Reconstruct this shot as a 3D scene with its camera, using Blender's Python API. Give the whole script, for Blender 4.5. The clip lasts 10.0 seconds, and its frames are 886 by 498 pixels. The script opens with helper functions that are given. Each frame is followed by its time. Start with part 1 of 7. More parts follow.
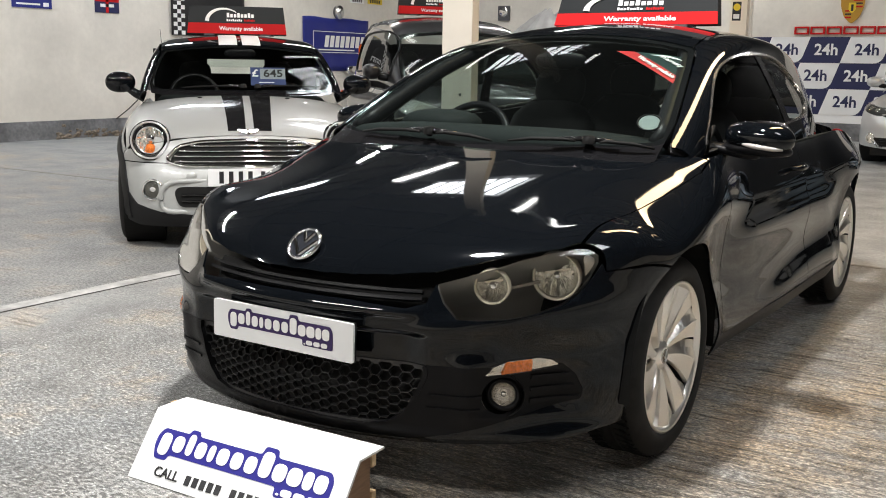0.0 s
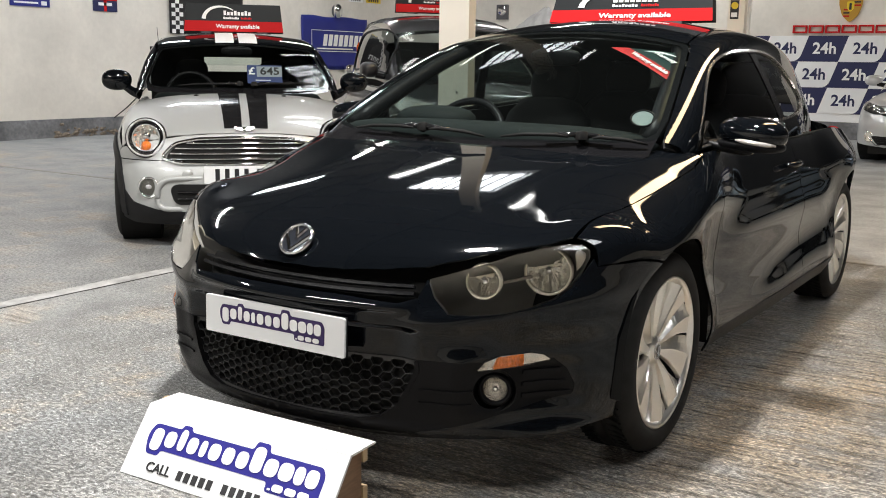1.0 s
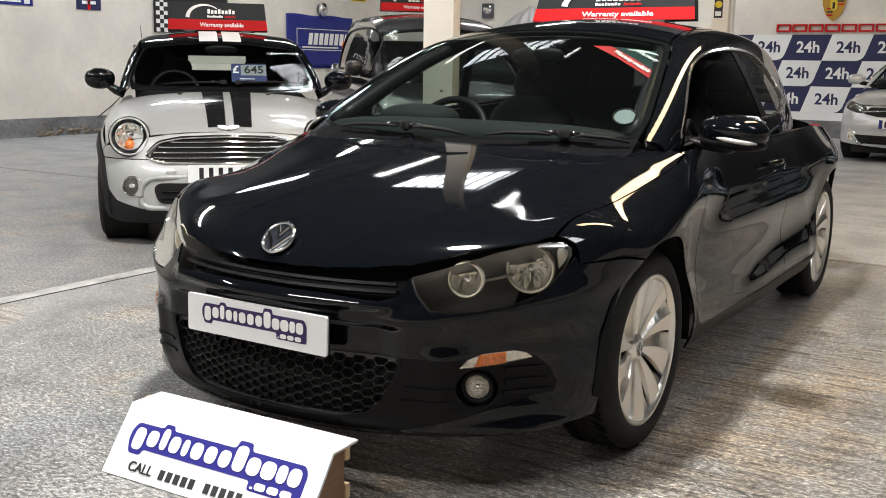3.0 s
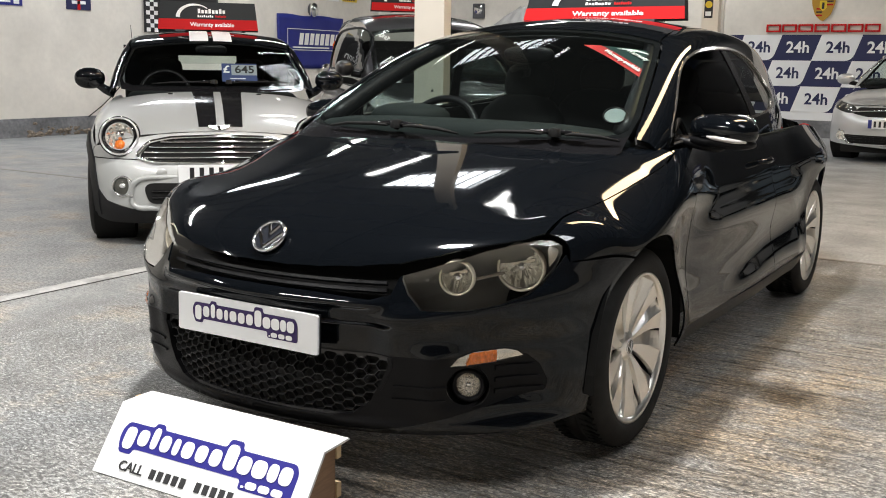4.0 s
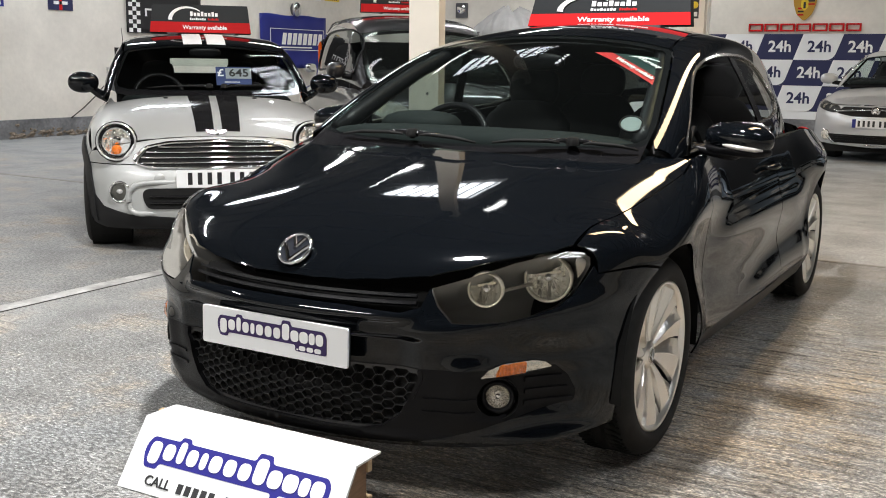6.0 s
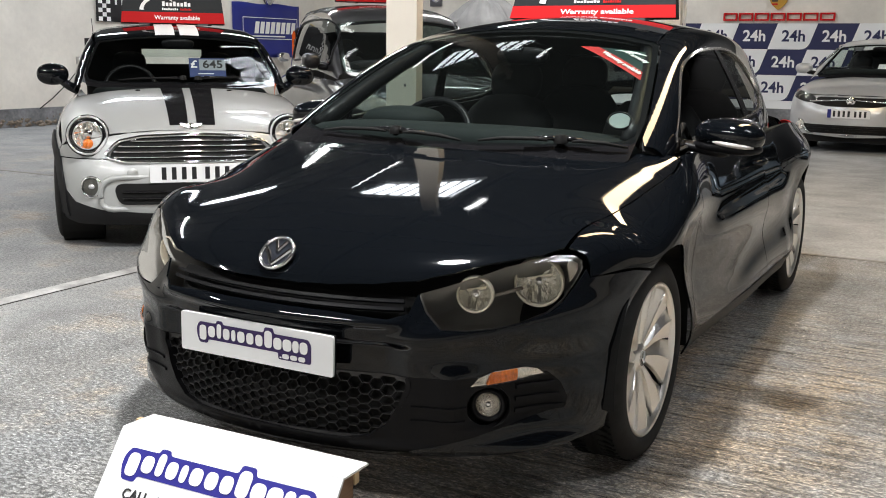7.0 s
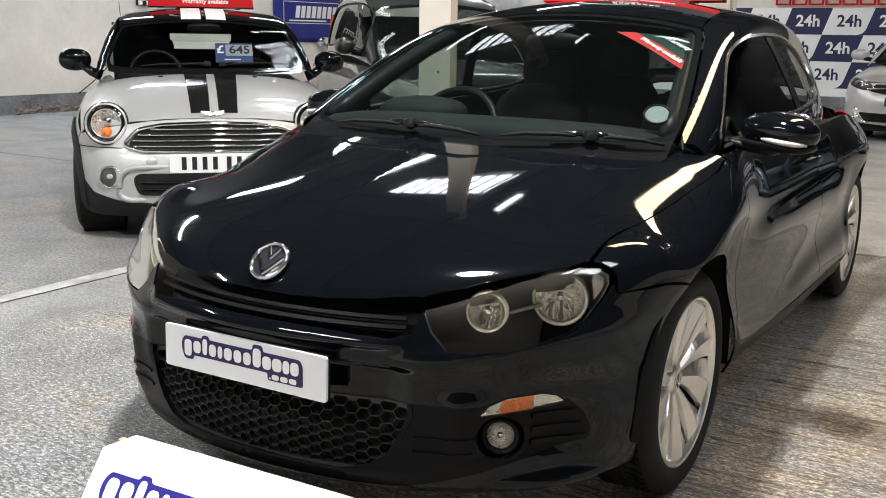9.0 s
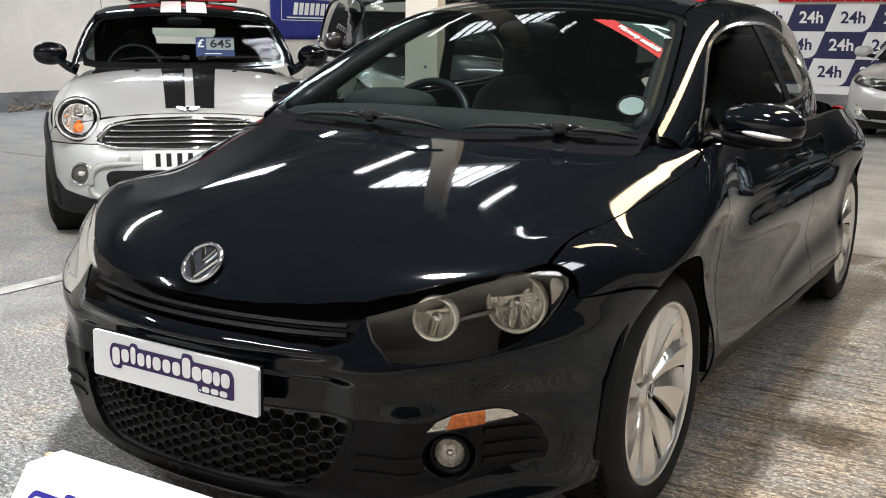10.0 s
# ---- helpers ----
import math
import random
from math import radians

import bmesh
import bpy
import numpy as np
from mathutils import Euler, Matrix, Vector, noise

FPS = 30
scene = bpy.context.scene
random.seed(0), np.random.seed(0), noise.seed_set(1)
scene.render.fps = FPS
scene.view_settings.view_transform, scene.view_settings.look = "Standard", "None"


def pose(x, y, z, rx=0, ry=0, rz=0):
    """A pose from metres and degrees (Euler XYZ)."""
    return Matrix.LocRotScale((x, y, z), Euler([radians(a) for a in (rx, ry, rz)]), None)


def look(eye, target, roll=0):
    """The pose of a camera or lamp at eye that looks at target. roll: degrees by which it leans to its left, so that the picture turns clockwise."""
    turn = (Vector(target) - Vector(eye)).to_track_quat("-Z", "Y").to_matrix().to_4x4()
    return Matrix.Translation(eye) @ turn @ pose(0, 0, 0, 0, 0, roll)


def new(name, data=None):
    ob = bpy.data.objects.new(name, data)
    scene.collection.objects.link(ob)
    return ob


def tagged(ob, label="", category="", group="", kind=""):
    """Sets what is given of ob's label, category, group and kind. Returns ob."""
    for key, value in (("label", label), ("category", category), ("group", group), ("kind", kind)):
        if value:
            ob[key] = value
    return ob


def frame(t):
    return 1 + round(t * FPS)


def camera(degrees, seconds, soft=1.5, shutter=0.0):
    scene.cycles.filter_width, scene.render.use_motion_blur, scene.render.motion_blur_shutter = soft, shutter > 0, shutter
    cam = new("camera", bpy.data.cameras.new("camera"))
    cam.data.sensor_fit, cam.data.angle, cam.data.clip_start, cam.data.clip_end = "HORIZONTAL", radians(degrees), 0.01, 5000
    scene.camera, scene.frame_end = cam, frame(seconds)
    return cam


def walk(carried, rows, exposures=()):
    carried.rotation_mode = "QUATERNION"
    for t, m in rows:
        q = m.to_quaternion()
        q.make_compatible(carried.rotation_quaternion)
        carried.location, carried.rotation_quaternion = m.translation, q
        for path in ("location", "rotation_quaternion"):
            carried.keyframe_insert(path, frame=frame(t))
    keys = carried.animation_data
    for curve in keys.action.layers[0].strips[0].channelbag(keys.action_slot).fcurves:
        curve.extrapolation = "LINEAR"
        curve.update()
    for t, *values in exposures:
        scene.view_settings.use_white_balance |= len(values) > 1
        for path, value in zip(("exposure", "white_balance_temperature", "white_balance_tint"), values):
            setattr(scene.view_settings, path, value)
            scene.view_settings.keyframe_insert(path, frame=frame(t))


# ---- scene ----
cam = camera(47.8, 10.0, soft=1.0)
PATH = [
    (0, (1.891, -4.196, 1.2), (0.815, -2.549, 0.838), 0.9),
    (0.5, (1.904, -4.193, 1.197), (0.828, -2.546, 0.833), 0.9),
    (1, (1.91, -4.185, 1.188), (0.835, -2.538, 0.825), 0.9),
    (1.5, (1.91, -4.18, 1.19), (0.839, -2.531, 0.827), 0.9),
    (2, (1.918, -4.183, 1.191), (0.851, -2.531, 0.829), 0.9),
    (2.5, (1.921, -4.181, 1.19), (0.861, -2.525, 0.826), 0.9),
    (4, (1.926, -4.184, 1.182), (0.888, -2.513, 0.818), 0.9),
    (4.5, (1.926, -4.183, 1.19), (0.894, -2.509, 0.826), 0.9),
    (5, (1.912, -4.202, 1.199), (0.885, -2.525, 0.836), 1.0),
    (5.5, (1.866, -4.253, 1.21), (0.845, -2.572, 0.846), 0.9),
    (7, (1.722, -4.189, 1.243), (0.771, -2.474, 0.853), 0.8),
    (7.5, (1.796, -4.119, 1.261), (0.845, -2.408, 0.852), 0.9),
    (8, (1.788, -4.061, 1.266), (0.815, -2.364, 0.85), 1.0),
    (8.5, (1.71, -3.962, 1.253), (0.705, -2.284, 0.835), 1.0),
    (9, (1.65, -3.885, 1.247), (0.625, -2.22, 0.827), 0.9),
    (9.5, (1.631, -3.787, 1.23), (0.596, -2.128, 0.809), 0.9),
    (10, (1.663, -3.651, 1.212), (0.628, -1.992, 0.79), 0.9),
]
walk(cam, [(t, look(eye, target, roll)) for t, eye, target, roll in PATH], exposures=[(0, -0.10, 6450, 10), (5.0, -0.10, 6400, 10), (7.0, -0.10, 6270, 10), (8.0, -0.09, 6270, 10), (9.0, -0.03, 6250, 10), (10.0, 0.06, 6250, 10)])
# ---------------------------------------------------------------- light
world = bpy.data.worlds.new("world")
scene.world = world
world.use_nodes = True
world.node_tree.nodes["Background"].inputs[0].default_value = (0.6, 0.7, 0.85, 1)
world.node_tree.nodes["Background"].inputs[1].default_value = 0.025
CEIL = 5.6
# strip lamps under the roof: x, y, watts
# first and last are added fill, for the west wall and the parked fronts
STRIPS = [(-9.2, 1.5, 230), (-9.2, 9.6, 95), (-5.4, 10.5, 60), (-4.4, 12.4, 90), (2.4, 12.4, 150), (-6.6, -4.6, 240)]
CROSS_STRIPS = [(-2.0, -6.4, 330)]


def tube_light(x, y, length, watts, z, colour=(1.0, 0.972, 0.93), width=0.12, turn=0):
    data = bpy.data.lights.new("strip_lamp_glow", "AREA")
    data.shape, data.size, data.size_y = "RECTANGLE", width, length
    data.energy, data.color = watts * 0.93, colour
    ob = new("strip_lamp_glow", data)
    ob.matrix_world = pose(x, y, z, 0, 0, turn)
    return ob


def strip_length(x, y):
    return 0.9 if y < -4 else 3.0


for lx, ly, watts in STRIPS:
    tube_light(lx, ly, strip_length(lx, ly), watts, CEIL - 0.40)
for lx, ly, watts in CROSS_STRIPS:
    tube_light(lx, ly, 3.0, watts, CEIL - 0.40, turn=90)
HIGH_BAY = (0.05, -1.6, CEIL - 0.62)
tube_light(HIGH_BAY[0], HIGH_BAY[1], 0.46, 500, HIGH_BAY[2] - 0.012, width=0.46).data.shape = "ELLIPSE"
tube_light(-3.4, 4.1, 1.0, 75, CEIL - 0.03, (0.93, 0.96, 1.0), 2.0)
# cool fill for the floor right of the coupe, from an added roof light
tube_light(3.4, -1.6, 1.2, 150, CEIL - 0.03, (0.97, 0.98, 1.0), 2.2)
tube_light(-9.9, 6.2, 0.8, 150, CEIL - 0.03, (0.93, 0.96, 1.0), 2.2)
tube_light(0.85, 3.75, 5.9, 95, CEIL - 0.42, (1.0, 0.60, 0.26), 0.48)
# ---------------------------------------------------------------- materials
def material(name, colour, rough=0.5, metal=0.0, spec=0.5, coat=0.0, grain=0.0, grain_scale=40.0, stain=0.0, stain_scale=1.5,
             relief=0.0, relief_scale=60.0, alpha=1.0, emit=None, rough_vary=0.0, stretch=(1, 1, 1), ior=1.5, transmission=0.0):
    m = bpy.data.materials.new(name)
    m.use_nodes = True
    nt = m.node_tree
    b = nt.nodes["Principled BSDF"]
    b.inputs["Base Color"].default_value = (*colour, 1)
    b.inputs["Roughness"].default_value, b.inputs["Metallic"].default_value = rough, metal
    b.inputs["Specular IOR Level"].default_value, b.inputs["IOR"].default_value = spec, ior
    b.inputs["Coat Weight"].default_value, b.inputs["Coat Roughness"].default_value = coat, 0.02
    b.inputs["Coat IOR"].default_value = 1.44
    b.inputs["Transmission Weight"].default_value = transmission
    if emit:
        b.inputs["Emission Color"].default_value, b.inputs["Emission Strength"].default_value = (*emit[0], 1), emit[1]
    if not (grain or stain or relief or rough_vary):
        return m
    where = nt.nodes.new("ShaderNodeTexCoord")
    mapping = nt.nodes.new("ShaderNodeMapping")
    mapping.inputs["Scale"].default_value = stretch
    nt.links.new(where.outputs["Object"], mapping.inputs["Vector"])

    def noise_at(scale, detail=6.0):
        n = nt.nodes.new("ShaderNodeTexNoise")
        n.inputs["Scale"].default_value, n.inputs["Detail"].default_value = scale, detail
        nt.links.new(mapping.outputs[0], n.inputs["Vector"])
        return n.outputs["Fac"]

    def remap(fac, lo, hi):
        r = nt.nodes.new("ShaderNodeMapRange")
        r.inputs["From Min"].default_value, r.inputs["From Max"].default_value = 0.3, 0.7
        r.inputs["To Min"].default_value, r.inputs["To Max"].default_value = lo, hi
        nt.links.new(fac, r.inputs["Value"])
        return r.outputs[0]
    tint = None
    for amount, scale in ((grain, grain_scale), (stain, stain_scale)):
        if amount:
            f = remap(noise_at(scale), 1 - amount, 1 + amount * 0.6)
            if tint is None:
                tint = f
            else:
                mul = nt.nodes.new("ShaderNodeMath")
                mul.operation = "MULTIPLY"
                nt.links.new(tint, mul.inputs[0])
                nt.links.new(f, mul.inputs[1])
                tint = mul.outputs[0]
    if tint is not None:
        mix = nt.nodes.new("ShaderNodeVectorMath")
        mix.operation = "SCALE"
        mix.inputs[0].default_value = colour
        nt.links.new(tint, mix.inputs["Scale"])
        nt.links.new(mix.outputs[0], b.inputs["Base Color"])
    if rough_vary:
        nt.links.new(remap(noise_at(stain_scale * 3), max(rough - rough_vary, 0.02), rough + rough_vary), b.inputs["Roughness"])
    if relief:
        bp = nt.nodes.new("ShaderNodeBump")
        bp.inputs["Strength"].default_value, bp.inputs["Distance"].default_value = 1.0, relief
        nt.links.new(noise_at(relief_scale), bp.inputs["Height"])
        nt.links.new(bp.outputs[0], b.inputs["Normal"])
    return m


def glass(name, tint=(0.75, 0.82, 0.80), strength=1.0, gain=0.94, veil=0.0):
    """Thin pane: clear through, with a mirror sheen that grows at grazing angles and a faint veil mixed in for haze."""
    m = bpy.data.materials.new(name)
    m.use_nodes = True
    nt = m.node_tree
    nt.nodes.remove(nt.nodes["Principled BSDF"])
    clear, gloss, mix, facing, power, scale = (nt.nodes.new("ShaderNode" + k) for k in ("BsdfTransparent", "BsdfGlossy", "MixShader", "LayerWeight", "Math", "Math"))
    clear.inputs[0].default_value, gloss.inputs["Roughness"].default_value = (*tint, 1), 0.0
    facing.inputs["Blend"].default_value = 0.5
    power.operation, power.inputs[1].default_value = "POWER", 5.0
    scale.operation, scale.inputs[1].default_value, scale.inputs[2].default_value = "MULTIPLY_ADD", gain, 0.055 * strength
    nt.links.new(facing.outputs["Facing"], power.inputs[0])
    nt.links.new(power.outputs[0], scale.inputs[0])
    nt.links.new(scale.outputs[0], mix.inputs[0])
    nt.links.new(clear.outputs[0], mix.inputs[1])
    nt.links.new(gloss.outputs[0], mix.inputs[2])
    nt.links.new(mix.outputs[0], nt.nodes["Material Output"].inputs[0])
    # pale teal diffuse share that paints in the haze over the screen
    if veil:
        film, over = nt.nodes.new("ShaderNodeBsdfDiffuse"), nt.nodes.new("ShaderNodeMixShader")
        film.inputs[0].default_value = (0.62, 0.72, 0.72, 1)
        over.inputs[0].default_value = veil
        nt.links.new(mix.outputs[0], over.inputs[1])
        nt.links.new(film.outputs[0], over.inputs[2])
        nt.links.new(over.outputs[0], nt.nodes["Material Output"].inputs[0])
    return m


PAINT_BLACK = material("black_pearl_paint", (0.0032, 0.0041, 0.0055), rough=0.34, metal=0.03, spec=0.0, coat=1.0)
PAINT_BLACK.node_tree.nodes["Principled BSDF"].inputs["Coat Roughness"].default_value = 0.04
PAINT_BLACK.node_tree.nodes["Principled BSDF"].inputs["Coat IOR"].default_value = 1.42
BLACK_GLOSS = material("black_gloss_plastic", (0.008, 0.008, 0.009), rough=0.08)
BLACK_SATIN = material("black_satin_plastic", (0.0065, 0.0065, 0.0075), rough=0.38, spec=0.13, relief=0.0002, relief_scale=900)
BLACK_MATT = material("black_matt_plastic", (0.010, 0.010, 0.010), rough=0.75, spec=0.2)
RUBBER = material("tyre_rubber", (0.019, 0.0185, 0.018), rough=0.7, spec=0.2, grain=0.2, grain_scale=30)
ALLOY = material("silver_alloy", (0.90, 0.87, 0.82), rough=0.28, metal=0.88, grain=0.03, grain_scale=200)
POLISHED = material("polished_trim", (0.86, 0.86, 0.87), rough=0.14, metal=0.72)
CHROME = material("chrome", (0.85, 0.85, 0.86), rough=0.05, metal=1.0)
GLASS = glass("clear_glass", (0.80, 0.86, 0.83), 0.42, 0.25)
GLASS_SCREEN = glass("green_tinted_screen", (0.60, 0.69, 0.66), 0.32, 0.2, 0.002)
GLASS_SIDE = glass("side_glass", (0.42, 0.46, 0.45), 0.3, 0.7)
GLASS_SMOKE = glass("smoked_glass", (0.50, 0.56, 0.54), 0.45, 0.2, 0.008)
GLASS_DARK = glass("privacy_glass", (0.10, 0.11, 0.11))
GLASS_GRAZE = glass("tinted_side_glass", (0.30, 0.33, 0.33), 1.4, 0.9)
LENS = glass("lamp_lens", (0.98, 0.98, 0.97))
WHITE_BOARD = material("white_board", (0.82, 0.83, 0.84), rough=0.35, stain=0.03, stain_scale=4)
WALL_UPPER = material("dark_upper_cladding", (0.05, 0.049, 0.047), rough=0.7, stain=0.2, stain_scale=0.8)
# for closing walls out of view, kept dark to calm the black paint's reflections
WALL_DARK = material("dark_unseen_wall", (0.035, 0.035, 0.037), rough=0.7, stain=0.2, stain_scale=0.8)
SKYLIGHT = material("translucent_roof_sheet", (0.8, 0.85, 0.9), rough=0.5, emit=((0.92, 0.96, 1.0), 11.0))
WARM_GLOW = material("warm_lamp_cover", (0.9, 0.8, 0.6), rough=0.5, emit=((1.0, 0.78, 0.50), 17.0))
TUBE_GLOW = material("lit_tube_cover", (0.9, 0.9, 0.9), rough=0.5, emit=((1.0, 0.98, 0.94), 22.0))
WALL_WHITE = material("white_painted_blockwork", (0.74, 0.71, 0.65), rough=0.7, stain=0.16, stain_scale=0.9, grain=0.04, grain_scale=14, relief=0.004, relief_scale=9)
SKIRT_GREY = material("grey_skirting_paint", (0.19, 0.195, 0.205), rough=0.7, stain=0.45, stain_scale=3.0, grain=0.25, grain_scale=22, relief=0.006, relief_scale=14)
PILLAR_CREAM = material("cream_pillar_paint", (0.80, 0.75, 0.67), rough=0.45, stain=0.06, stain_scale=3)
WOOD_BROWN = material("brown_board", (0.22, 0.13, 0.075), rough=0.55, grain=0.25, grain_scale=18, stretch=(1, 1, 6))
WOOD_PALE = material("pale_batten", (0.50, 0.36, 0.21), rough=0.6, grain=0.2, grain_scale=25)
CEILING_DARK = material("dark_ceiling", (0.055, 0.052, 0.048), rough=0.8, stain=0.3)
STEEL_DARK = material("dark_steel", (0.10, 0.10, 0.11), rough=0.5, metal=0.3)
RED = material("red_panel", (0.50, 0.014, 0.016), rough=0.6, spec=0.1)
NAVY = material("navy_panel", (0.012, 0.016, 0.075), rough=0.5)
BLUE = material("blue_banner", (0.012, 0.02, 0.20), rough=0.55)
INK = material("black_ink", (0.012, 0.012, 0.014), rough=0.45)
CHARCOAL = material("charcoal_panel", (0.012, 0.014, 0.016), rough=0.55, spec=0.25)
INDIGO = material("indigo_lettering", (0.022, 0.020, 0.22), rough=0.5, spec=0.2)
PURPLE = material("purple_lettering", (0.045, 0.028, 0.10), rough=0.5, spec=0.2)
WHITE_INK = material("white_ink", (0.85, 0.85, 0.85), rough=0.4)
AMBER = material("amber_lens", (0.80, 0.19, 0.02), rough=0.15, grain=0.35, grain_scale=60, relief=0.004, relief_scale=70, stretch=(3, 1, 1))
SEAT_CLOTH = material("dark_seat_cloth", (0.012, 0.012, 0.013), rough=0.85, grain=0.3, grain_scale=120)
YELLOW = material("yellow_print", (0.75, 0.55, 0.02), rough=0.4)
# ---------------------------------------------------------------- shape tools
class Curve:
    """Natural cubic spline through (at, value) pairs, straight past the ends."""
    def __init__(self, *pairs):
        p = np.array(sorted(pairs), float)
        self.x, self.y = p[:, 0], p[:, 1]
        n, h = len(p), np.diff(p[:, 0])
        a, b = np.eye(n), np.zeros(n)
        for i in range(1, n - 1):
            a[i, i - 1:i + 2] = h[i - 1], 2 * (h[i - 1] + h[i]), h[i]
            b[i] = 6 * ((self.y[i + 1] - self.y[i]) / h[i] - (self.y[i] - self.y[i - 1]) / h[i - 1])
        self.m, self.h = np.linalg.solve(a, b), h

    def __call__(self, v):
        v = np.asarray(v, float)
        c = np.clip(v, self.x[0], self.x[-1])
        i = np.clip(np.searchsorted(self.x, c, "right") - 1, 0, len(self.h) - 1)
        h, t = self.h[i], c - self.x[i]
        m0, m1 = self.m[i], self.m[i + 1]
        s = (self.y[i + 1] - self.y[i]) / h - h * (2 * m0 + m1) / 6
        out = self.y[i] + t * (s + t * (m0 / 2 + t * (m1 - m0) / (6 * h)))
        end0 = (self.y[1] - self.y[0]) / self.h[0] - self.h[0] * (2 * self.m[0] + self.m[1]) / 6
        end1 = (self.y[-1] - self.y[-2]) / self.h[-1] + self.h[-1] * (self.m[-2] + 2 * self.m[-1]) / 6
        return out + (v - c) * np.where(v < c, end0, end1)


def smax(a, b, k):
    h = np.maximum(k - np.abs(a - b), 0) / k
    return np.maximum(a, b) + h * h * h * k / 6


def bump(v, at, width):
    return np.exp(-((v - at) / width) ** 2)


def ramp(v, a, b):
    t = np.clip((v - a) / (b - a), 0, 1)
    return t * t * (3 - 2 * t)


def gradient(f, p, e=0.003):
    g = np.stack([f(p + np.eye(3)[i] * e) - f(p - np.eye(3)[i] * e) for i in range(3)], -1)
    return g / np.maximum(np.linalg.norm(g, axis=-1, keepdims=True), 1e-9)


def land(f, start, way, far=3.0, steps=60):
    """Where rays from outside first meet the solid f < 0."""
    start, way = np.asarray(start, float), np.asarray(way, float)
    way = np.broadcast_to(way, start.shape)
    lo, hi, met = np.zeros(len(start)), np.full(len(start), far), np.zeros(len(start), bool)
    for i in range(1, steps + 1):
        d = np.full(len(start), far * i / steps)
        inside = (f(start + way * d[:, None]) < 0) & ~met
        hi[inside], lo[inside] = d[inside], far * (i - 1) / steps
        met |= inside
    for _ in range(22):
        mid = (lo + hi) / 2
        inside = f(start + way * mid[:, None]) < 0
        hi, lo = np.where(inside, mid, hi), np.where(inside, lo, mid)
    return start + way * hi[:, None], met


def cross_way(kind):
    """A projection: pairs (a, b) -> ray start and way. Axes: front (x, z), side (y, z), top (x, y), nose (angle, z), edge (y, q)."""
    def go(ab):
        ab = np.asarray(ab, float)
        a, b, o = ab[:, 0], ab[:, 1], np.zeros(len(ab))
        if kind == "front":
            return np.stack([a, o - 2.9, b], 1), np.array([0.0, 1, 0])
        if kind == "rear":
            return np.stack([a, o + 2.9, b], 1), np.array([0.0, -1, 0])
        if kind == "side":
            return np.stack([o + 1.5, a, b], 1), np.array([-1.0, 0, 0])
        if kind == "top":
            return np.stack([a, b, o + 2.2], 1), np.array([0.0, 0, -1])
        if kind == "nose":
            r = np.radians(a)
            way = np.stack([-np.sin(r), np.cos(r), o], 1)
            return np.array([0, -1.25, 0]) - way * 1.8 + np.stack([o, o, b], 1), way
        if kind == "tail":
            r = np.radians(a)
            way = np.stack([-np.sin(r), -np.cos(r), o], 1)
            return np.array([0, 1.25, 0]) - way * 1.8 + np.stack([o, o, b], 1), way
        s = math.sqrt(0.5)   # edge: down and inward at 45 degrees; q grows outward and down
        return np.stack([b * s + 1.9 * s, a, -b * s + 1.9 * s], 1), np.array([-s, 0, -s])
    return go


def car_solid(c):
    """Solids of a car from its dictionary of curves: body (below the belt) and cabin (glass and roof)."""
    def body(p):
        x, y, z = np.abs(p[..., 0]), p[..., 1], p[..., 2]
        side = x - c["plan"](y) - c["flank"](z) * c.get("flank_gain", 1.0)
        for wy in c["axles"]:
            r = np.hypot(y - wy, z - c["wheel_r"])
            side = side - c["flare"] * bump(r, c["arch"], 0.07) * ramp(z, 0.05, 0.35)
        for extra in c.get("side_extra", ()):
            side = side - extra(x, y, z)
        front = (c["nose"](z) + c["bow"] * x * x + c.get("bow4", 0) * x ** 4) - y
        for extra in c.get("front_extra", ()):
            front = front - extra(x, y, z)
        rear = y - (c["tail"](z) - c["rear_bow"] * x * x)
        top = z - (c["bonnet"](y) - c["crown"](x) * (1 - c.get("cowl_lift", 0) * ramp(y, -1.65, -1.0)))
        for extra in c.get("top_extra", ()):
            top = top - extra(x, y, z)
        f = smax(side, front * 0.85, c["k_corner"])
        f = smax(f, rear * 0.85, 0.25)
        f = smax(f, top, c["k_top"])
        return np.maximum(f, c["floor"] - z)

    def cabin(p):
        x, y, z = np.abs(p[..., 0]), p[..., 1], p[..., 2]
        side = (x - c["cab_plan"](y) - c["tumble"](z)) * 0.9
        top = (z - (c["roof"](y) - c["roof_crown"] * x * x)) * 0.9
        return np.maximum(smax(side, top, c["k_roof"]), 0.6 - z)
    return body, cabin


def coupe_front(x, y, z):
    """Forms of the coupe's bumper: lip under the slot, fold under the lamps, shelf for the plate, fog pockets and splitter."""
    mid = 1 - ramp(x, 0.36, 0.44)
    fold = 0.488 + 0.07 * ramp(x, 0.45, 0.85)
    out = 0.022 * bump(z, 0.548, 0.016) * mid
    out = out + 0.016 * bump(z, fold + 0.02, 0.030) * ramp(x, 0.34, 0.46)
    out = out - 0.034 * (1 - ramp(z, 0.478, 0.500)) * ramp(z, 0.30, 0.40) * (1 - ramp(x, 0.35, 0.45))
    out = out - 0.020 * ramp(x, 0.53, 0.59) * (1 - ramp(x, 0.66, 0.84)) * (1 - ramp(z, 0.38, 0.412)) * ramp(z, 0.25, 0.285)
    out = out + 0.020 * bump(x, 0.54, 0.05) * (1 - ramp(z, 0.40, 0.45)) * ramp(z, 0.20, 0.27)
    # the corner falls away behind the pillar beside the grille
    out = out - 0.046 * ramp(x, 0.575, 0.72) * (1 - ramp(z, 0.43, 0.52)) * ramp(z, 0.17, 0.24)
    return out + 0.011 * bump(z, 0.198, 0.013)


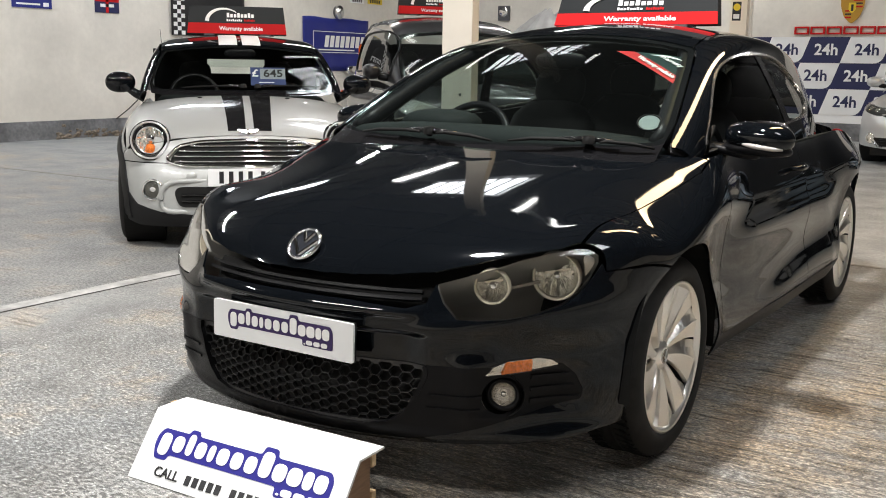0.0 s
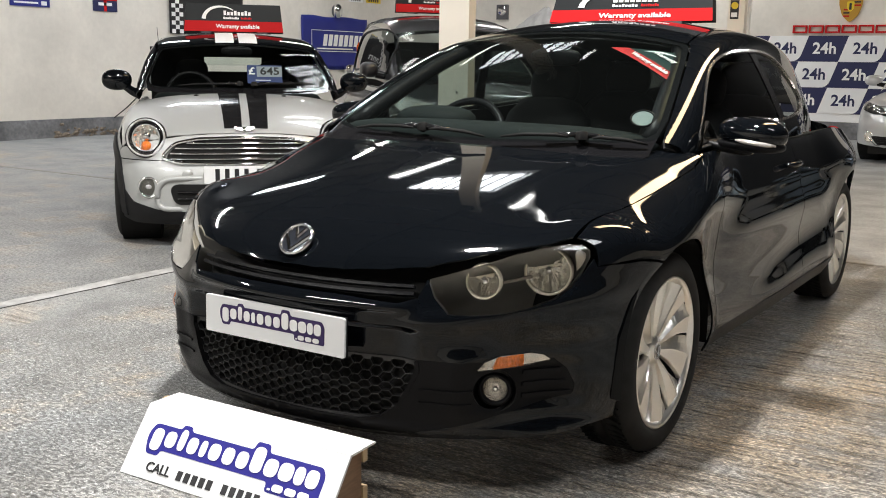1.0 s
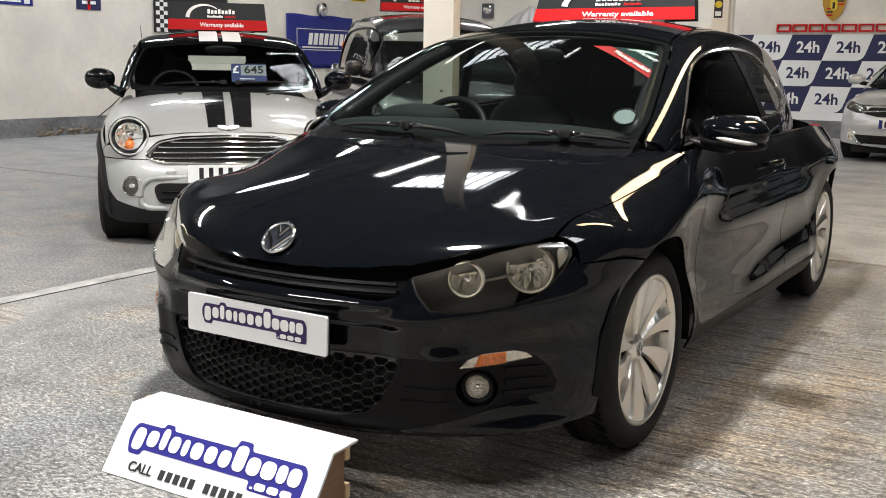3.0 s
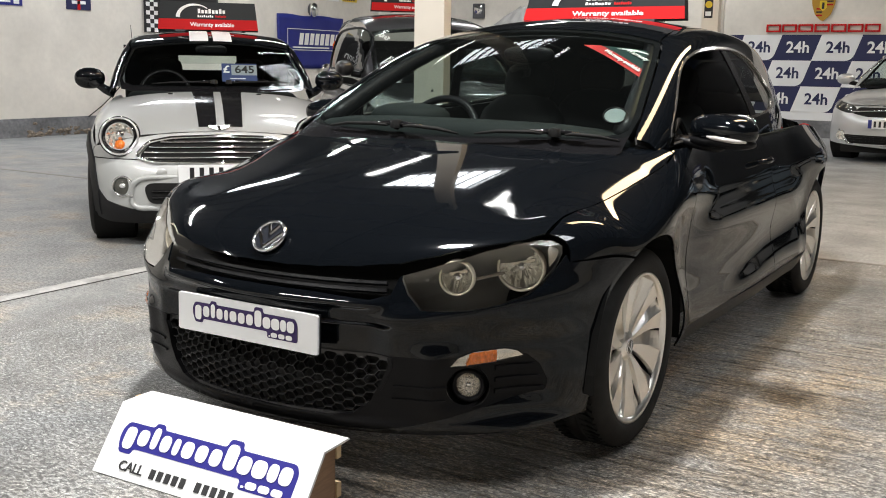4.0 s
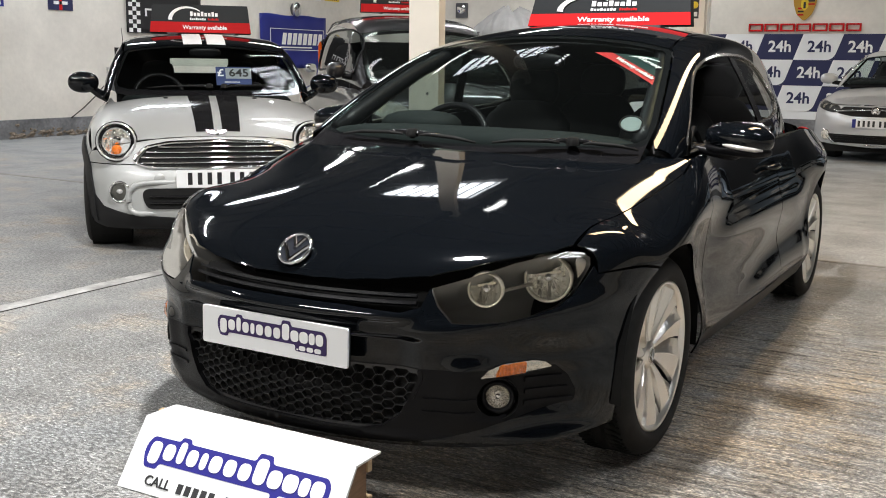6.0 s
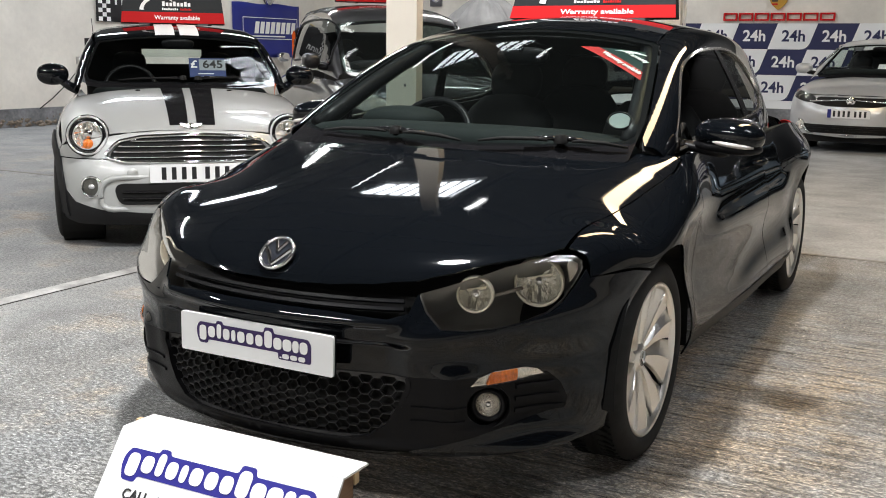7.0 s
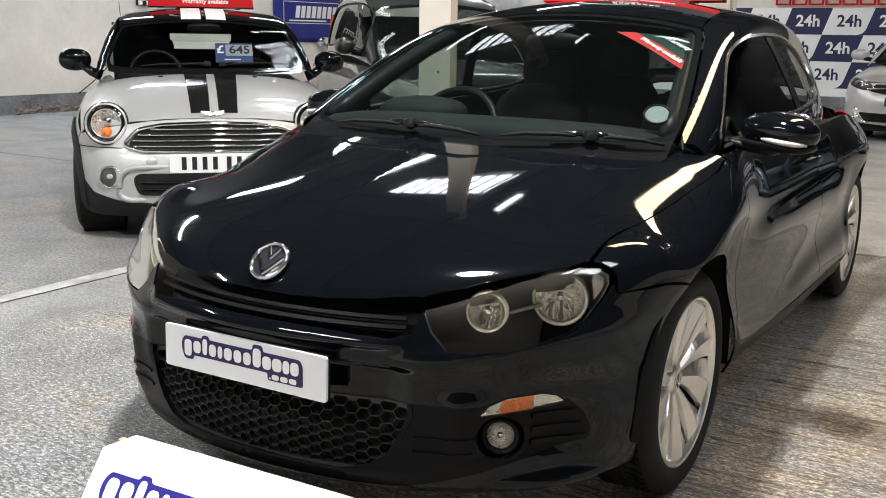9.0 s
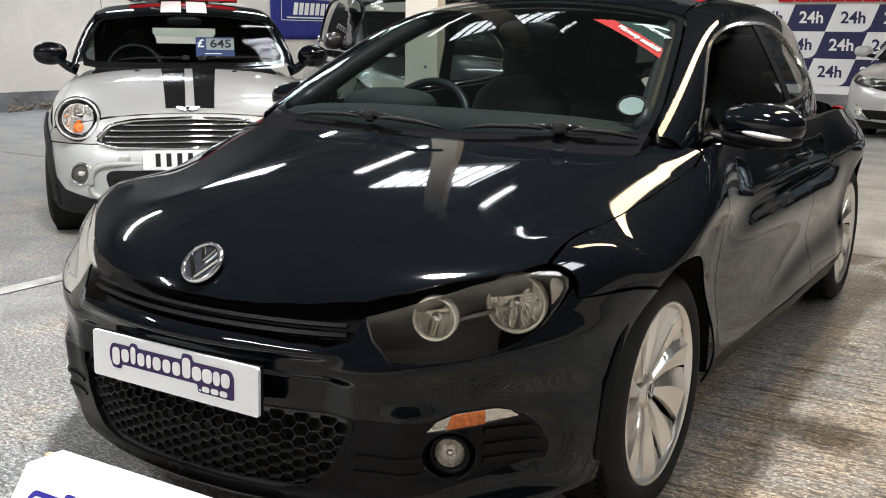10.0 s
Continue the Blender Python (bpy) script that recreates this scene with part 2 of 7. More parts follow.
DOOR_SHAPE = Curve((0.2, 0), (0.3, 0), (0.45, 0.006), (0.55, 0.024), (0.62, 0.026), (0.70, -0.008), (0.745, -0.026), (0.82, -0.034), (0.9, -0.028), (1.0, -0.02), (1.1, -0.015))


def coupe_side(x, y, z):
    flare = 0.030 * (1 - ramp(z, 0.27, 0.36 + 0.16 * ramp(y, -0.7, 0.8))) * ramp(y, -0.85, 0.1) * (1 - ramp(y, 0.75, 1.0))
    flare = flare + 0.027 * bump(y, -1.34, 0.30) * ramp(z, 0.50, 0.68)
    flare = flare + DOOR_SHAPE(z) * ramp(y, -1.0, -0.5) * (1 - ramp(y, 0.6, 1.1))
    return flare - 0.060 * ramp(z, 0.70, 0.92) * ramp(y, 0.5, 1.5)


def coupe_top(x, y, z):
    """A crease runs back along the bonnet; outside it the top falls away over the wing."""
    over = x - (0.60 + 0.20 * (y + 1.43))
    over = 0.5 * (over + np.sqrt(over * over + 0.001))
    return -0.30 * over * ramp(y, -1.66, -1.36) * (1 - ramp(y, -1.12, -0.86))


# the black coupe: origin on the floor midway between the axles, nose to -y
COUPE = dict(
    axles=(-1.289, 1.289), wheel_r=0.322, arch=0.345, flare=0.012, floor=0.13, cowl_lift=0.42,
    plan=Curve((-2.3, 0.775), (-1.95, 0.83), (-1.6, 0.868), (-1.289, 0.880), (-0.8, 0.874), (0, 0.872), (0.7, 0.876), (1.289, 0.882), (1.6, 0.836), (1.9, 0.752), (2.2, 0.65)),
    flank=Curve((0.10, -0.10), (0.2, -0.05), (0.29, -0.010), (0.37, -0.006), (0.50, -0.026), (0.62, -0.020), (0.70, -0.004), (0.745, 0.007), (0.775, 0.004), (0.82, -0.008), (0.90, -0.042), (0.98, -0.085), (1.05, -0.14)),
    front_extra=(coupe_front,), side_extra=(coupe_side,), top_extra=(coupe_top,),
    nose=Curve((0.10, -2.00), (0.17, -2.105), (0.24, -2.125), (0.35, -2.135), (0.46, -2.14), (0.54, -2.13), (0.60, -2.105), (0.66, -2.075), (0.72, -2.03), (0.8, -1.95)),
    bow=0.42, bow4=0.22, k_corner=0.16, k_top=0.10,
    tail=Curve((0.1, 1.98), (0.3, 2.08), (0.5, 2.10), (0.7, 2.07), (0.9, 2.0), (1.0, 1.94)), rear_bow=0.28,
    bonnet=Curve((-2.2, 0.60), (-2.06, 0.675), (-1.9, 0.750), (-1.6, 0.842), (-1.3, 0.905), (-1.0, 0.955), (-0.6, 0.985), (0, 0.985), (0.8, 0.995), (1.5, 1.035), (2.1, 0.99)),
    crown=Curve((0, 0), (0.25, 0.012), (0.5, 0.045), (0.62, 0.062), (0.72, 0.070), (0.80, 0.085), (0.9, 0.13)),
    cab_plan=Curve((-1.4, 0.70), (-1.0, 0.75), (-0.5, 0.775), (0, 0.78), (0.6, 0.765), (1.1, 0.69), (1.6, 0.56), (2.0, 0.46)),
    tumble=Curve((0.8, 0.03), (0.95, 0.0), (1.1, -0.055), (1.25, -0.125), (1.35, -0.18), (1.45, -0.25)),
    roof=Curve((-1.3, 0.880), (-1.1, 0.990), (-0.9, 1.095), (-0.65, 1.213), (-0.45, 1.295), (-0.25, 1.355), (0, 1.392), (0.35, 1.404), (0.8, 1.375), (1.2, 1.30), (1.6, 1.18), (1.9, 1.05), (2.05, 0.95)),
    roof_crown=0.20, k_roof=0.07,
)
coupe_body, coupe_cabin = car_solid(COUPE)
# ---------------------------------------------------------------- building tools
from mathutils import geometry


def thing(name, label, category, m=None, group="", kind=""):
    ob = tagged(new(name), label, category, group, kind)
    ob.empty_display_size = 0.1
    if m is not None:
        ob.matrix_world = m
    return ob


def part(name, bm, mat, parent=None, label="", smooth=False, bevel=0.0, m=None):
    """Links a bmesh as one mesh object under a thing or a part."""
    me = bpy.data.meshes.new(name)
    if bevel:
        bmesh.ops.bevel(bm, geom=[e for e in bm.edges if len(e.link_faces) == 2 and e.calc_face_angle(0) > 0.5], offset=bevel, segments=2, profile=0.7, affect="EDGES")
    bm.to_mesh(me)
    bm.free()
    if smooth:
        me.polygons.foreach_set("use_smooth", [True] * len(me.polygons))
    for k in (mat if isinstance(mat, (list, tuple)) else [mat]):
        me.materials.append(k)
    ob = new(name, me)
    if parent is not None:
        ob.parent = parent
    if m is not None:
        ob.matrix_basis = m
    if label:
        ob["label"] = label
    return ob


def raw(name, verts, faces, mat, parent=None, label="", normals=None, smooth=True):
    me = bpy.data.meshes.new(name)
    me.from_pydata([tuple(v) for v in verts], [], [tuple(int(i) for i in f) for f in faces])
    me.polygons.foreach_set("use_smooth", [smooth] * len(me.polygons))
    me.materials.append(mat)
    me.update()
    if normals is not None:
        me.normals_split_custom_set_from_vertices([tuple(n) for n in normals])
    ob = new(name, me)
    if parent is not None:
        ob.parent = parent
    if label:
        ob["label"] = label
    return ob


def box(bm, x0, y0, z0, x1, y1, z1, m=None):
    v = [bm.verts.new(((x0, x1)[i & 1], (y0, y1)[i >> 1 & 1], (z0, z1)[i >> 2])) for i in range(8)]
    if m is not None:
        for k in v:
            k.co = m @ k.co
    for f in ((0, 2, 3, 1), (4, 5, 7, 6), (0, 1, 5, 4), (1, 3, 7, 5), (3, 2, 6, 7), (2, 0, 4, 6)):
        bm.faces.new([v[i] for i in f])
    return bm


def block(x0, y0, z0, x1, y1, z1, m=None):
    return box(bmesh.new(), x0, y0, z0, x1, y1, z1, m)


def prism(outline, depth, m=None):
    """A flat outline (a, b) drawn in x, z and drawn out along y by depth."""
    bm = bmesh.new()
    lo = [bm.verts.new((a, 0, b)) for a, b in outline]
    hi = [bm.verts.new((a, depth, b)) for a, b in outline]
    n = len(outline)
    bm.faces.new(lo)
    bm.faces.new(hi[::-1])
    for i in range(n):
        bm.faces.new((lo[i], hi[i], hi[(i + 1) % n], lo[(i + 1) % n]))
    bmesh.ops.recalc_face_normals(bm, faces=bm.faces)
    if m is not None:
        bm.transform(m)
    return bm


def spin(profile, steps=48, m=None):
    """Turns (radius, height) pairs round the z axis."""
    bm = bmesh.new()
    rings = []
    for r, h in profile:
        rings.append([bm.verts.new((r * math.cos(2 * math.pi * i / steps), r * math.sin(2 * math.pi * i / steps), h)) for i in range(steps)] if r > 1e-6 else [bm.verts.new((0, 0, h))] * steps)
    for a, b in zip(rings, rings[1:]):
        for i in range(steps):
            f = [a[i], a[(i + 1) % steps], b[(i + 1) % steps], b[i]]
            f = [v for j, v in enumerate(f) if v not in f[:j]]
            if len(f) > 2:
                bm.faces.new(f)
    bmesh.ops.recalc_face_normals(bm, faces=bm.faces)
    if m is not None:
        bm.transform(m)
    return bm


def tube(points, radius, sides=8, m=None, closed=False):
    """A round bar along a chain of points."""
    bm = bmesh.new()
    pts = [Vector(p) for p in points]
    rings = []
    for i, p in enumerate(pts):
        a = pts[i - 1] if i or closed else p
        b = pts[(i + 1) % len(pts)] if i + 1 < len(pts) or closed else p
        q = (b - a).to_track_quat("Z", "Y")
        r = radius[i] if isinstance(radius, (list, tuple)) else radius
        rings.append([bm.verts.new(p + q @ Vector((r * math.cos(2 * math.pi * k / sides), r * math.sin(2 * math.pi * k / sides), 0))) for k in range(sides)])
    pairs = list(zip(rings, rings[1:])) + ([(rings[-1], rings[0])] if closed else [])
    for a, b in pairs:
        for k in range(sides):
            bm.faces.new((a[k], a[(k + 1) % sides], b[(k + 1) % sides], b[k]))
    if not closed:
        bm.faces.new(rings[0])
        bm.faces.new(rings[-1])
    bmesh.ops.recalc_face_normals(bm, faces=bm.faces)
    if m is not None:
        bm.transform(m)
    return bm


def letters(body, size, mat, m, parent=None, name="lettering", bold=0.0, label="", depth=0.001, align="CENTER", squeeze=1.0):
    """Words in the built-in font, upright in x, z, facing -y, as a mesh."""
    cu = bpy.data.curves.new(name, "FONT")
    cu.body, cu.size, cu.align_x, cu.align_y = body, size, align, "CENTER"
    cu.extrude, cu.offset, cu.resolution_u = depth, bold, 3
    tmp = bpy.data.objects.new("tmp", cu)
    me = bpy.data.meshes.new_from_object(tmp)
    bpy.data.objects.remove(tmp)
    me.transform(Matrix.Diagonal((squeeze, 1, 1, 1)))
    me.transform(pose(0, 0, 0, 90))
    me.name = name
    me.materials.clear()
    me.materials.append(mat)
    ob = new(name, me)
    if parent is not None:
        ob.parent = parent
    ob.matrix_basis = m
    if label:
        ob["label"] = label
    return ob


def flow(points, steps=6):
    """A closed outline that rounds through its points."""
    p = np.array(points, float)
    n, out = len(p), []
    for i in range(n):
        a, b, c, d = p[i - 1], p[i], p[(i + 1) % n], p[(i + 2) % n]
        for k in range(steps):
            t = k / steps
            out.append(0.5 * (2 * b + (c - a) * t + (2 * a - 5 * b + 4 * c - d) * t * t + (3 * b - a - 3 * c + d) * t ** 3))
    return np.array(out)


def soften(points, r=0.02, steps=4):
    """A closed outline of straight runs with rounded corners."""
    p = np.array(points, float)
    n, out = len(p), []
    for i in range(n):
        a, b, c = p[i - 1], p[i], p[(i + 1) % n]
        da, dc = a - b, c - b
        la, lc = np.linalg.norm(da), np.linalg.norm(dc)
        s, e = b + da / la * min(r, la * 0.45), b + dc / lc * min(r, lc * 0.45)
        for k in range(steps + 1):
            t = k / steps
            out.append((1 - t) ** 2 * s + 2 * t * (1 - t) * b + t * t * e)
    return np.array(out)


def inside(pts, poly):
    x, y = pts[:, 0], pts[:, 1]
    res = np.zeros(len(pts), bool)
    for (x0, y0), (x1, y1) in zip(poly, np.roll(poly, -1, 0)):
        if y0 != y1:
            res ^= ((y0 > y) != (y1 > y)) & (x < (x1 - x0) * (y - y0) / (y1 - y0) + x0)
    return res


def dense(poly, step):
    out = []
    for a, b in zip(poly, np.roll(poly, -1, 0)):
        k = max(1, int(np.ceil(np.linalg.norm(b - a) / step)))
        out += [a + (b - a) * i / k for i in range(k)]
    return np.array(out)


def view_of(kind, p):
    """The inverse of a projection: places to (a, b)."""
    p = np.asarray(p, float)
    x, y, z = p[..., 0], p[..., 1], p[..., 2]
    if kind in ("front", "rear"):
        return np.stack([x, z], -1)
    if kind == "side":
        return np.stack([y, z], -1)
    if kind == "top":
        return np.stack([x, y], -1)
    if kind == "nose":
        return np.stack([np.degrees(np.arctan2(x, -1.25 - y)), z], -1)
    if kind == "tail":
        return np.stack([np.degrees(np.arctan2(x, y - 1.25)), z], -1)
    return np.stack([y, (x - z) * math.sqrt(0.5)], -1)


def relay(f, pts, kind, kind2):
    s, w = cross_way(kind)(np.asarray(pts, float))
    return view_of(kind2, land(f, s, w)[0])


def sheet(name, f, kind, outline, mat, parent, holes=(), grid=0.03, lift=0.0, thick=0.006, label="", mirror=False, both=False):
    """A panel: an outline drawn in one view and laid on the solid f, with a turned-in rim."""
    unit = np.array([0.0155, 1.0]) if kind in ("nose", "tail") else np.array([1.0, 1.0])
    loops = [dense(np.array(o, float) * unit, grid * 0.7) for o in (outline, *holes)]
    lo, hi = loops[0].min(0), loops[0].max(0)
    gx, gy = np.meshgrid(np.arange(lo[0] + grid / 2, hi[0], grid), np.arange(lo[1] + grid / 2, hi[1], grid))
    gx = gx + (np.arange(gx.shape[0]) % 2)[:, None] * grid / 2
    inner = np.stack([gx.ravel(), gy.ravel()], 1)
    keep = inside(inner, loops[0])
    for h in loops[1:]:
        keep &= ~inside(inner, h)
    edge = np.concatenate(loops)
    if len(inner):
        for s in range(0, len(inner), 2000):
            d = np.linalg.norm(inner[s:s + 2000, None] - edge[None], axis=2).min(1)
            keep[s:s + 2000] &= d > grid * 0.45
        inner = inner[keep]
    pts = np.concatenate([edge, inner])
    lines, at = [], 0
    for l in loops:
        lines += [(at + i, at + (i + 1) % len(l)) for i in range(len(l))]
        at += len(l)
    v2, _, faces, *_ = geometry.delaunay_2d_cdt([Vector(p) for p in pts], lines, [], 0, 1e-5)
    v2 = np.array([tuple(v) for v in v2])
    tri = np.array([fc for fc in faces if len(fc) == 3])
    mid = v2[tri].mean(1)
    keep = inside(mid, loops[0])
    for h in loops[1:]:
        keep &= ~inside(mid, h)
    tri = tri[keep]
    s, w = cross_way(kind)(v2 / unit)
    p, met = land(f, s, w)
    n = gradient(f, p)
    p = p + n * lift
    fn = np.cross(p[tri[:, 1]] - p[tri[:, 0]], p[tri[:, 2]] - p[tri[:, 0]])
    flip = (fn * n[tri].mean(1)).sum(1) < 0
    tri[flip] = tri[flip][:, ::-1]
    tri = tri[met[tri].all(1)]
    count = {}
    for a, b, c in tri:
        for e in ((a, b), (b, c), (c, a)):
            count[e] = 1
    rim = [e for e in count if (e[1], e[0]) not in count]
    verts, norms, faces = list(p), list(n), [tuple(t) for t in tri]
    for a, b in rim:
        out = np.cross(p[b] - p[a], n[a])
        out = out / max(np.linalg.norm(out), 1e-9)
        k = len(verts)
        verts += [p[a], p[b], p[b] - n[b] * thick, p[a] - n[a] * thick]
        norms += [out] * 4
        faces.append((k, k + 3, k + 2, k + 1))
    obs = []
    sides = [1, -1] if both else [-1 if mirror else 1]
    for sgn in sides:
        vv, nn = np.array(verts) * (sgn, 1, 1), np.array(norms) * (sgn, 1, 1)
        obs.append(raw(name, vv, faces if sgn > 0 else [fc[::-1] for fc in faces], mat, parent, label, nn))
    return obs
# ---------------------------------------------------------------- the room
def floor_material():
    m = material("worn_grey_painted_concrete", (0.30, 0.30, 0.29), rough=0.32, spec=0.5)
    nt = m.node_tree
    b = nt.nodes["Principled BSDF"]
    pos = nt.nodes.new("ShaderNodeTexCoord").outputs["Object"]

    def mapped(scale):
        k = nt.nodes.new("ShaderNodeMapping")
        k.inputs["Scale"].default_value = scale
        nt.links.new(pos, k.inputs["Vector"])
        return k.outputs[0]

    def tex(scale, detail, vec, rough=0.6):
        n = nt.nodes.new("ShaderNodeTexNoise")
        n.inputs["Scale"].default_value, n.inputs["Detail"].default_value, n.inputs["Roughness"].default_value = scale, detail, rough
        nt.links.new(vec, n.inputs["Vector"])
        return n.outputs["Fac"]

    def rng(fac, a, b2, lo, hi):
        r = nt.nodes.new("ShaderNodeMapRange")
        for k, v in zip(("From Min", "From Max", "To Min", "To Max"), (a, b2, lo, hi)):
            r.inputs[k].default_value = v
        nt.links.new(fac, r.inputs["Value"])
        return r.outputs[0]

    def calc(op, a, b2):
        k = nt.nodes.new("ShaderNodeMath")
        k.operation = op
        for i, v in enumerate((a, b2)):
            if isinstance(v, (int, float)):
                k.inputs[i].default_value = v
            else:
                nt.links.new(v, k.inputs[i])
        return k.outputs[0]
    # tamped ridges run along x, breaking up here and there
    ridges = tex(1.0, 4, mapped((2.6, 36.0, 1.0)), 0.62)
    broken = tex(1.0, 4, mapped((12.0, 52.0, 1.0)), 0.68)
    ridges = calc("ADD", calc("MULTIPLY", ridges, 0.62), calc("MULTIPLY", broken, 0.38))
    fine = tex(150.0, 4, mapped((1, 1, 1)))
    stones = tex(44.0, 6, mapped((1, 1.8, 1)), 0.7)
    specks = rng(tex(75.0, 3, mapped((0.8, 1.6, 1)), 0.5), 0.575, 0.605, 0.0, 1.0)
    broad = tex(0.55, 3, mapped((1, 1, 1)))
    mid = tex(2.3, 4, mapped((1, 1, 1)), 0.6)
    split = nt.nodes.new("ShaderNodeSeparateXYZ")
    nt.links.new(pos, split.inputs[0])
    along, over = split.outputs["X"], split.outputs["Y"]
    # the tamped bay: between the middle of the aisle and the next bay, this side of the cross joint
    bay = calc("MULTIPLY", rng(along, -0.9, 0.5, 0.10, 1.0), calc("MULTIPLY", rng(along, 1.35, 1.75, 1.0, 0.12), calc("MULTIPLY", rng(over, 0.3, 1.5, 1.0, 0.3), rng(over, 2.38, 2.41, 1.0, 0.15))))
    # patches where the tamping shows in the smoother bay too
    patch = calc("MULTIPLY", rng(mid, 0.50, 0.60, 0.0, 0.75), rng(along, -0.9, -0.6, 1.0, 0.0))
    bay = calc("MAXIMUM", bay, patch)
    bay = calc("MULTIPLY", bay, rng(tex(4.5, 5, mapped((1, 1.6, 1)), 0.65), 0.36, 0.56, 0.35, 1.0))
    # painted far bays are smooth and dull, the near ones bare and granular
    granular = calc("MULTIPLY", rng(over, 2.36, 2.42, 1.0, 0.25), rng(along, -2.9, -1.9, 0.45, 1.0))
    # brown wear, also tinted to stand in for the warm shade beside the coupe
    worn = calc("MULTIPLY", calc("ADD", calc("MULTIPLY", rng(broad, 0.42, 0.62, 0.0, 1.0), 0.45), 0.55), calc("MULTIPLY", rng(bay, 0.0, 1.0, 0.15, 1.0), rng(over, 3.4, 4.4, 1.0, 0.3)))
    height = calc("ADD", calc("MULTIPLY", ridges, rng(bay, 0, 1, 0.05, 0.95)), calc("ADD", calc("MULTIPLY", fine, 0.10), calc("MULTIPLY", calc("ADD", stones, calc("MULTIPLY", specks, 0.25)), rng(granular, 0, 1, 0.10, 0.85))))
    bump_node = nt.nodes.new("ShaderNodeBump")
    bump_node.inputs["Strength"].default_value, bump_node.inputs["Distance"].default_value = 1.0, 0.018
    nt.links.new(height, bump_node.inputs["Height"])
    nt.links.new(bump_node.outputs[0], b.inputs["Normal"])
    pits = calc("ADD", calc("MULTIPLY", calc("SUBTRACT", calc("ADD", rng(stones, 0.455, 0.535, 0.28, 1.15), calc("MULTIPLY", specks, 0.8)), 1.0), granular), 1.0)
    grooves = calc("ADD", calc("MULTIPLY", rng(ridges, 0.425, 0.515, -0.60, 0.06), bay), 1.0)
    shade = calc("MULTIPLY", calc("MULTIPLY", pits, grooves), calc("MULTIPLY", rng(mid, 0.35, 0.65, 0.74, 1.18), calc("MULTIPLY", rng(over, 2.38, 2.42, 1.0, 0.88), rng(along, -2.52, -2.44, 0.69, 1.0))))
    ramp_node = nt.nodes.new("ShaderNodeMix")
    ramp_node.data_type = "RGBA"
    ramp_node.inputs["A"].default_value, ramp_node.inputs["B"].default_value = (0.395, 0.42, 0.435, 1), (0.50, 0.41, 0.305, 1)
    nt.links.new(worn, ramp_node.inputs["Factor"])
    col = nt.nodes.new("ShaderNodeVectorMath")
    col.operation = "SCALE"
    nt.links.new(ramp_node.outputs["Result"], col.inputs[0])
    nt.links.new(shade, col.inputs["Scale"])
    nt.links.new(col.outputs[0], b.inputs["Base Color"])
    nt.links.new(calc("ADD", calc("SUBTRACT", rng(stones, 0.40, 0.60, 0.34, 0.12), calc("MULTIPLY", specks, 0.05)), rng(granular, 0.25, 1.0, 0.30, 0.0)), b.inputs["Roughness"])
    return m


FLOOR = floor_material()
CRACK = material("dark_open_crack", (0.03, 0.027, 0.024), rough=0.9)
JOINT_PALE = material("pale_joint_band", (0.42, 0.42, 0.415), rough=0.5, stain=0.6, stain_scale=6, grain=0.2, grain_scale=60, relief=0.002, relief_scale=40)
JOINT = material("floor_joint_filler", (0.22, 0.21, 0.19), rough=0.6, stain=0.3, stain_scale=5)
X0, X1, Y0, Y1 = -11.4, 8.0, -8.0, 14.4
floor = tagged(part("floor", block(X0 - 0.3, Y0 - 0.3, -0.2, X1 + 0.3, Y1 + 0.3, 0.0), FLOOR), "worn grey painted concrete showroom floor with tamped ridges", "floor", kind="structure")
for i, (a, b) in enumerate((((-2.535, Y0), (-2.430, Y1)), ((X0, 2.37), (X1, 2.41)))):
    part("floor_joint", block(a[0], a[1], -0.02, b[0], b[1], 0.003 + 0.001 * i), JOINT if i else JOINT_PALE, floor)
for lo, hi in ((-2.430, -2.418), (-2.541, -2.535)):
    part("joint_crack", block(lo, Y0, -0.02, hi, Y1, 0.002), CRACK, floor)
UPPER = 3.1
wall_w = tagged(part("wall_west", block(X0 - 0.25, Y0 - 0.25, 0, X0, Y1 + 0.25, UPPER), WALL_WHITE), "white painted blockwork wall with grey base band", "wall", kind="structure")
wall_n = tagged(part("wall_north", block(X0, Y1, 0, 1.8, Y1 + 0.25, UPPER), WALL_WHITE), "white painted wall behind the parked cars", "wall", kind="structure")
tagged(part("wall_west_upper", block(X0 - 0.25, Y0 - 0.25, UPPER, X0, Y1 + 0.25, CEIL), WALL_UPPER), "dark cladding above the white wall", "wall", kind="structure")
tagged(part("wall_north_upper", block(X0, Y1, UPPER, 1.8, Y1 + 0.25, CEIL), WALL_UPPER), "dark cladding above the white wall", "wall", kind="structure")
# white foot added out of view to put a pale streak on the coupe's shoulder
tagged(part("wall_north_east_foot", block(1.8, Y1, 0, X1 + 0.25, Y1 + 0.25, 0.6), WALL_WHITE), "unseen white lower wall, added for a streak in the coupe's reflections", "wall", kind="structure")
tagged(part("wall_north_east", block(1.8, Y1, 0.6, X1 + 0.25, Y1 + 0.25, CEIL), WALL_DARK), "plain unseen wall in the far corner, darkened for the car paint's reflections", "wall", kind="structure")
wall_e = tagged(part("wall_east", block(X1, Y0 - 0.25, 1.7, X1 + 0.25, Y1, CEIL), WALL_DARK), "plain unseen side wall, darkened for the car paint's reflections", "wall", kind="structure")
tagged(part("wall_east_foot", block(X1, Y0 - 0.25, 0, X1 + 0.25, Y1, 1.7), WALL_WHITE), "white painted lower half of the side wall", "wall", kind="structure")
tagged(part("wall_south_foot", block(X0, Y0 - 0.25, 0, X1, Y0, 2.2), WALL_WHITE), "white painted lower half of the end wall", "wall", kind="structure")
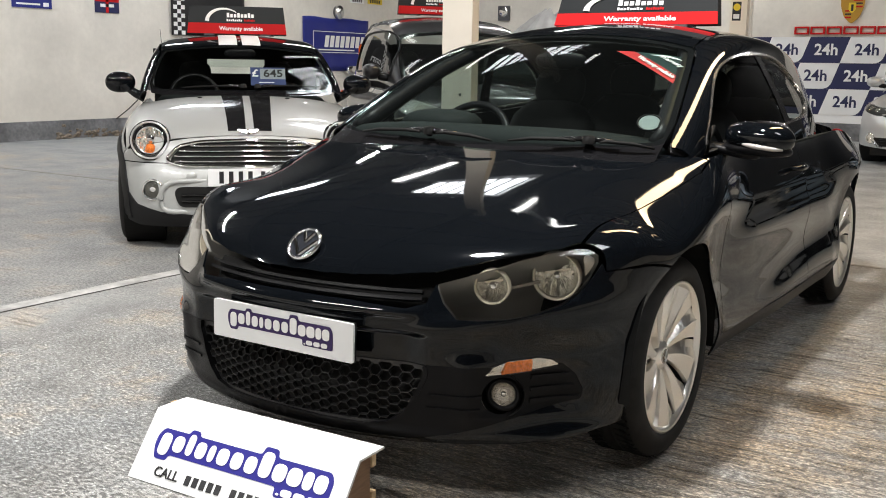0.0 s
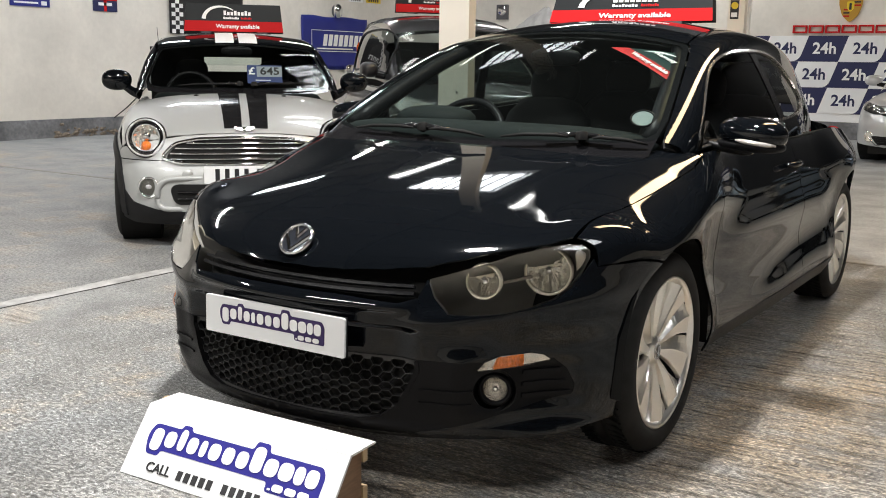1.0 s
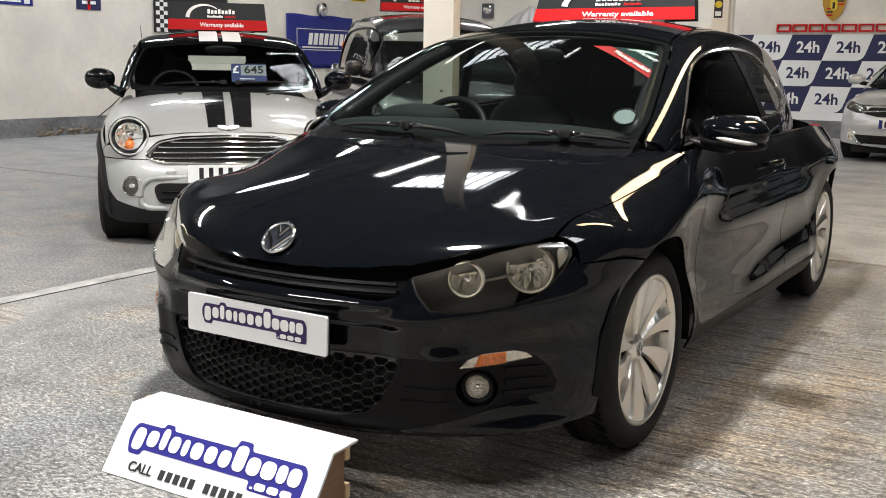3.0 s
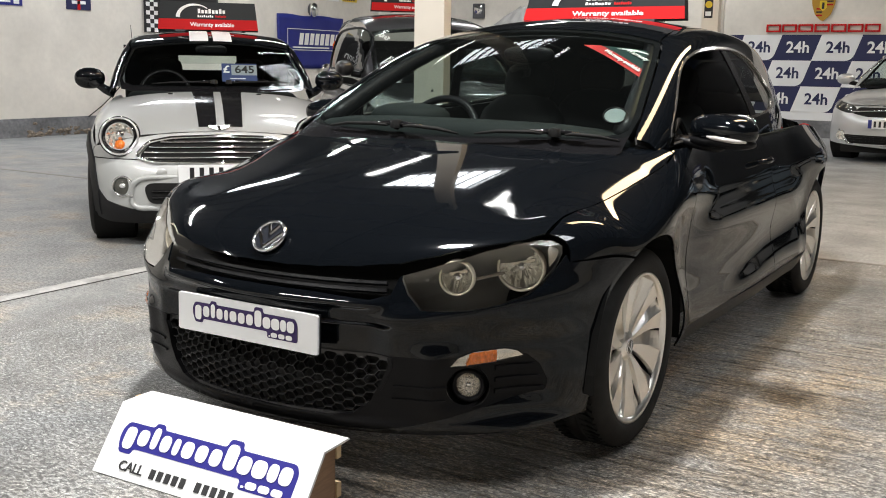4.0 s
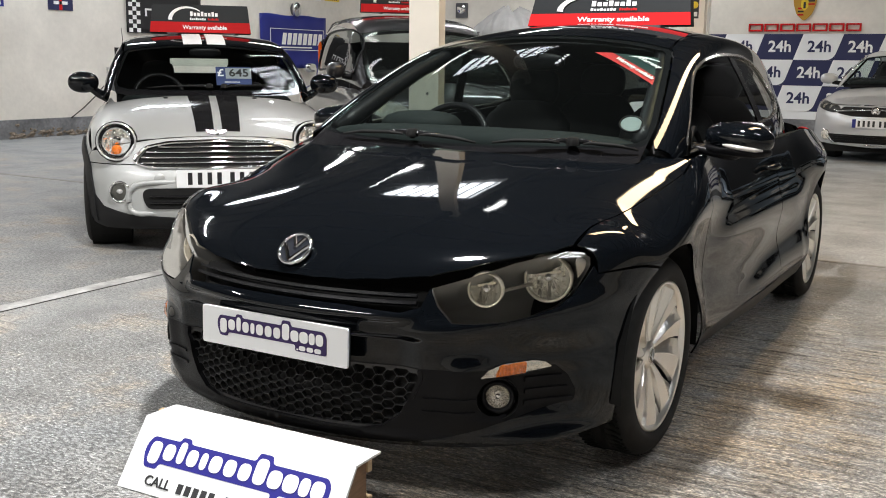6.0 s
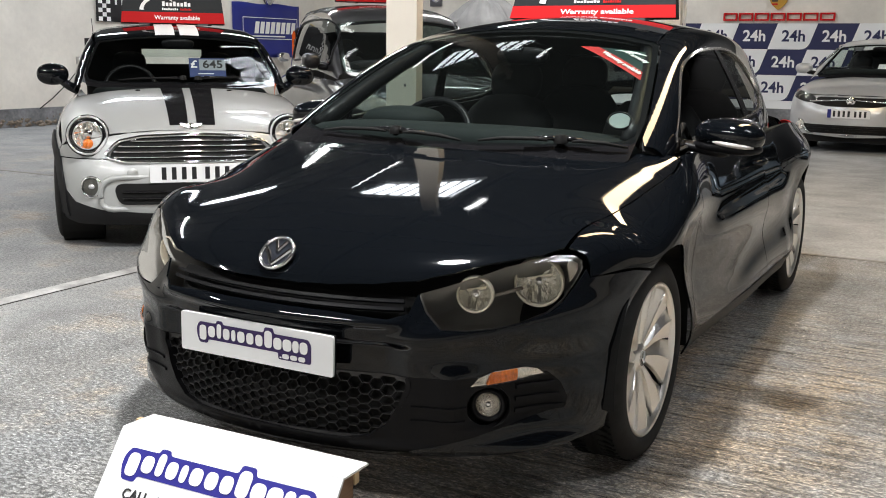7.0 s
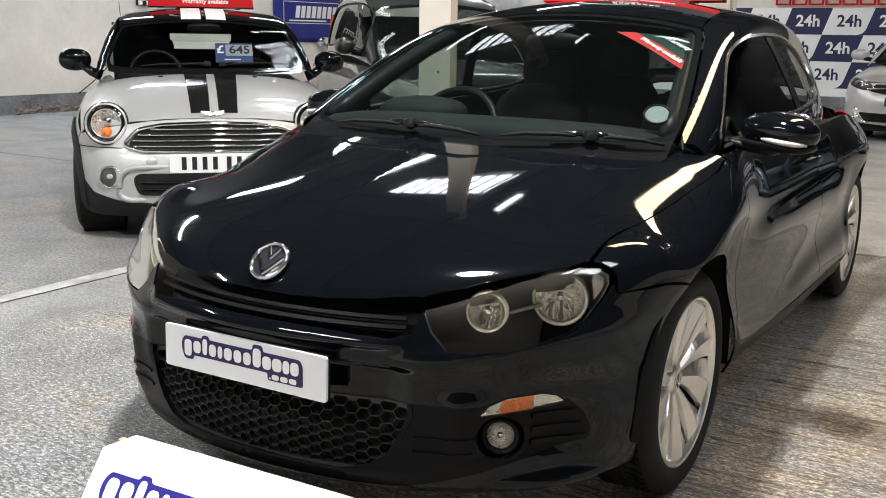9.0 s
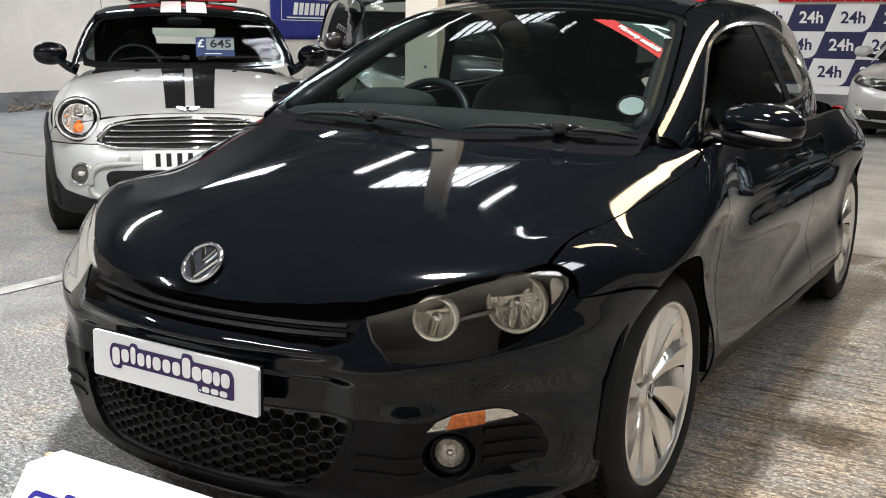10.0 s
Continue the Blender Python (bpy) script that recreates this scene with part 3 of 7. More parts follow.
wall_s = tagged(part("wall_south", block(X0, Y0 - 0.25, 2.2, X1, Y0, CEIL), WALL_DARK), "plain unseen upper end wall, darkened for the car paint's reflections", "wall", kind="structure")
tagged(part("skirting_band", block(X0, Y0, 0.0, X0 + 0.025, Y1 - 0.03, 0.28), SKIRT_GREY, bevel=0.004), "grey painted band along the wall's foot", "skirting", kind="structure")
tagged(part("skirting_band", block(X0 + 0.025, Y1 - 0.025, 0.0, X1, Y1, 0.30), SKIRT_GREY, bevel=0.004), "grey painted band along the wall's foot", "skirting", kind="structure")


def ceiling():
    bm = block(X0, Y0, CEIL, X1, Y1, CEIL + 0.2)
    for i in range(1, 18):
        y = Y0 + i * (Y1 - Y0) / 18
        box(bm, X0, y - 0.05, CEIL - 0.16, X1, y + 0.05, CEIL)
    for x in (-6.6, -2.3, 2.6):
        box(bm, x - 0.09, Y0, CEIL - 0.36, x + 0.09, Y1, CEIL - 0.16)
    return tagged(part("ceiling", bm, CEILING_DARK), "dark roof lining with cross beams", "ceiling", kind="structure")


ceiling()


def skylight(x, y, w, d, n=8):
    t = thing("roof_light", "translucent daylight sheet with dark ribs in the roof, out of view", "skylight", pose(x, y, CEIL - 0.012), "roof lights", "structure")
    part("sheet", block(-w / 2, -d / 2, 0, w / 2, d / 2, 0.01), SKYLIGHT, t)
    for i in range(n + 1):
        part("rib", block(-w / 2 + i * w / n - 0.03, -d / 2, -0.03, -w / 2 + i * w / n + 0.03, d / 2, 0.0), CEILING_DARK, t)


skylight(-3.4, 4.1, 2.0, 1.0)
skylight(-9.9, 6.2, 2.2, 0.8)
# added only to house the cool fill; no roof light is known here
skylight(3.4, -1.6, 2.2, 1.2)


def strip_lamp(x, y, length, mat=None, width=0.14, z=None, turn=0):
    t = thing("strip_lamp", "white batten strip lamp hung under the roof, out of view", "lamp", pose(x, y, (z or CEIL - 0.36), 0, 0, turn), "strip lamps")
    part("housing", block(-width / 2, -length / 2, -0.02, width / 2, length / 2, 0.05), WHITE_BOARD, t, bevel=0.01)
    part("cover", block(-width * 0.42, -length * 0.49, -0.032, width * 0.42, length * 0.49, -0.021), mat or TUBE_GLOW, t)
    for e in (-length * 0.4, length * 0.4):
        part("hanger", block(-0.01, e - 0.01, 0.05, 0.01, e + 0.01, CEIL - (z or CEIL - 0.36)), STEEL_DARK, t)
    return t


for lx, ly, watts in STRIPS:
    strip_lamp(lx, ly, strip_length(lx, ly))
strip_lamp(-4.85, 4.8, 1.6)
strip_lamp(-1.85, 2.95, 0.5, width=0.08)
for lx, ly, watts in CROSS_STRIPS:
    strip_lamp(lx, ly, 3.0, turn=90)
strip_lamp(0.85, 3.75, 5.9, WARM_GLOW, 0.56, CEIL - 0.38)


def high_bay_lamp():
    t = thing("high_bay_lamp", "round high-bay lamp with a grey bell hung over the black coupe", "lamp", pose(*HIGH_BAY))
    part("bell", spin([(0.205, -0.03), (0.20, 0.0), (0.15, 0.10), (0.08, 0.15), (0.0, 0.15)], 40), STEEL_DARK, t, smooth=True)
    part("cover", spin([(0.0, -0.008), (0.17, -0.008), (0.17, -0.002), (0.0, -0.002)], 40), TUBE_GLOW, t)
    part("gear_box", spin([(0.0, 0.26), (0.06, 0.26), (0.07, 0.15), (0.0, 0.15)], 24), STEEL_DARK, t, smooth=True)
    part("hanger", tube([(0, 0, 0.25), (0, 0, CEIL - HIGH_BAY[2])], 0.012, 8), STEEL_DARK, t)


high_bay_lamp()


def steel_pillar():
    t = thing("steel_pillar", "cream painted square steel pillar standing on the floor", "pillar", pose(-2.30, 2.42, 0, 0, 0, 19))
    part("shaft", block(-0.115, -0.115, 0.012, 0.115, 0.115, CEIL), PILLAR_CREAM, t, bevel=0.008)
    part("base_plate", block(-0.17, -0.17, 0, 0.17, 0.17, 0.012), PILLAR_CREAM, t)
    for z in (0.98, 1.9):
        part("screw_head", spin([(0, 0.004), (0.008, 0.004), (0.011, 0)], 12, pose(0.03, -0.115, z, 90)), STEEL_DARK, t)


steel_pillar()
# ---------------------------------------------------------------- the black coupe
def sym(right):
    """A closed outline from its right half, centre top to centre bottom."""
    r = np.array(right, float)
    return np.concatenate([r, r[::-1] * (-1, 1)])


def arc(cy, cz, r, a0, a1, n=14):
    return [(cy + r * math.cos(math.radians(a0 + (a1 - a0) * i / n)), cz + r * math.sin(math.radians(a0 + (a1 - a0) * i / n))) for i in range(n + 1)]


def wheel(name_group, radius, width, rim_r, blades, mat_rim, m, parent, style="blade"):
    """A tyre with grooves, a rim and its blades, hub along +x."""
    turn = pose(0, 0, 0, 0, 90, 0)
    w = part("wheel", spin([(rim_r * 0.2, -width * 0.3), (rim_r * 0.97, -width * 0.3), (rim_r * 0.95, width * 0.36), (rim_r * 0.97, width * 0.43), (rim_r + 0.004, width * 0.44), (rim_r + 0.004, width * 0.40)], 72, turn), STEEL_DARK, parent, smooth=False, m=m)
    h, s = radius - rim_r, width / 2
    prof = [(rim_r - 0.004, s * 0.80), (rim_r + 0.006, s * 0.93), (rim_r + h * 0.3, s * 1.0), (rim_r + h * 0.62, s * 0.96), (radius - 0.014, s * 0.86), (radius - 0.004, s * 0.72)]
    for g in (0.45, 0.0, -0.45):
        prof += [(radius, s * g + 0.012), (radius - 0.008, s * g + 0.006), (radius - 0.008, s * g - 0.006), (radius, s * g - 0.012)]
    prof += [(radius - 0.003, -s * 0.75), (radius - 0.012, -s * 0.88), (rim_r + h * 0.4, -s), (rim_r, -s * 0.8)]
    tyre = part("tyre", spin(prof, 96, turn), RUBBER, w, smooth=True)
    bm = bmesh.new()
    for i in range(72):
        a = 2 * math.pi * i / 72
        for sg in (1, -1):
            box(bm, -0.0025, s * 0.5 * sg - 0.022, -0.004, 0.0025, s * 0.5 * sg + 0.03, 0.0012, pose(0, 0, 0, 0, 0, 0) @ Matrix.Rotation(a, 4, "X") @ pose(0, 0, radius, 0, 0, 90 + 22 * sg))
    tagged(part("tread_sipe", bm, BLACK_MATT, tyre), kind="stuff")
    part("brake_disc", spin([(0.07, 0.0), (rim_r * 0.68, 0.0), (rim_r * 0.68, 0.02), (0.07, 0.02)], 48, turn), STEEL_DARK, w)
    face = width * 0.434
    if style == "blade":
        pitch = 2 * math.pi / blades
        for i in range(blades):
            bm = bmesh.new()
            rows = []
            cuts = (0.0, 0.04, 0.20, 0.38, 0.55, 0.60, 0.80, 1.0)
            for j in range(11):
                u = j / 10
                r = 0.036 + (rim_r * 0.965 - 0.036) * u
                lean = -0.13 * u + 0.03 * math.sin(math.pi * u)
                wide = pitch * ((0.98 + 0.06 * u) if i % 2 else (0.70 + 0.14 * u))
                dish = 0.034 * (1 - u) ** 1.7 + 0.004 * math.sin(math.pi * u)
                row = []
                for v in cuts:
                    a = lean + wide * (v - 0.5)
                    fall = 0.005 * (1 - v / 0.04) if v < 0.04 else 0.012 * (0.55 - v) * u if v < 0.56 else (0.030 if i % 2 else 0.046) * ((v - 0.55) / 0.45) * (0.3 + 0.7 * math.sin(math.pi * u ** 0.8))
                    row.append((face - 0.004 - dish - fall, r * math.cos(a), r * math.sin(a)))
                rows.append([bm.verts.new(p) for p in row])
            for a, b in zip(rows, rows[1:]):
                for k in range(len(cuts) - 1):
                    bm.faces.new((a[k], a[k + 1], b[k + 1], b[k]))
            bmesh.ops.recalc_face_normals(bm, faces=bm.faces)
            ext = bmesh.ops.extrude_face_region(bm, geom=bm.faces[:])
            bmesh.ops.translate(bm, verts=[v for v in ext["geom"] if isinstance(v, bmesh.types.BMVert)], vec=(-0.016, 0, 0))
            bmesh.ops.recalc_face_normals(bm, faces=bm.faces)
            edge = tube([tuple(rows[j][4].co + Vector((0.0008, 0, 0))) for j in range(11)], 0.0017, 5)
            tmp = bpy.data.meshes.new("tmp")
            edge.to_mesh(tmp)
            edge.free()
            bm.from_mesh(tmp)
            bpy.data.meshes.remove(tmp)
            sp = part("spoke", bm, mat_rim, w, smooth=False)
            sp.matrix_basis = Matrix.Rotation(2 * math.pi * (i + 0.15) / blades, 4, "X")
    part("rim_lip", spin([(rim_r * 0.93, face - 0.012), (rim_r * 0.955, face - 0.002), (rim_r * 0.985, face + 0.006), (rim_r + 0.003, face + 0.004), (rim_r + 0.002, face - 0.02), (rim_r * 0.93, face - 0.012)], 96, turn), mat_rim, w, smooth=True)
    face -= 0.030
    cap = part("hub_cap", spin([(0, face + 0.004), (0.026, face + 0.003), (0.030, face - 0.001), (0.046, face - 0.004), (0.05, face - 0.02)], 40, turn), mat_rim, w, smooth=True)
    part("cap_ground", spin([(0, face + 0.0042), (0.0215, face + 0.0042), (0.022, face + 0.002)], 32, turn), BLUE_GREY, cap)
    part("cap_emblem", spin([(0.021, face + 0.004), (0.021, face + 0.0055), (0.026, face + 0.005), (0.026, face + 0.003)], 32, turn), POLISHED, cap)
    for a, b in ((-0.014, 0.0), (0.0, 0.014)):
        part("cap_stroke", tube([(face + 0.005, a, 0.010 if a else -0.014), (face + 0.005, b, 0.010 if b else -0.014)], 0.0022, 6), POLISHED, cap)
    return w


def side_line(f, pts, kind="edge"):
    """Outline corners given as (view, a, b), turned into one view."""
    out = []
    for v, a, b in pts:
        out.append(relay(f, [(a, b)], v, kind)[0])
    return np.array(out)


def ring_area(p):
    return abs(np.sum(p[:, 0] * np.roll(p[:, 1], -1) - p[:, 1] * np.roll(p[:, 0], -1))) / 2


def clip_ring(p, hull):
    """The part of a small outline that lies inside a convex one."""
    mid = hull.mean(0)
    for a, b in zip(hull, np.roll(hull, -1, 0)):
        if np.allclose(a, b):
            continue
        n = np.array([-(b - a)[1], (b - a)[0]])
        n = n if n @ (mid - a) > 0 else -n
        out = []
        for q, r in zip(p, np.roll(p, -1, 0)):
            dq, dr = n @ (q - a), n @ (r - a)
            if dq >= 0:
                out.append(q)
            if dq * dr < 0:
                out.append(q + (r - q) * dq / (dq - dr))
        p = np.array(out)
        if len(p) < 3:
            return p
    return p


def facet_bowl(r, depth, sectors=14, seed=1):
    """A mirror bowl with upright flutes, open to +z."""
    rnd = random.Random(seed)
    bm = bmesh.new()
    n, flutes = 2 * sectors, [rnd.uniform(-0.004, 0.004) for _ in range(12)]
    prev = None
    for u in (0.10, 0.25, 0.40, 0.55, 0.70, 0.85, 0.97):
        row = []
        for k in range(n):
            a = 2 * math.pi * k / n
            x, y = r * u * math.cos(a), r * u * math.sin(a)
            wave = 0.0030 * math.sin(x / r * 15) + flutes[int((x / r + 1) * 5.9)] * 0.5
            row.append(bm.verts.new((x, y, -depth * (1 - u * u) + wave * (u < 0.9))))
        if prev:
            for k in range(n):
                bm.faces.new((prev[k], prev[(k + 1) % n], row[(k + 1) % n], row[k]))
        prev = row
    return bm


HEADLAMP = [(30.0, 0.620), (31.2, 0.575), (33.4, 0.537), (37, 0.536), (41.5, 0.541), (46, 0.553), (50.7, 0.576), (54.0, 0.604), (56.6, 0.640), (58.6, 0.676), (58.9, 0.695), (57.6, 0.708), (54.5, 0.710), (50.0, 0.699), (45.0, 0.684), (40.0, 0.662), (35.0, 0.641)]


def coupe():
    body, cabin = coupe_body, coupe_cabin
    car = thing("coupe_car", "glossy black three-door coupe parked on the showroom floor", "car", pose(0, -1.289, 0, 0, 0, 0.6) @ pose(0, 1.289, 0))
    pb = PAINT_BLACK
    g = 0.02
    # bonnet
    bon = [(0, -2.087), (0.10, -2.083), (0.20, -2.068), (0.31, -2.038), (0.418, -1.992), (0.50, -1.935), (0.563, -1.879), (0.63, -1.822), (0.683, -1.775), (0.722, -1.722), (0.729, -1.64),
           (0.733, -1.54), (0.746, -1.407), (0.775, -1.266), (0.799, -1.11), (0.813, -1.02), (0.808, -0.93), (0.76, -0.94), (0.70, -0.98), (0.56, -1.06), (0.38, -1.13), (0.19, -1.175), (0, -1.19)]
    bonnet = sheet("bonnet", body, "top", sym(bon), pb, car, grid=g)[0]
    # front wings
    w = [("top", 0.731, -1.716), ("top", 0.734, -1.64), ("top", 0.738, -1.54), ("top", 0.751, -1.407), ("top", 0.780, -1.266), ("top", 0.804, -1.11), ("top", 0.818, -1.02), ("top", 0.812, -0.925)]
    w += [("side", -0.915, 0.84), ("side", -0.885, 0.74), ("side", -0.868, 0.5), ("side", -0.868, 0.235), ("side", -0.925, 0.235)]
    w += [("side", y, z) for y, z in arc(-1.289, 0.322, 0.356, -10, 118, 20)]
    w += [("side", -1.555, 0.656), ("side", -1.66, 0.656), ("nose", 59.9, 0.652), ("nose", 60.2, 0.68), ("nose", 59.9, 0.705)]
    wing_outline = side_line(body, w)
    wings = sheet("front_wing", body, "edge", wing_outline, pb, car, grid=g, both=True)
    # doors
    d = [("edge", -0.92, -0.075), ("side", -0.909, 0.84), ("side", -0.879, 0.74), ("side", -0.862, 0.5), ("side", -0.862, 0.295), ("side", 0.30, 0.295), ("side", 0.315, 0.42), ("side", 0.30, 0.6), ("side", 0.26, 0.78), ("edge", 0.24, -0.075)]
    doors = sheet("door", body, "edge", side_line(body, d), pb, car, grid=g, both=True)
    s = [(-0.925, 0.290), (-0.90, 0.225), (0.93, 0.225), (0.93, 0.290)]
    sheet("sill", body, "side", s, BLACK_SATIN, car, grid=0.04, both=True)
    # rear quarters
    q = [("edge", 0.247, -0.075), ("side", 0.267, 0.78), ("side", 0.307, 0.6), ("side", 0.322, 0.42), ("side", 0.307, 0.295), ("side", 0.94, 0.295)]
    q += [("side", y, z) for y, z in arc(1.289, 0.322, 0.362, 190, 10, 24)]
    q += [("side", 1.655, 0.40), ("side", 1.70, 0.62), ("side", 1.80, 0.72), ("side", 1.84, 0.82), ("edge", 1.80, -0.02), ("edge", 1.6, -0.075)]
    sheet("rear_quarter", body, "edge", side_line(body, q), pb, car, grid=0.035, both=True)
    sheet("rear_bumper", body, "tail", sym([(0, 0.70), (40, 0.70), (52, 0.69), (54, 0.60), (54, 0.45), (48, 0.2), (0, 0.18)]), pb, car, grid=0.05)
    sheet("tail_panel", body, "tail", sym([(0, 0.93), (30, 0.92), (44, 0.88), (50, 0.71), (0, 0.705)]), pb, car, grid=0.05)
    sheet("tail_lamp", body, "tail", flow([(46, 0.74), (44, 0.86), (53, 0.87), (56, 0.80), (53, 0.73)]), RED, car, grid=0.04, lift=0.002, both=True, label="red tail lamp")
    # cabin: screen, pillars, roof
    ws = [(0, -1.205), (0.19, -1.188), (0.38, -1.140), (0.557, -1.072), (0.66, -1.01), (0.682, -0.97), (0.668, -0.88), (0.625, -0.68), (0.580, -0.49), (0.540, -0.345), (0.52, -0.322), (0.40, -0.312), (0.2, -0.325), (0, -0.332)]
    screen = sheet("windscreen", cabin, "top", sym(ws), GLASS_SCREEN, car, grid=0.03, thick=0.004, label="clear laminated windscreen")[0]
    screen.visible_shadow = False
    hole = [(0, -1.192), (0.19, -1.176), (0.38, -1.130), (0.550, -1.064), (0.640, -1.004), (0.660, -0.965), (0.642, -0.86), (0.602, -0.68), (0.558, -0.49), (0.522, -0.368), (0.505, -0.350), (0.2, -0.352), (0, -0.359)]
    base = [(x, y - 0.045 - 0.07 * (x / 0.66) ** 2 if y < -0.96 else y) for x, y in ws]
    sheet("screen_border", cabin, "top", sym(base) * 0.997, BLACK_GLOSS, car, holes=[sym(hole)], grid=0.04, lift=-0.004, thick=0.002, label="black printed glass border")
    rf = [(0, -0.326), (0.2, -0.319), (0.40, -0.306), (0.52, -0.315), (0.50, -0.1), (0.50, 0.4), (0.49, 1.0), (0.44, 1.35), (0.2, 1.42), (0, 1.43)]
    sheet("roof", cabin, "top", sym(rf), pb, car, grid=0.04)
    sheet("rear_window", cabin, "top", sym([(0, 1.44), (0.2, 1.43), (0.43, 1.36), (0.47, 1.55), (0.46, 1.78), (0, 1.84)]), GLASS_DARK, car, grid=0.05)
    sheet("tailgate", cabin, "top", sym([(0, 1.85), (0.47, 1.79), (0.5, 1.93), (0, 2.0)]), pb, car, grid=0.05)
    win = [(-0.83, -0.128), (-0.74, -0.200), (-0.60, -0.300), (-0.471, -0.372), (-0.35, -0.408), (-0.20, -0.430), (0.0, -0.440), (0.2, -0.442), (0.40, -0.428), (0.56, -0.385), (0.70, -0.315), (0.79, -0.255), (0.74, -0.200), (0.55, -0.165), (0.3, -0.145), (-0.05, -0.133), (-0.4, -0.125), (-0.7, -0.115)]
    cab = [("top", x + 0.004, y) for x, y in ((0.70, -1.0), (0.684, -0.97), (0.671, -0.88), (0.628, -0.68), (0.583, -0.49), (0.543, -0.345), (0.522, -0.31), (0.50, -0.1), (0.50, 0.4), (0.49, 1.0), (0.44, 1.35), (0.475, 1.55), (0.475, 1.78), (0.5, 1.9))]
    cab = side_line(cabin, cab)
    cab = np.concatenate([cab, [(1.85, -0.10), (1.2, -0.065), (0.3, -0.062), (-0.6, -0.062), (-0.95, -0.075)]])
    sheet("pillar_panel", cabin, "edge", cab, pb, car, holes=[flow(win, 3)], grid=0.016, both=True, label="black roof pillar round the side window")
    sheet("pillar_lining", cabin, "edge", cab, SEAT_CLOTH, car, holes=[flow(win, 3)], grid=0.05, lift=-0.022, both=True)
    ring = flow(win, 3)
    mid = ring.mean(0)
    inner = mid + (ring - mid) * np.array([0.980, 0.93])
    sheet("window_trim", cabin, "edge", ring, SATIN_TRIM, car, holes=[inner], grid=0.03, lift=0.003, thick=0.012, both=True)
    b_post = [(0.10, -0.438), (0.17, -0.436), (0.30, -0.15), (0.21, -0.15)]
    sheet("centre_post", cabin, "edge", b_post, BLACK_GLOSS, car, grid=0.04, lift=-0.004, both=True)
    for ob in sheet("side_window", cabin, "edge", inner, GLASS_SIDE, car, grid=0.05, lift=-0.008, thick=0.004, both=True):
        ob.visible_shadow = False
    # front bumper
    lower = [(0, 0.402), (27.5, 0.404), (38.5, 0.406), (45, 0.412), (52.0, 0.403), (54.6, 0.37), (56.2, 0.322), (56.0, 0.296), (53, 0.284), (49.8, 0.274), (41, 0.246), (34, 0.214), (25, 0.188), (0, 0.184)]
    arch_nose = [("side", y, z) for y, z in arc(-1.289, 0.322, 0.354, 119, 200, 16)]
    fb = [(0, 0.568), (14, 0.566), (24.5, 0.557), (28, 0.570), (29.7, 0.62), (30.9, 0.573), (33.2, 0.533), (37, 0.532), (41.5, 0.537), (46, 0.549), (50.9, 0.572), (54.3, 0.600), (57.0, 0.637), (59.2, 0.672), (59.6, 0.650)]
    fb = np.concatenate([fb, side_line(body, [("side", -1.66, 0.651), ("side", -1.56, 0.650)], "nose"), side_line(body, arch_nose, "nose"), [(59, 0.200), (55, 0.192), (48, 0.184), (40, 0.178), (25, 0.174), (0, 0.173)]])
    bumper = sheet("front_bumper", body, "nose", sym(fb), pb, car, holes=[sym(lower)], grid=0.016)[0]
    grille_hole = [(0, 0.397), (20, 0.399), (28.0, 0.400), (28.2, 0.374), (26.6, 0.318), (24.6, 0.262), (21.6, 0.228), (17.0, 0.216), (8.8, 0.216), (0, 0.218)]
    fog_hole = np.array([(41.2 + 3.55 * math.cos(k * math.pi / 14), 0.319 + 0.052 * math.sin(k * math.pi / 14)) for k in range(28)])
    lowp = sheet("lower_bumper", body, "nose", sym(lower), BLACK_SATIN, car, holes=[sym(grille_hole), fog_hole, fog_hole * (-1, 1)], grid=0.018, label="satin black lower bumper")[0]
    gh = np.array(sym(grille_hole))
    rim_in = gh * (0.985, 1.0) + (0, 0.0)
    rim_in = np.where(np.abs(rim_in - (0, 0.308)) > 0, (rim_in - (0, 0.308)) * (1, 0.965) + (0, 0.308), rim_in)
    cells = []
    for k in range(-16, 17):
        for r in range(0, 8):
            ca, cb = k * 2.02, 0.222 + r * 0.0272 + (0.0136 if k % 2 else 0)
            hexa = np.array([(ca + 1.31 * u, cb + 0.0126 * v) for u, v in ((1, 0), (0.5, 1), (-0.5, 1), (-1, 0), (-0.5, -1), (0.5, -1))])
            cut = clip_ring(hexa, rim_in)
            if len(cut) > 2 and ring_area(cut) > 0.2 * ring_area(hexa):
                cells.append(cut)
    sheet("grille_mesh", body, "nose", gh * (1.02, 1.0), GRILLE_BLACK, lowp, holes=cells, grid=0.03, lift=-0.012, thick=0.016, label="black honeycomb grille")
    sheet("grille_backing", body, "nose", gh * (1.07, 1.0), BLACK_MATT, lowp, grid=0.05, lift=-0.036)
    sheet("grille_rim", body, "nose", gh * (1.012, 1.0) + (0, -0.002), BLACK_SATIN, lowp, holes=[gh * (0.985, 1) + (0, 0.002)], grid=0.03, lift=0.002, thick=0.03)
    # slot under the bonnet edge
    slot = sym([(0, 0.635), (20, 0.635), (29.2, 0.628), (29.5, 0.60), (27.8, 0.567), (24.5, 0.552), (14, 0.56), (0, 0.56)])
    sheet("slot_backing", body, "nose", slot, BLACK_MATT, car, grid=0.04, lift=-0.06)
    for z0 in (0.585, 0.604):
        sheet("slot_bar", body, "nose", sym([(0, z0 + 0.004), (27, z0 + 0.004), (27, z0 - 0.004), (0, z0 - 0.004)]), BLACK_SATIN, car, grid=0.03, lift=-0.018, thick=0.02)
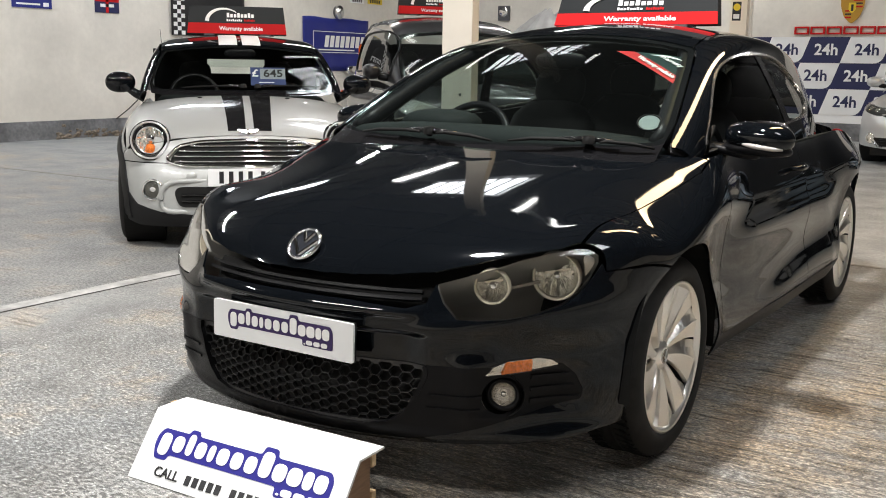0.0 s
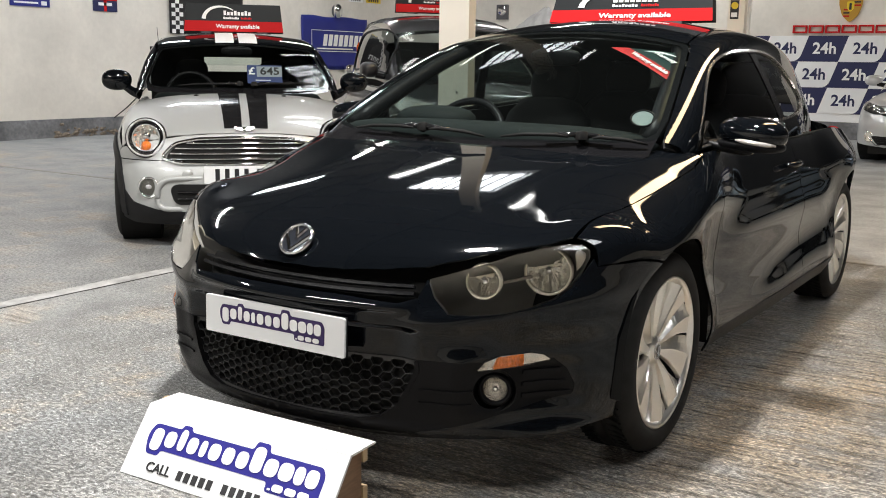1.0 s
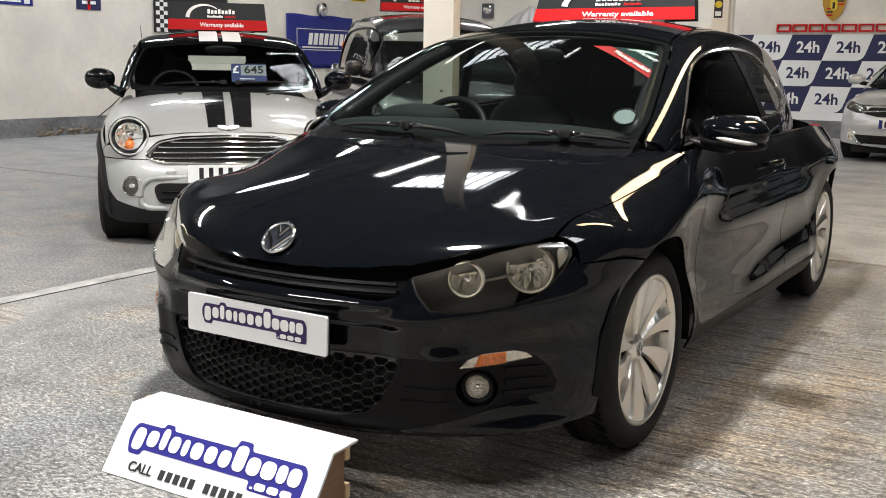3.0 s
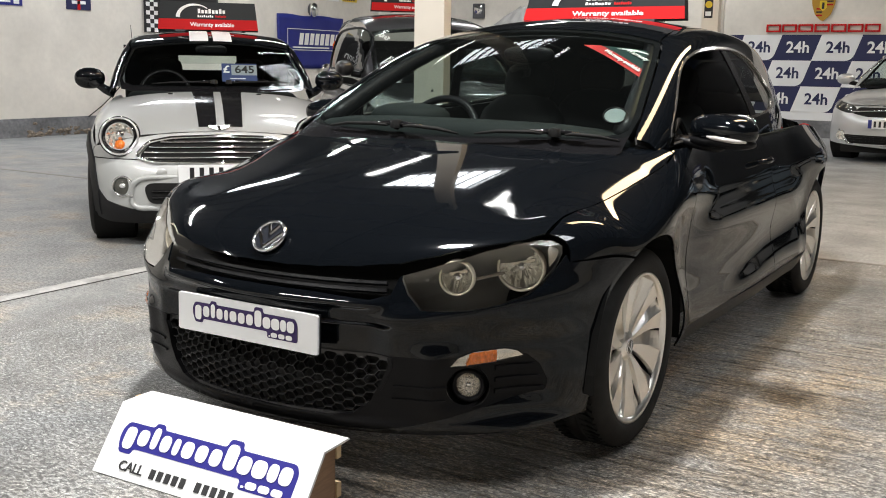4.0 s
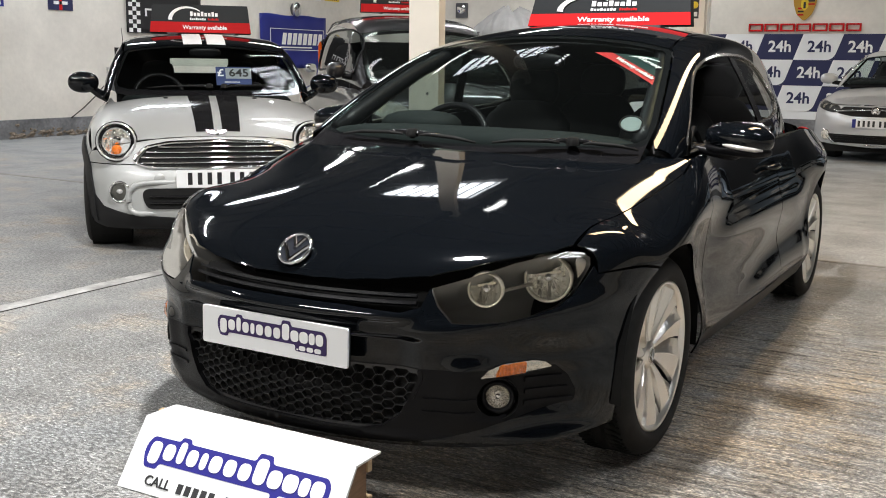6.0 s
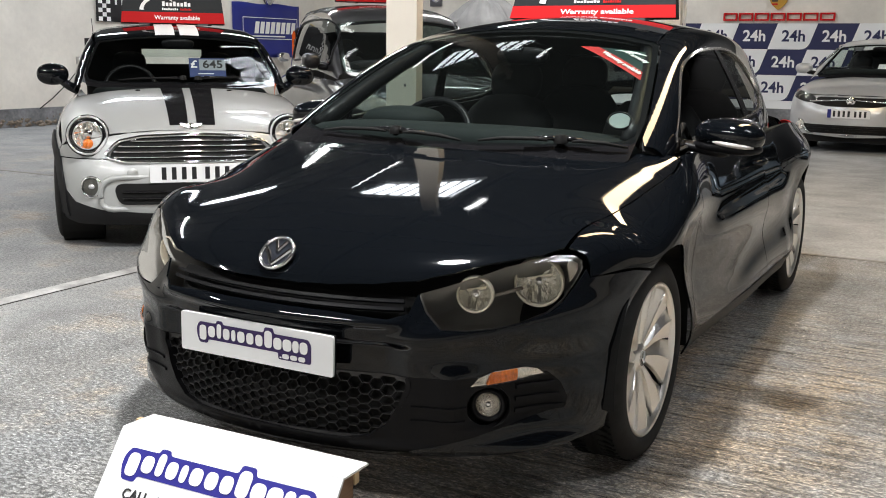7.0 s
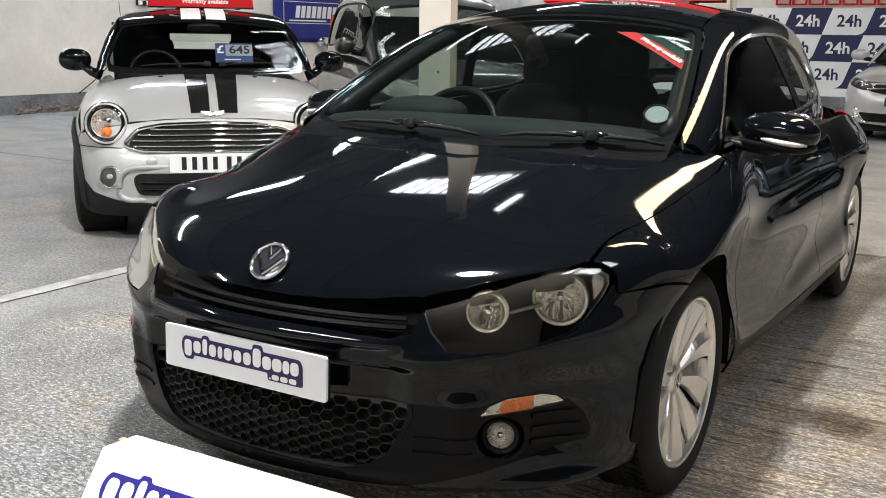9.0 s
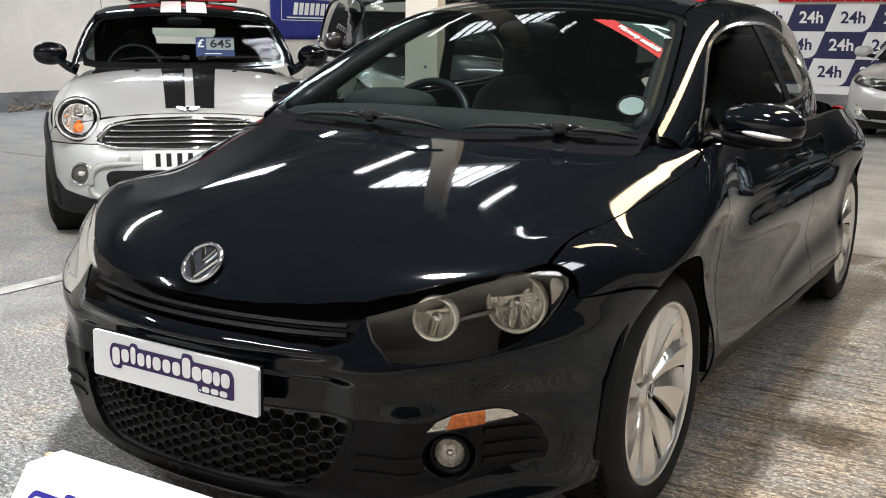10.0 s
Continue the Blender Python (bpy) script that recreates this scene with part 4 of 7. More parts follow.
    # headlamps
    for sg in (1, -1):
        lamp = raw("headlamp", *headlamp_bowl(body, sg), LAMP_TUB, car, "twin-reflector headlamp behind a clear lens")
        for (px, py, pz, r) in ((0.536, -1.885, 0.606, 0.046), (0.650, -1.722, 0.622, 0.064)):
            ahead = Vector((0.34 * sg, -1, 0.05)).normalized()
            q = ahead.to_track_quat("Z", "Y").to_matrix().to_4x4()
            mm = Matrix.Translation((px * sg, py, pz)) @ q
            refl = part("reflector", facet_bowl(r, 0.055, 26, 3 if r > 0.05 else 5), REFLECTOR, lamp, smooth=False, m=mm)
            part("reflector_ring", spin([(r * 0.97, 0.0), (r * 0.965, 0.016), (r * 1.0, 0.021), (r * 1.07, 0.017), (r * 1.10, -0.01)], 48), SILVER_TRIM, refl, smooth=True)
            part("bulb", spin([(0, 0.0), (0.006, -0.001), (0.011, -0.006), (0.013, -0.013), (0.012, -0.03), (0.010, -0.055)], 24), CHROME, refl, smooth=True)
            part("bulb_shade", block(-r * 0.55, -0.003, -0.016, r * 0.55, 0.003, -0.012), SILVER_TRIM, refl, m=pose(0, 0.012, 0, 0, 0, 12))
        # the reflector in the outer corner of the lamp, and the bar between its bowls
        sheet("corner_reflector", body, "nose", [(56.2, 0.645), (57.4, 0.662), (58.2, 0.679), (58.4, 0.692), (57.8, 0.700), (56.9, 0.702), (56.4, 0.690), (56.3, 0.670)], SIDE_REFLECTOR, lamp, grid=0.015, lift=-0.016, thick=0.006, mirror=sg < 0)
        a, b = Vector((0.571 * sg, -1.850, 0.600)), Vector((0.620 * sg, -1.770, 0.610))
        part("bowl_bar", block(-0.005, -0.004, 0, 0.005, 0.004, (b - a).length), SIDE_REFLECTOR, lamp, m=Matrix.Translation(a) @ (b - a).to_track_quat("Z", "Y").to_matrix().to_4x4())
        lens = sheet("lamp_lens", body, "nose", HEADLAMP, LENS, lamp, grid=0.025, lift=0.001, thick=0.012, mirror=sg < 0)[0]
        lens.visible_shadow = False
        # indicator and fog lamp
        ind = [(38.2, 0.381), (39.4, 0.406), (42.2, 0.420), (47.8, 0.423), (50.0, 0.415), (51.3, 0.402), (47.9, 0.393), (42.2, 0.382)]
        il = sheet("indicator", body, "nose", ind, CHROME_SOFT, car, grid=0.02, lift=0.004, thick=0.012, mirror=sg < 0, label="clear indicator with an amber middle")[0]
        sheet("amber_window", body, "nose", [(41.0, 0.383), (41.6, 0.417), (46.2, 0.421), (46.4, 0.390)], AMBER, il, grid=0.02, lift=0.007, thick=0.003, mirror=sg < 0)
        sheet("clear_cover", body, "nose", ind, LENS, il, grid=0.02, lift=0.010, thick=0.002, mirror=sg < 0)[0].visible_shadow = False
        ahead = Vector((0.42 * sg, -1, 0.0)).normalized()
        mm = Matrix.Translation((0.596 * sg, -1.916, 0.318)) @ ahead.to_track_quat("Z", "Y").to_matrix().to_4x4()
        fog = part("fog_lamp", spin([(0.036, -0.02), (0.042, 0.0), (0.045, 0.012), (0.052, 0.016), (0.058, 0.012), (0.062, -0.02)], 48), BLACK_SATIN, car, "round fog lamp", smooth=True, m=mm @ Matrix.Scale(0.80, 4))
        part("reflector", spin([(0, -0.03), (0.02, -0.026), (0.034, -0.012), (0.041, 0.004)], 40), CHROME_SOFT, fog, smooth=True)
        part("bulb_shield", spin([(0, 0.004), (0.010, 0.002), (0.012, -0.02)], 20), CHROME, fog, smooth=True)
        cover = part("lens", spin([(0, 0.012), (0.02, 0.010), (0.036, 0.006), (0.043, 0.0)], 40), LENS, fog, smooth=True)
        cover.visible_shadow = False
        for a0, z0 in ((28.6, 0.318), (28.4, 0.280)):
            sheet("bumper_fin", body, "nose", [(a0, z0 + 0.004), (a0 + 9, z0 + 0.006), (a0 + 9, z0 - 0.004), (a0, z0 - 0.003)], BLACK_SATIN, lowp, grid=0.02, lift=0.005, mirror=sg < 0)
        for z0 in (0.365, 0.33, 0.297):
            sheet("bumper_fin", body, "nose", [(46.5, z0 + 0.006), (53.5 + (0.365 - z0) * 30, z0 + 0.008), (53.5 + (0.365 - z0) * 30, z0 - 0.004), (46.5, z0 - 0.006)], BLACK_SATIN, lowp, grid=0.02, lift=0.006, mirror=sg < 0)
        part("fog_recess", spin([(0.075, 0.02), (0.066, -0.03), (0.05, -0.035)], 40), BLACK_MATT, fog, smooth=True)
    # inner hull, so that nothing is seen through the gaps
    bm = bmesh.new()
    box(bm, -0.66, -1.50, 0.19, 0.66, 1.75, 0.60)
    part("underbody", bm, BLACK_MATT, car)
    for sg in (1, -1):
        for y in (-1.289, 1.289):
            bm = spin([(0.375, 0.0), (0.375, 0.30), (0.36, 0.32), (0.05, 0.32)], 40, pose(0.86 * sg, y, 0.322, 0, -90 * sg))
            bmesh.ops.delete(bm, geom=[v for v in bm.verts if v.co.z < (0.22 if y < 0 else 0.50) or v.co.y > 1.45], context="VERTS")
            part("wheel_arch_liner", bm, BLACK_MATT, car)
            wheel("", 0.317, 0.208, 0.237, 10, ALLOY, pose((0.761 if y < 0 else 0.747) * sg, y - (0.006 if y < 0 else 0), 0.317, 20, 0, (-0.8 if y < 0 else 0) + (0 if sg > 0 else 180)), car)
    # badge
    mm = Matrix.Translation((0, -2.037, 0.682)) @ pose(0, 0, 0, 46) @ pose(0, 0, 0.006)
    badge = part("badge", spin([(0.046, 0.0), (0.046, 0.006), (0.050, 0.009), (0.054, 0.006), (0.055, 0.0)], 48), CHROME_DULLED, car, "round chrome badge", smooth=True, m=mm)
    part("badge_dish", spin([(0, 0.001), (0.046, 0.001), (0.046, -0.006)], 40), BLUE_GREY, badge)
    for p0, p1 in (((-0.018, 0.038), (0, 0.006)), ((0, 0.006), (0.018, 0.038)), ((-0.042, 0.014), (0, -0.040)), ((0, -0.040), (0.042, 0.014))):
        part("badge_stroke", tube([(p0[0], p0[1], 0.004), (p1[0], p1[1], 0.004)], 0.0052, 6), CHROME, badge)
    return car


def headlamp_bowl(f, sg):
    """The dark tub of a headlamp: the lens outline drawn inwards."""
    o = dense(np.array(HEADLAMP) * (0.0155, 1), 0.02) / (0.0155, 1)
    s, w = cross_way("nose")(o)
    p, _ = land(f, s, w)
    n = gradient(f, p)
    rings = [p - n * 0.004]
    mid = p.mean(0)
    for k, (t, d) in enumerate(((0.995, 0.06), (0.99, 0.14), (0.98, 0.22), (0.96, 0.285), (0.5, 0.295), (0.05, 0.295))):
        rings.append(mid + (p - mid) * t - n.mean(0) * d + (0, 0.0, 0))
    v, m = np.concatenate(rings) * (sg, 1, 1), len(o)
    faces = [(r * m + i, r * m + (i + 1) % m, (r + 1) * m + (i + 1) % m, (r + 1) * m + i) for r in range(len(rings) - 1) for i in range(m)]
    faces.append(tuple((len(rings) - 1) * m + i for i in range(m)))
    return v, faces


GRILLE_BLACK = material("grille_plastic", (0.022, 0.022, 0.023), rough=0.38, spec=0.6)
CHROME_DULLED = material("badge_chrome", (0.75, 0.75, 0.77), rough=0.10, metal=0.95)
SATIN_TRIM = material("satin_window_trim", (0.42, 0.41, 0.39), rough=0.22, metal=0.9)
LAMP_TUB = material("grey_lamp_tub", (0.24, 0.232, 0.215), rough=0.45, stain=0.1, stain_scale=8)
REFLECTOR = material("lamp_reflector", (0.97, 0.95, 0.88), rough=0.14, metal=0.80)
SIDE_REFLECTOR = material("side_reflector", (0.15, 0.13, 0.10), rough=0.3, metal=0.1)
CHROME_SOFT = material("soft_mirror", (0.72, 0.69, 0.64), rough=0.12, metal=0.9, relief=0.004, relief_scale=50)
SILVER_TRIM = material("silver_trim", (0.88, 0.80, 0.66), rough=0.22, metal=0.35)
BLUE_GREY = material("dark_badge_ground", (0.02, 0.022, 0.028), rough=0.15)
coupe_car = coupe()
# ---------------------------------------------------------------- coupe fittings
def ellipsoid(rx, ry, rz, m=None, n=24, power=2.0):
    """A rounded body, squarer as the power grows."""
    bm = bmesh.new()
    bmesh.ops.create_uvsphere(bm, u_segments=n, v_segments=n // 2, radius=1)
    for v in bm.verts:
        k = (abs(v.co.x) ** power + abs(v.co.y) ** power + abs(v.co.z) ** power) ** (-1 / power)
        v.co = Vector((v.co.x * k * rx, v.co.y * k * ry, v.co.z * k * rz))
    if m is not None:
        bm.transform(m)
    return bm


DASH = material("grey_dash_plastic", (0.009, 0.012, 0.012), rough=0.7, spec=0.12, relief=0.0004, relief_scale=500)
PAPER_CREAM = material("paper_disc", (0.14, 0.18, 0.18), rough=0.5, stain=0.08, stain_scale=30)


def seat(parent, x, y, z):
    s = part("seat", ellipsoid(0.25, 0.27, 0.09, pose(0, 0, 0), 20, 4), SEAT_CLOTH, parent, smooth=True, m=pose(x, y, z))
    part("seat_back", ellipsoid(0.24, 0.08, 0.33, pose(0, 0.30, 0.30, -18), 20, 3.5), SEAT_CLOTH, s, smooth=True)
    part("headrest", ellipsoid(0.13, 0.05, 0.10, pose(0, 0.44, 0.68, -12), 20, 3), SEAT_CLOTH, s, smooth=True)
    for e in (-0.05, 0.05):
        part("headrest_post", tube([(e, 0.40, 0.52), (e, 0.43, 0.63)], 0.006), STEEL_DARK, s)
    return s


def wiper(parent, pivot, tip, lift):
    a, b = Vector(pivot), Vector(tip)
    mid = a.lerp(b, 0.45) + Vector((0, 0, 0.012))
    w = part("wiper", tube([a, a.lerp(b, 0.1) + Vector((0, 0, 0.016)), mid], [0.010, 0.009, 0.006], 8), BLACK_GLOSS, parent, smooth=True)
    side = (b - a).normalized()
    part("blade", tube([a + side * 0.04 + Vector((0, -0.012, 0.008)), a.lerp(b, 0.3) + Vector((0, -0.014, 0.013)), a.lerp(b, 0.7) + Vector((0, -0.012, 0.011)), b], [0.004, 0.007, 0.007, 0.004], 6), BLACK_MATT, w, smooth=True)
    part("pivot_cap", spin([(0, 0.03), (0.02, 0.026), (0.024, 0.0)], 16), BLACK_MATT, w, smooth=True, m=Matrix.Translation(a))
    return w


def on_cabin(f, kind, pts, lift=0.0):
    s, w = cross_way(kind)(np.array(pts, float))
    p, _ = land(f, s, w)
    return p + gradient(f, p) * lift


def coupe_fittings(car):
    cabin = coupe_cabin
    # door mirrors
    for sg in (1, -1):
        root = part("door_mirror", ellipsoid(0.120, 0.080, 0.054, pose(0.918 * sg, -0.735, 0.972, 0, 4 * sg, -14 * sg), 32, 2.5), PAINT_BLACK, car, smooth=True, m=pose(0, 0, 0) if sg > 0 else pose(0.075, 0.085, 0.0), label="black door mirror with a clear repeater strip")
        part("mirror_foot", ellipsoid(0.10, 0.05, 0.018, pose(0.82 * sg, -0.72, 0.922, 0, 10 * sg, 0), 20, 3), BLACK_SATIN, root, smooth=True)
        part("mirror_base", ellipsoid(0.115, 0.074, 0.022, pose(0.915 * sg, -0.735, 0.932, 0, 3 * sg, -14 * sg), 24, 3), BLACK_SATIN, root, smooth=True)
        strip = []
        for i in range(9):
            u = -0.15 + 0.132 * i
            deep = max(1 - abs(u) ** 2.5 - (0.022 / 0.054) ** 2.5, 0) ** 0.4
            strip.append(pose(0.918, -0.735, 0.972, 0, 4, -14) @ Vector((0.120 * u, -0.080 * deep - 0.003, -0.022 - 0.006 * u)))
        part("repeater", tube([(q.x * sg, q.y, q.z) for q in strip], [0.003, 0.006, 0.008, 0.008, 0.008, 0.008, 0.008, 0.007, 0.004], 8), LAMP_PEARL, root, smooth=True)
        part("mirror_glass", ellipsoid(0.10, 0.004, 0.055, pose(0.918 * sg, -0.66, 0.972, 0, 0, -10 * sg), 20, 3), CHROME, root, smooth=True)
        # the small fixed quarter pane behind the pillar's foot
        corner = on_cabin(cabin, "edge", [(-0.86, -0.105), (-0.74, -0.172), (-0.69, -0.108)], 0.006) * (sg, 1, 1)
        part("corner_cover", tube([tuple(p) for p in corner], 0.012, 6, closed=True), BLACK_MATT, root, smooth=True)
        # door handle
        h = part("door_handle", tube([(0.850 * sg, 0.03, 0.800), (0.876 * sg, 0.06, 0.802), (0.880 * sg, 0.12, 0.803), (0.874 * sg, 0.19, 0.803), (0.848 * sg, 0.22, 0.802)], [0.008, 0.012, 0.013, 0.012, 0.008], 10), PAINT_BLACK, car, smooth=True)
        part("lock_barrel", spin([(0, 0.006), (0.010, 0.005), (0.012, 0.0)], 16, pose(0.852 * sg, 0.245, 0.80, 0, 90 * sg)), CHROME, h)
    # padded trim on the inner side of the windscreen pillars
    pad = on_cabin(cabin, "top", [(0.645, -0.97), (0.632, -0.88), (0.589, -0.68), (0.546, -0.49), (0.508, -0.36), (0.47, -0.26)], -0.040)
    for sg in (1, -1):
        part("pillar_pad", tube([tuple(p * (sg, 1, 1)) for p in pad], [0.036, 0.036, 0.034, 0.032, 0.030, 0.028], 12), BLACK_SATIN, car, smooth=True)
    # wipers lie at the foot of the screen
    wiper(car, (-0.13, -1.20, 0.955), (0.145, -1.235, 0.948), 0)
    wiper(car, (-0.13, -1.20, 0.955), (-0.49, -1.12, 0.945), 0)
    wiper(car, (0.46, -1.125, 0.948), (0.665, -1.055, 0.938), 0)
    wiper(car, (0.46, -1.125, 0.948), (0.20, -1.215, 0.950), 0)
    # inside
    dash = part("dashboard", ellipsoid(0.68, 0.26, 0.09, pose(0, -0.86, 0.885, -6), 32, 3.5), DASH, car, smooth=True)
    part("binnacle", ellipsoid(0.17, 0.12, 0.06, pose(-0.36, -0.76, 0.965), 20, 2.5), DASH, dash, smooth=True)
    ring = [(0.185 * math.cos(k * math.pi / 16), 0.185 * math.sin(k * math.pi / 16), 0) for k in range(32)]
    sw = part("steering_wheel", tube(ring, 0.016, 10, closed=True), BLACK_SATIN, car, smooth=True, m=pose(-0.36, -0.55, 0.872, 62))
    part("wheel_boss", ellipsoid(0.075, 0.065, 0.03, None, 16, 3), BLACK_SATIN, sw, smooth=True)
    for a in (0, 180, 270):
        c, s_ = math.cos(math.radians(a)), math.sin(math.radians(a))
        part("wheel_spoke", tube([(0.05 * c, 0.05 * s_, 0), (0.18 * c, 0.18 * s_, 0)], 0.018, 6), BLACK_SATIN, sw, smooth=True)
    for x in (-0.36, 0.36):
        seat(car, x, -0.12, 0.42)
        seat(car, x * 0.9, 0.72, 0.44)
    part("cabin_floor", block(-0.68, -1.0, 0.28, 0.68, 1.7, 0.34), BLACK_MATT, car)
    part("rear_shelf", block(-0.62, 1.25, 0.80, 0.62, 1.85, 0.83), SEAT_CLOTH, car)
    lining = sheet("headlining", cabin, "top", sym([(0, -0.33), (0.40, -0.31), (0.51, -0.30), (0.50, 0.4), (0.47, 1.2), (0, 1.35)]), SEAT_CLOTH, car, grid=0.08, lift=-0.03)
    for sg in (1, -1):
        part("door_card", block(-0.02, -0.85, 0.35, 0.02, 1.2, 0.90), DASH, car, m=pose(0.78 * sg, 0, 0), bevel=0.01)
    mir = part("rear_view_mirror", ellipsoid(0.115, 0.02, 0.035, pose(0, -0.42, 1.225, 12), 20, 3), BLACK_SATIN, car, smooth=True)
    part("mirror_stem", tube([(0, -0.44, 1.265), (0, -0.43, 1.24)], 0.012), BLACK_SATIN, mir)
    # paper disc in its holder, and the corner sticker, both on the glass
    ring3 = on_cabin(cabin, "top", [(0.585 + 0.040 * math.cos(k * math.pi / 16), -0.905 + 0.046 * math.sin(k * math.pi / 16)) for k in range(32)], -0.010)
    disc = raw("paper_disc", ring3, [tuple(range(32))], PAPER_CREAM, car, "round paper disc on the windscreen", smooth=False)
    part("disc_rim", tube([tuple(p) for p in ring3], 0.004, 6, closed=True), BLACK_SATIN, disc, smooth=True)
    st = sheet("corner_sticker", cabin, "top", [(0.272, -0.455), (0.552, -0.40), (0.605, -0.640)], TEAL, car, grid=0.04, lift=-0.014, thick=0.001, label="triangular teal and red corner sticker")[0]
    sheet("sticker_band", cabin, "top", [(0.262, -0.462), (0.330, -0.444), (0.598, -0.600), (0.610, -0.660)], STICKER_RED, st, grid=0.04, lift=-0.012, thick=0.001)
    sheet("sticker_arc", cabin, "top", flow([(0.40, -0.452), (0.47, -0.432), (0.53, -0.445), (0.47, -0.445)]), WHITE_INK, st, grid=0.03, lift=-0.011, thick=0.001)
    for text, size, p0, p1 in (("Warranty available", 0.030, (0.345, -0.479), (0.575, -0.611)), ("Warranty", 0.031, (0.435, -0.452), (0.560, -0.512))):
        q0, q1 = on_cabin(cabin, "top", [p0, p1], -0.009)
        n = gradient(cabin, (q0 + q1)[None] / 2)[0]
        ax = Vector(q1 - q0).normalized()
        inward = -Vector(n - ax * float(np.dot(n, ax))).normalized()
        up = ax.cross(inward)
        mid3 = Vector((q0 + q1) / 2) - inward * 0.003
        letters(text, size, WHITE_INK, Matrix.Translation(mid3) @ Matrix((ax, inward, up)).transposed().to_4x4(), st, "sticker_lettering", 0.0006)
    plate = show_plate(car, pose(0, -2.152, 0.457, -1.5))
    aerial = part("roof_aerial", tube([(0, 1.1, 1.345), (0, 1.25, 1.45)], [0.006, 0.003], 6), BLACK_MATT, car)


LAMP_PEARL = material("pearl_repeater_lens", (0.62, 0.58, 0.55), rough=0.15, metal=0.3)
STICKER_RED = material("dull_red_sticker", (0.40, 0.022, 0.024), rough=0.4)
TEAL = material("teal_sticker", (0.012, 0.034, 0.033), rough=0.3)


# plain capsules of letter size: width, top, bottom (1 = height of the mark)
MARK = ((1.0, 0.60, -0.22), (1.0, 0.60, 0.0), (0.72, 0.78, 0.0), (0.95, 0.60, 0.0), (0.68, 0.60, 0.0), (1.02, 0.60, 0.0), (1.0, 0.60, 0.0), (1.0, 0.60, 0.0), (1.02, 0.90, 0.0), (1.0, 0.62, 0.0), (1.05, 0.62, 0.0), (0.76, 0.62, 0.0), (0.92, 0.62, 0.0))


def wordmark(parent, width, height, ground, ink, m, name="wordmark"):
    """A trade name as a soft-edged blob with a row of plain capsules, no lettering."""
    unit = width / sum(k[0] for k in MARK)
    pad = 0.16 * height
    top, low, x = [], [], -width / 2
    spots = []
    for w, hi, lo in MARK:
        spots.append((x, x + w * unit, hi * height, lo * height))
        top += [(x + 0.04 * unit, hi * height + pad), (x + w * unit - 0.04 * unit, hi * height + pad)]
        low += [(x + 0.04 * unit, lo * height - pad), (x + w * unit - 0.04 * unit, lo * height - pad)]
        x += w * unit
    tail = width / 2 - 3.0 * unit
    low = [p for p in low if p[0] < tail - 0.3 * unit] + [(tail - 0.2 * unit, -pad), (tail - 0.2 * unit, -0.50 * height), (width / 2 + pad, -0.50 * height)]
    edge = [(-width / 2 - pad, 0.1 * height), (-width / 2 - pad, 0.45 * height)] + top + [(width / 2 + pad, 0.5 * height)] + low[::-1]
    root = part(name, prism([tuple(p) for p in soften(edge, 0.22 * unit, 4)], 0.0012), ground, parent, m=m)
    for k, (x0, x1, hi, lo) in enumerate(spots):
        g = 0.05 * unit if k > 8 else 0.10 * unit
        bar = soften([(x0 + g, lo), (x1 - g, lo), (x1 - g, hi), (x0 + g, hi)], 0.42 * unit, 5)
        part("name_bar", prism([tuple(p) for p in bar], 0.001, pose(0, -0.0022, 0)), ink, root)
    for i in range(4):
        x0 = tail + (0.0 if i == 0 else 0.28 + (i - 1) * 0.86) * unit
        x1, hi = x0 + (0.2 if i == 0 else 0.72) * unit, -height * (0.34 if i == 0 else 0.17)
        bar = soften([(x0, -0.42 * height), (x1, -0.42 * height), (x1, hi), (x0, hi)], 0.22 * unit, 4)
        part("name_bar", prism([tuple(p) for p in bar], 0.001, pose(0, -0.0022, 0)), ink, root)
    return root


def show_plate(parent, m):
    p = part("dealer_plate", prism([tuple(q) for q in soften([(-0.26, -0.0555), (0.26, -0.0555), (0.26, 0.0555), (-0.26, 0.0555)], 0.008)], 0.008), WHITE_BOARD, parent, "white dealer plate with a purple trade name", bevel=0.001, m=m)
    part("plate_holder", block(-0.255, 0.009, -0.058, 0.255, 0.022, 0.054), BLACK_SATIN, p)
    wordmark(p, 0.375, 0.052, PURPLE, WHITE_INK, pose(-0.005, -0.0016, -0.006))
    return p


def registration(parent, m, width=0.52, band=False):
    """A number plate with bars where the characters stand."""
    p = part("number_plate", prism([tuple(q) for q in soften([(-width / 2, -0.0555), (width / 2, -0.0555), (width / 2, 0.0555), (-width / 2, 0.0555)], 0.008)], 0.006), WHITE_BOARD, parent, "white number plate with dark bars", m=m)
    if band:
        part("blue_band", block(-width / 2, -0.0015, -0.055, -width / 2 + 0.045, 0.0, 0.055), BLUE, p)
    for i in range(7):
        x = -width * 0.34 + i * width * 0.115 + (0.02 if i > 3 else 0)
        part("plate_bar", block(x - 0.014, -0.0015, -0.038, x + 0.014, 0.0, 0.038), INK, p)
    return p


coupe_fittings(coupe_car)

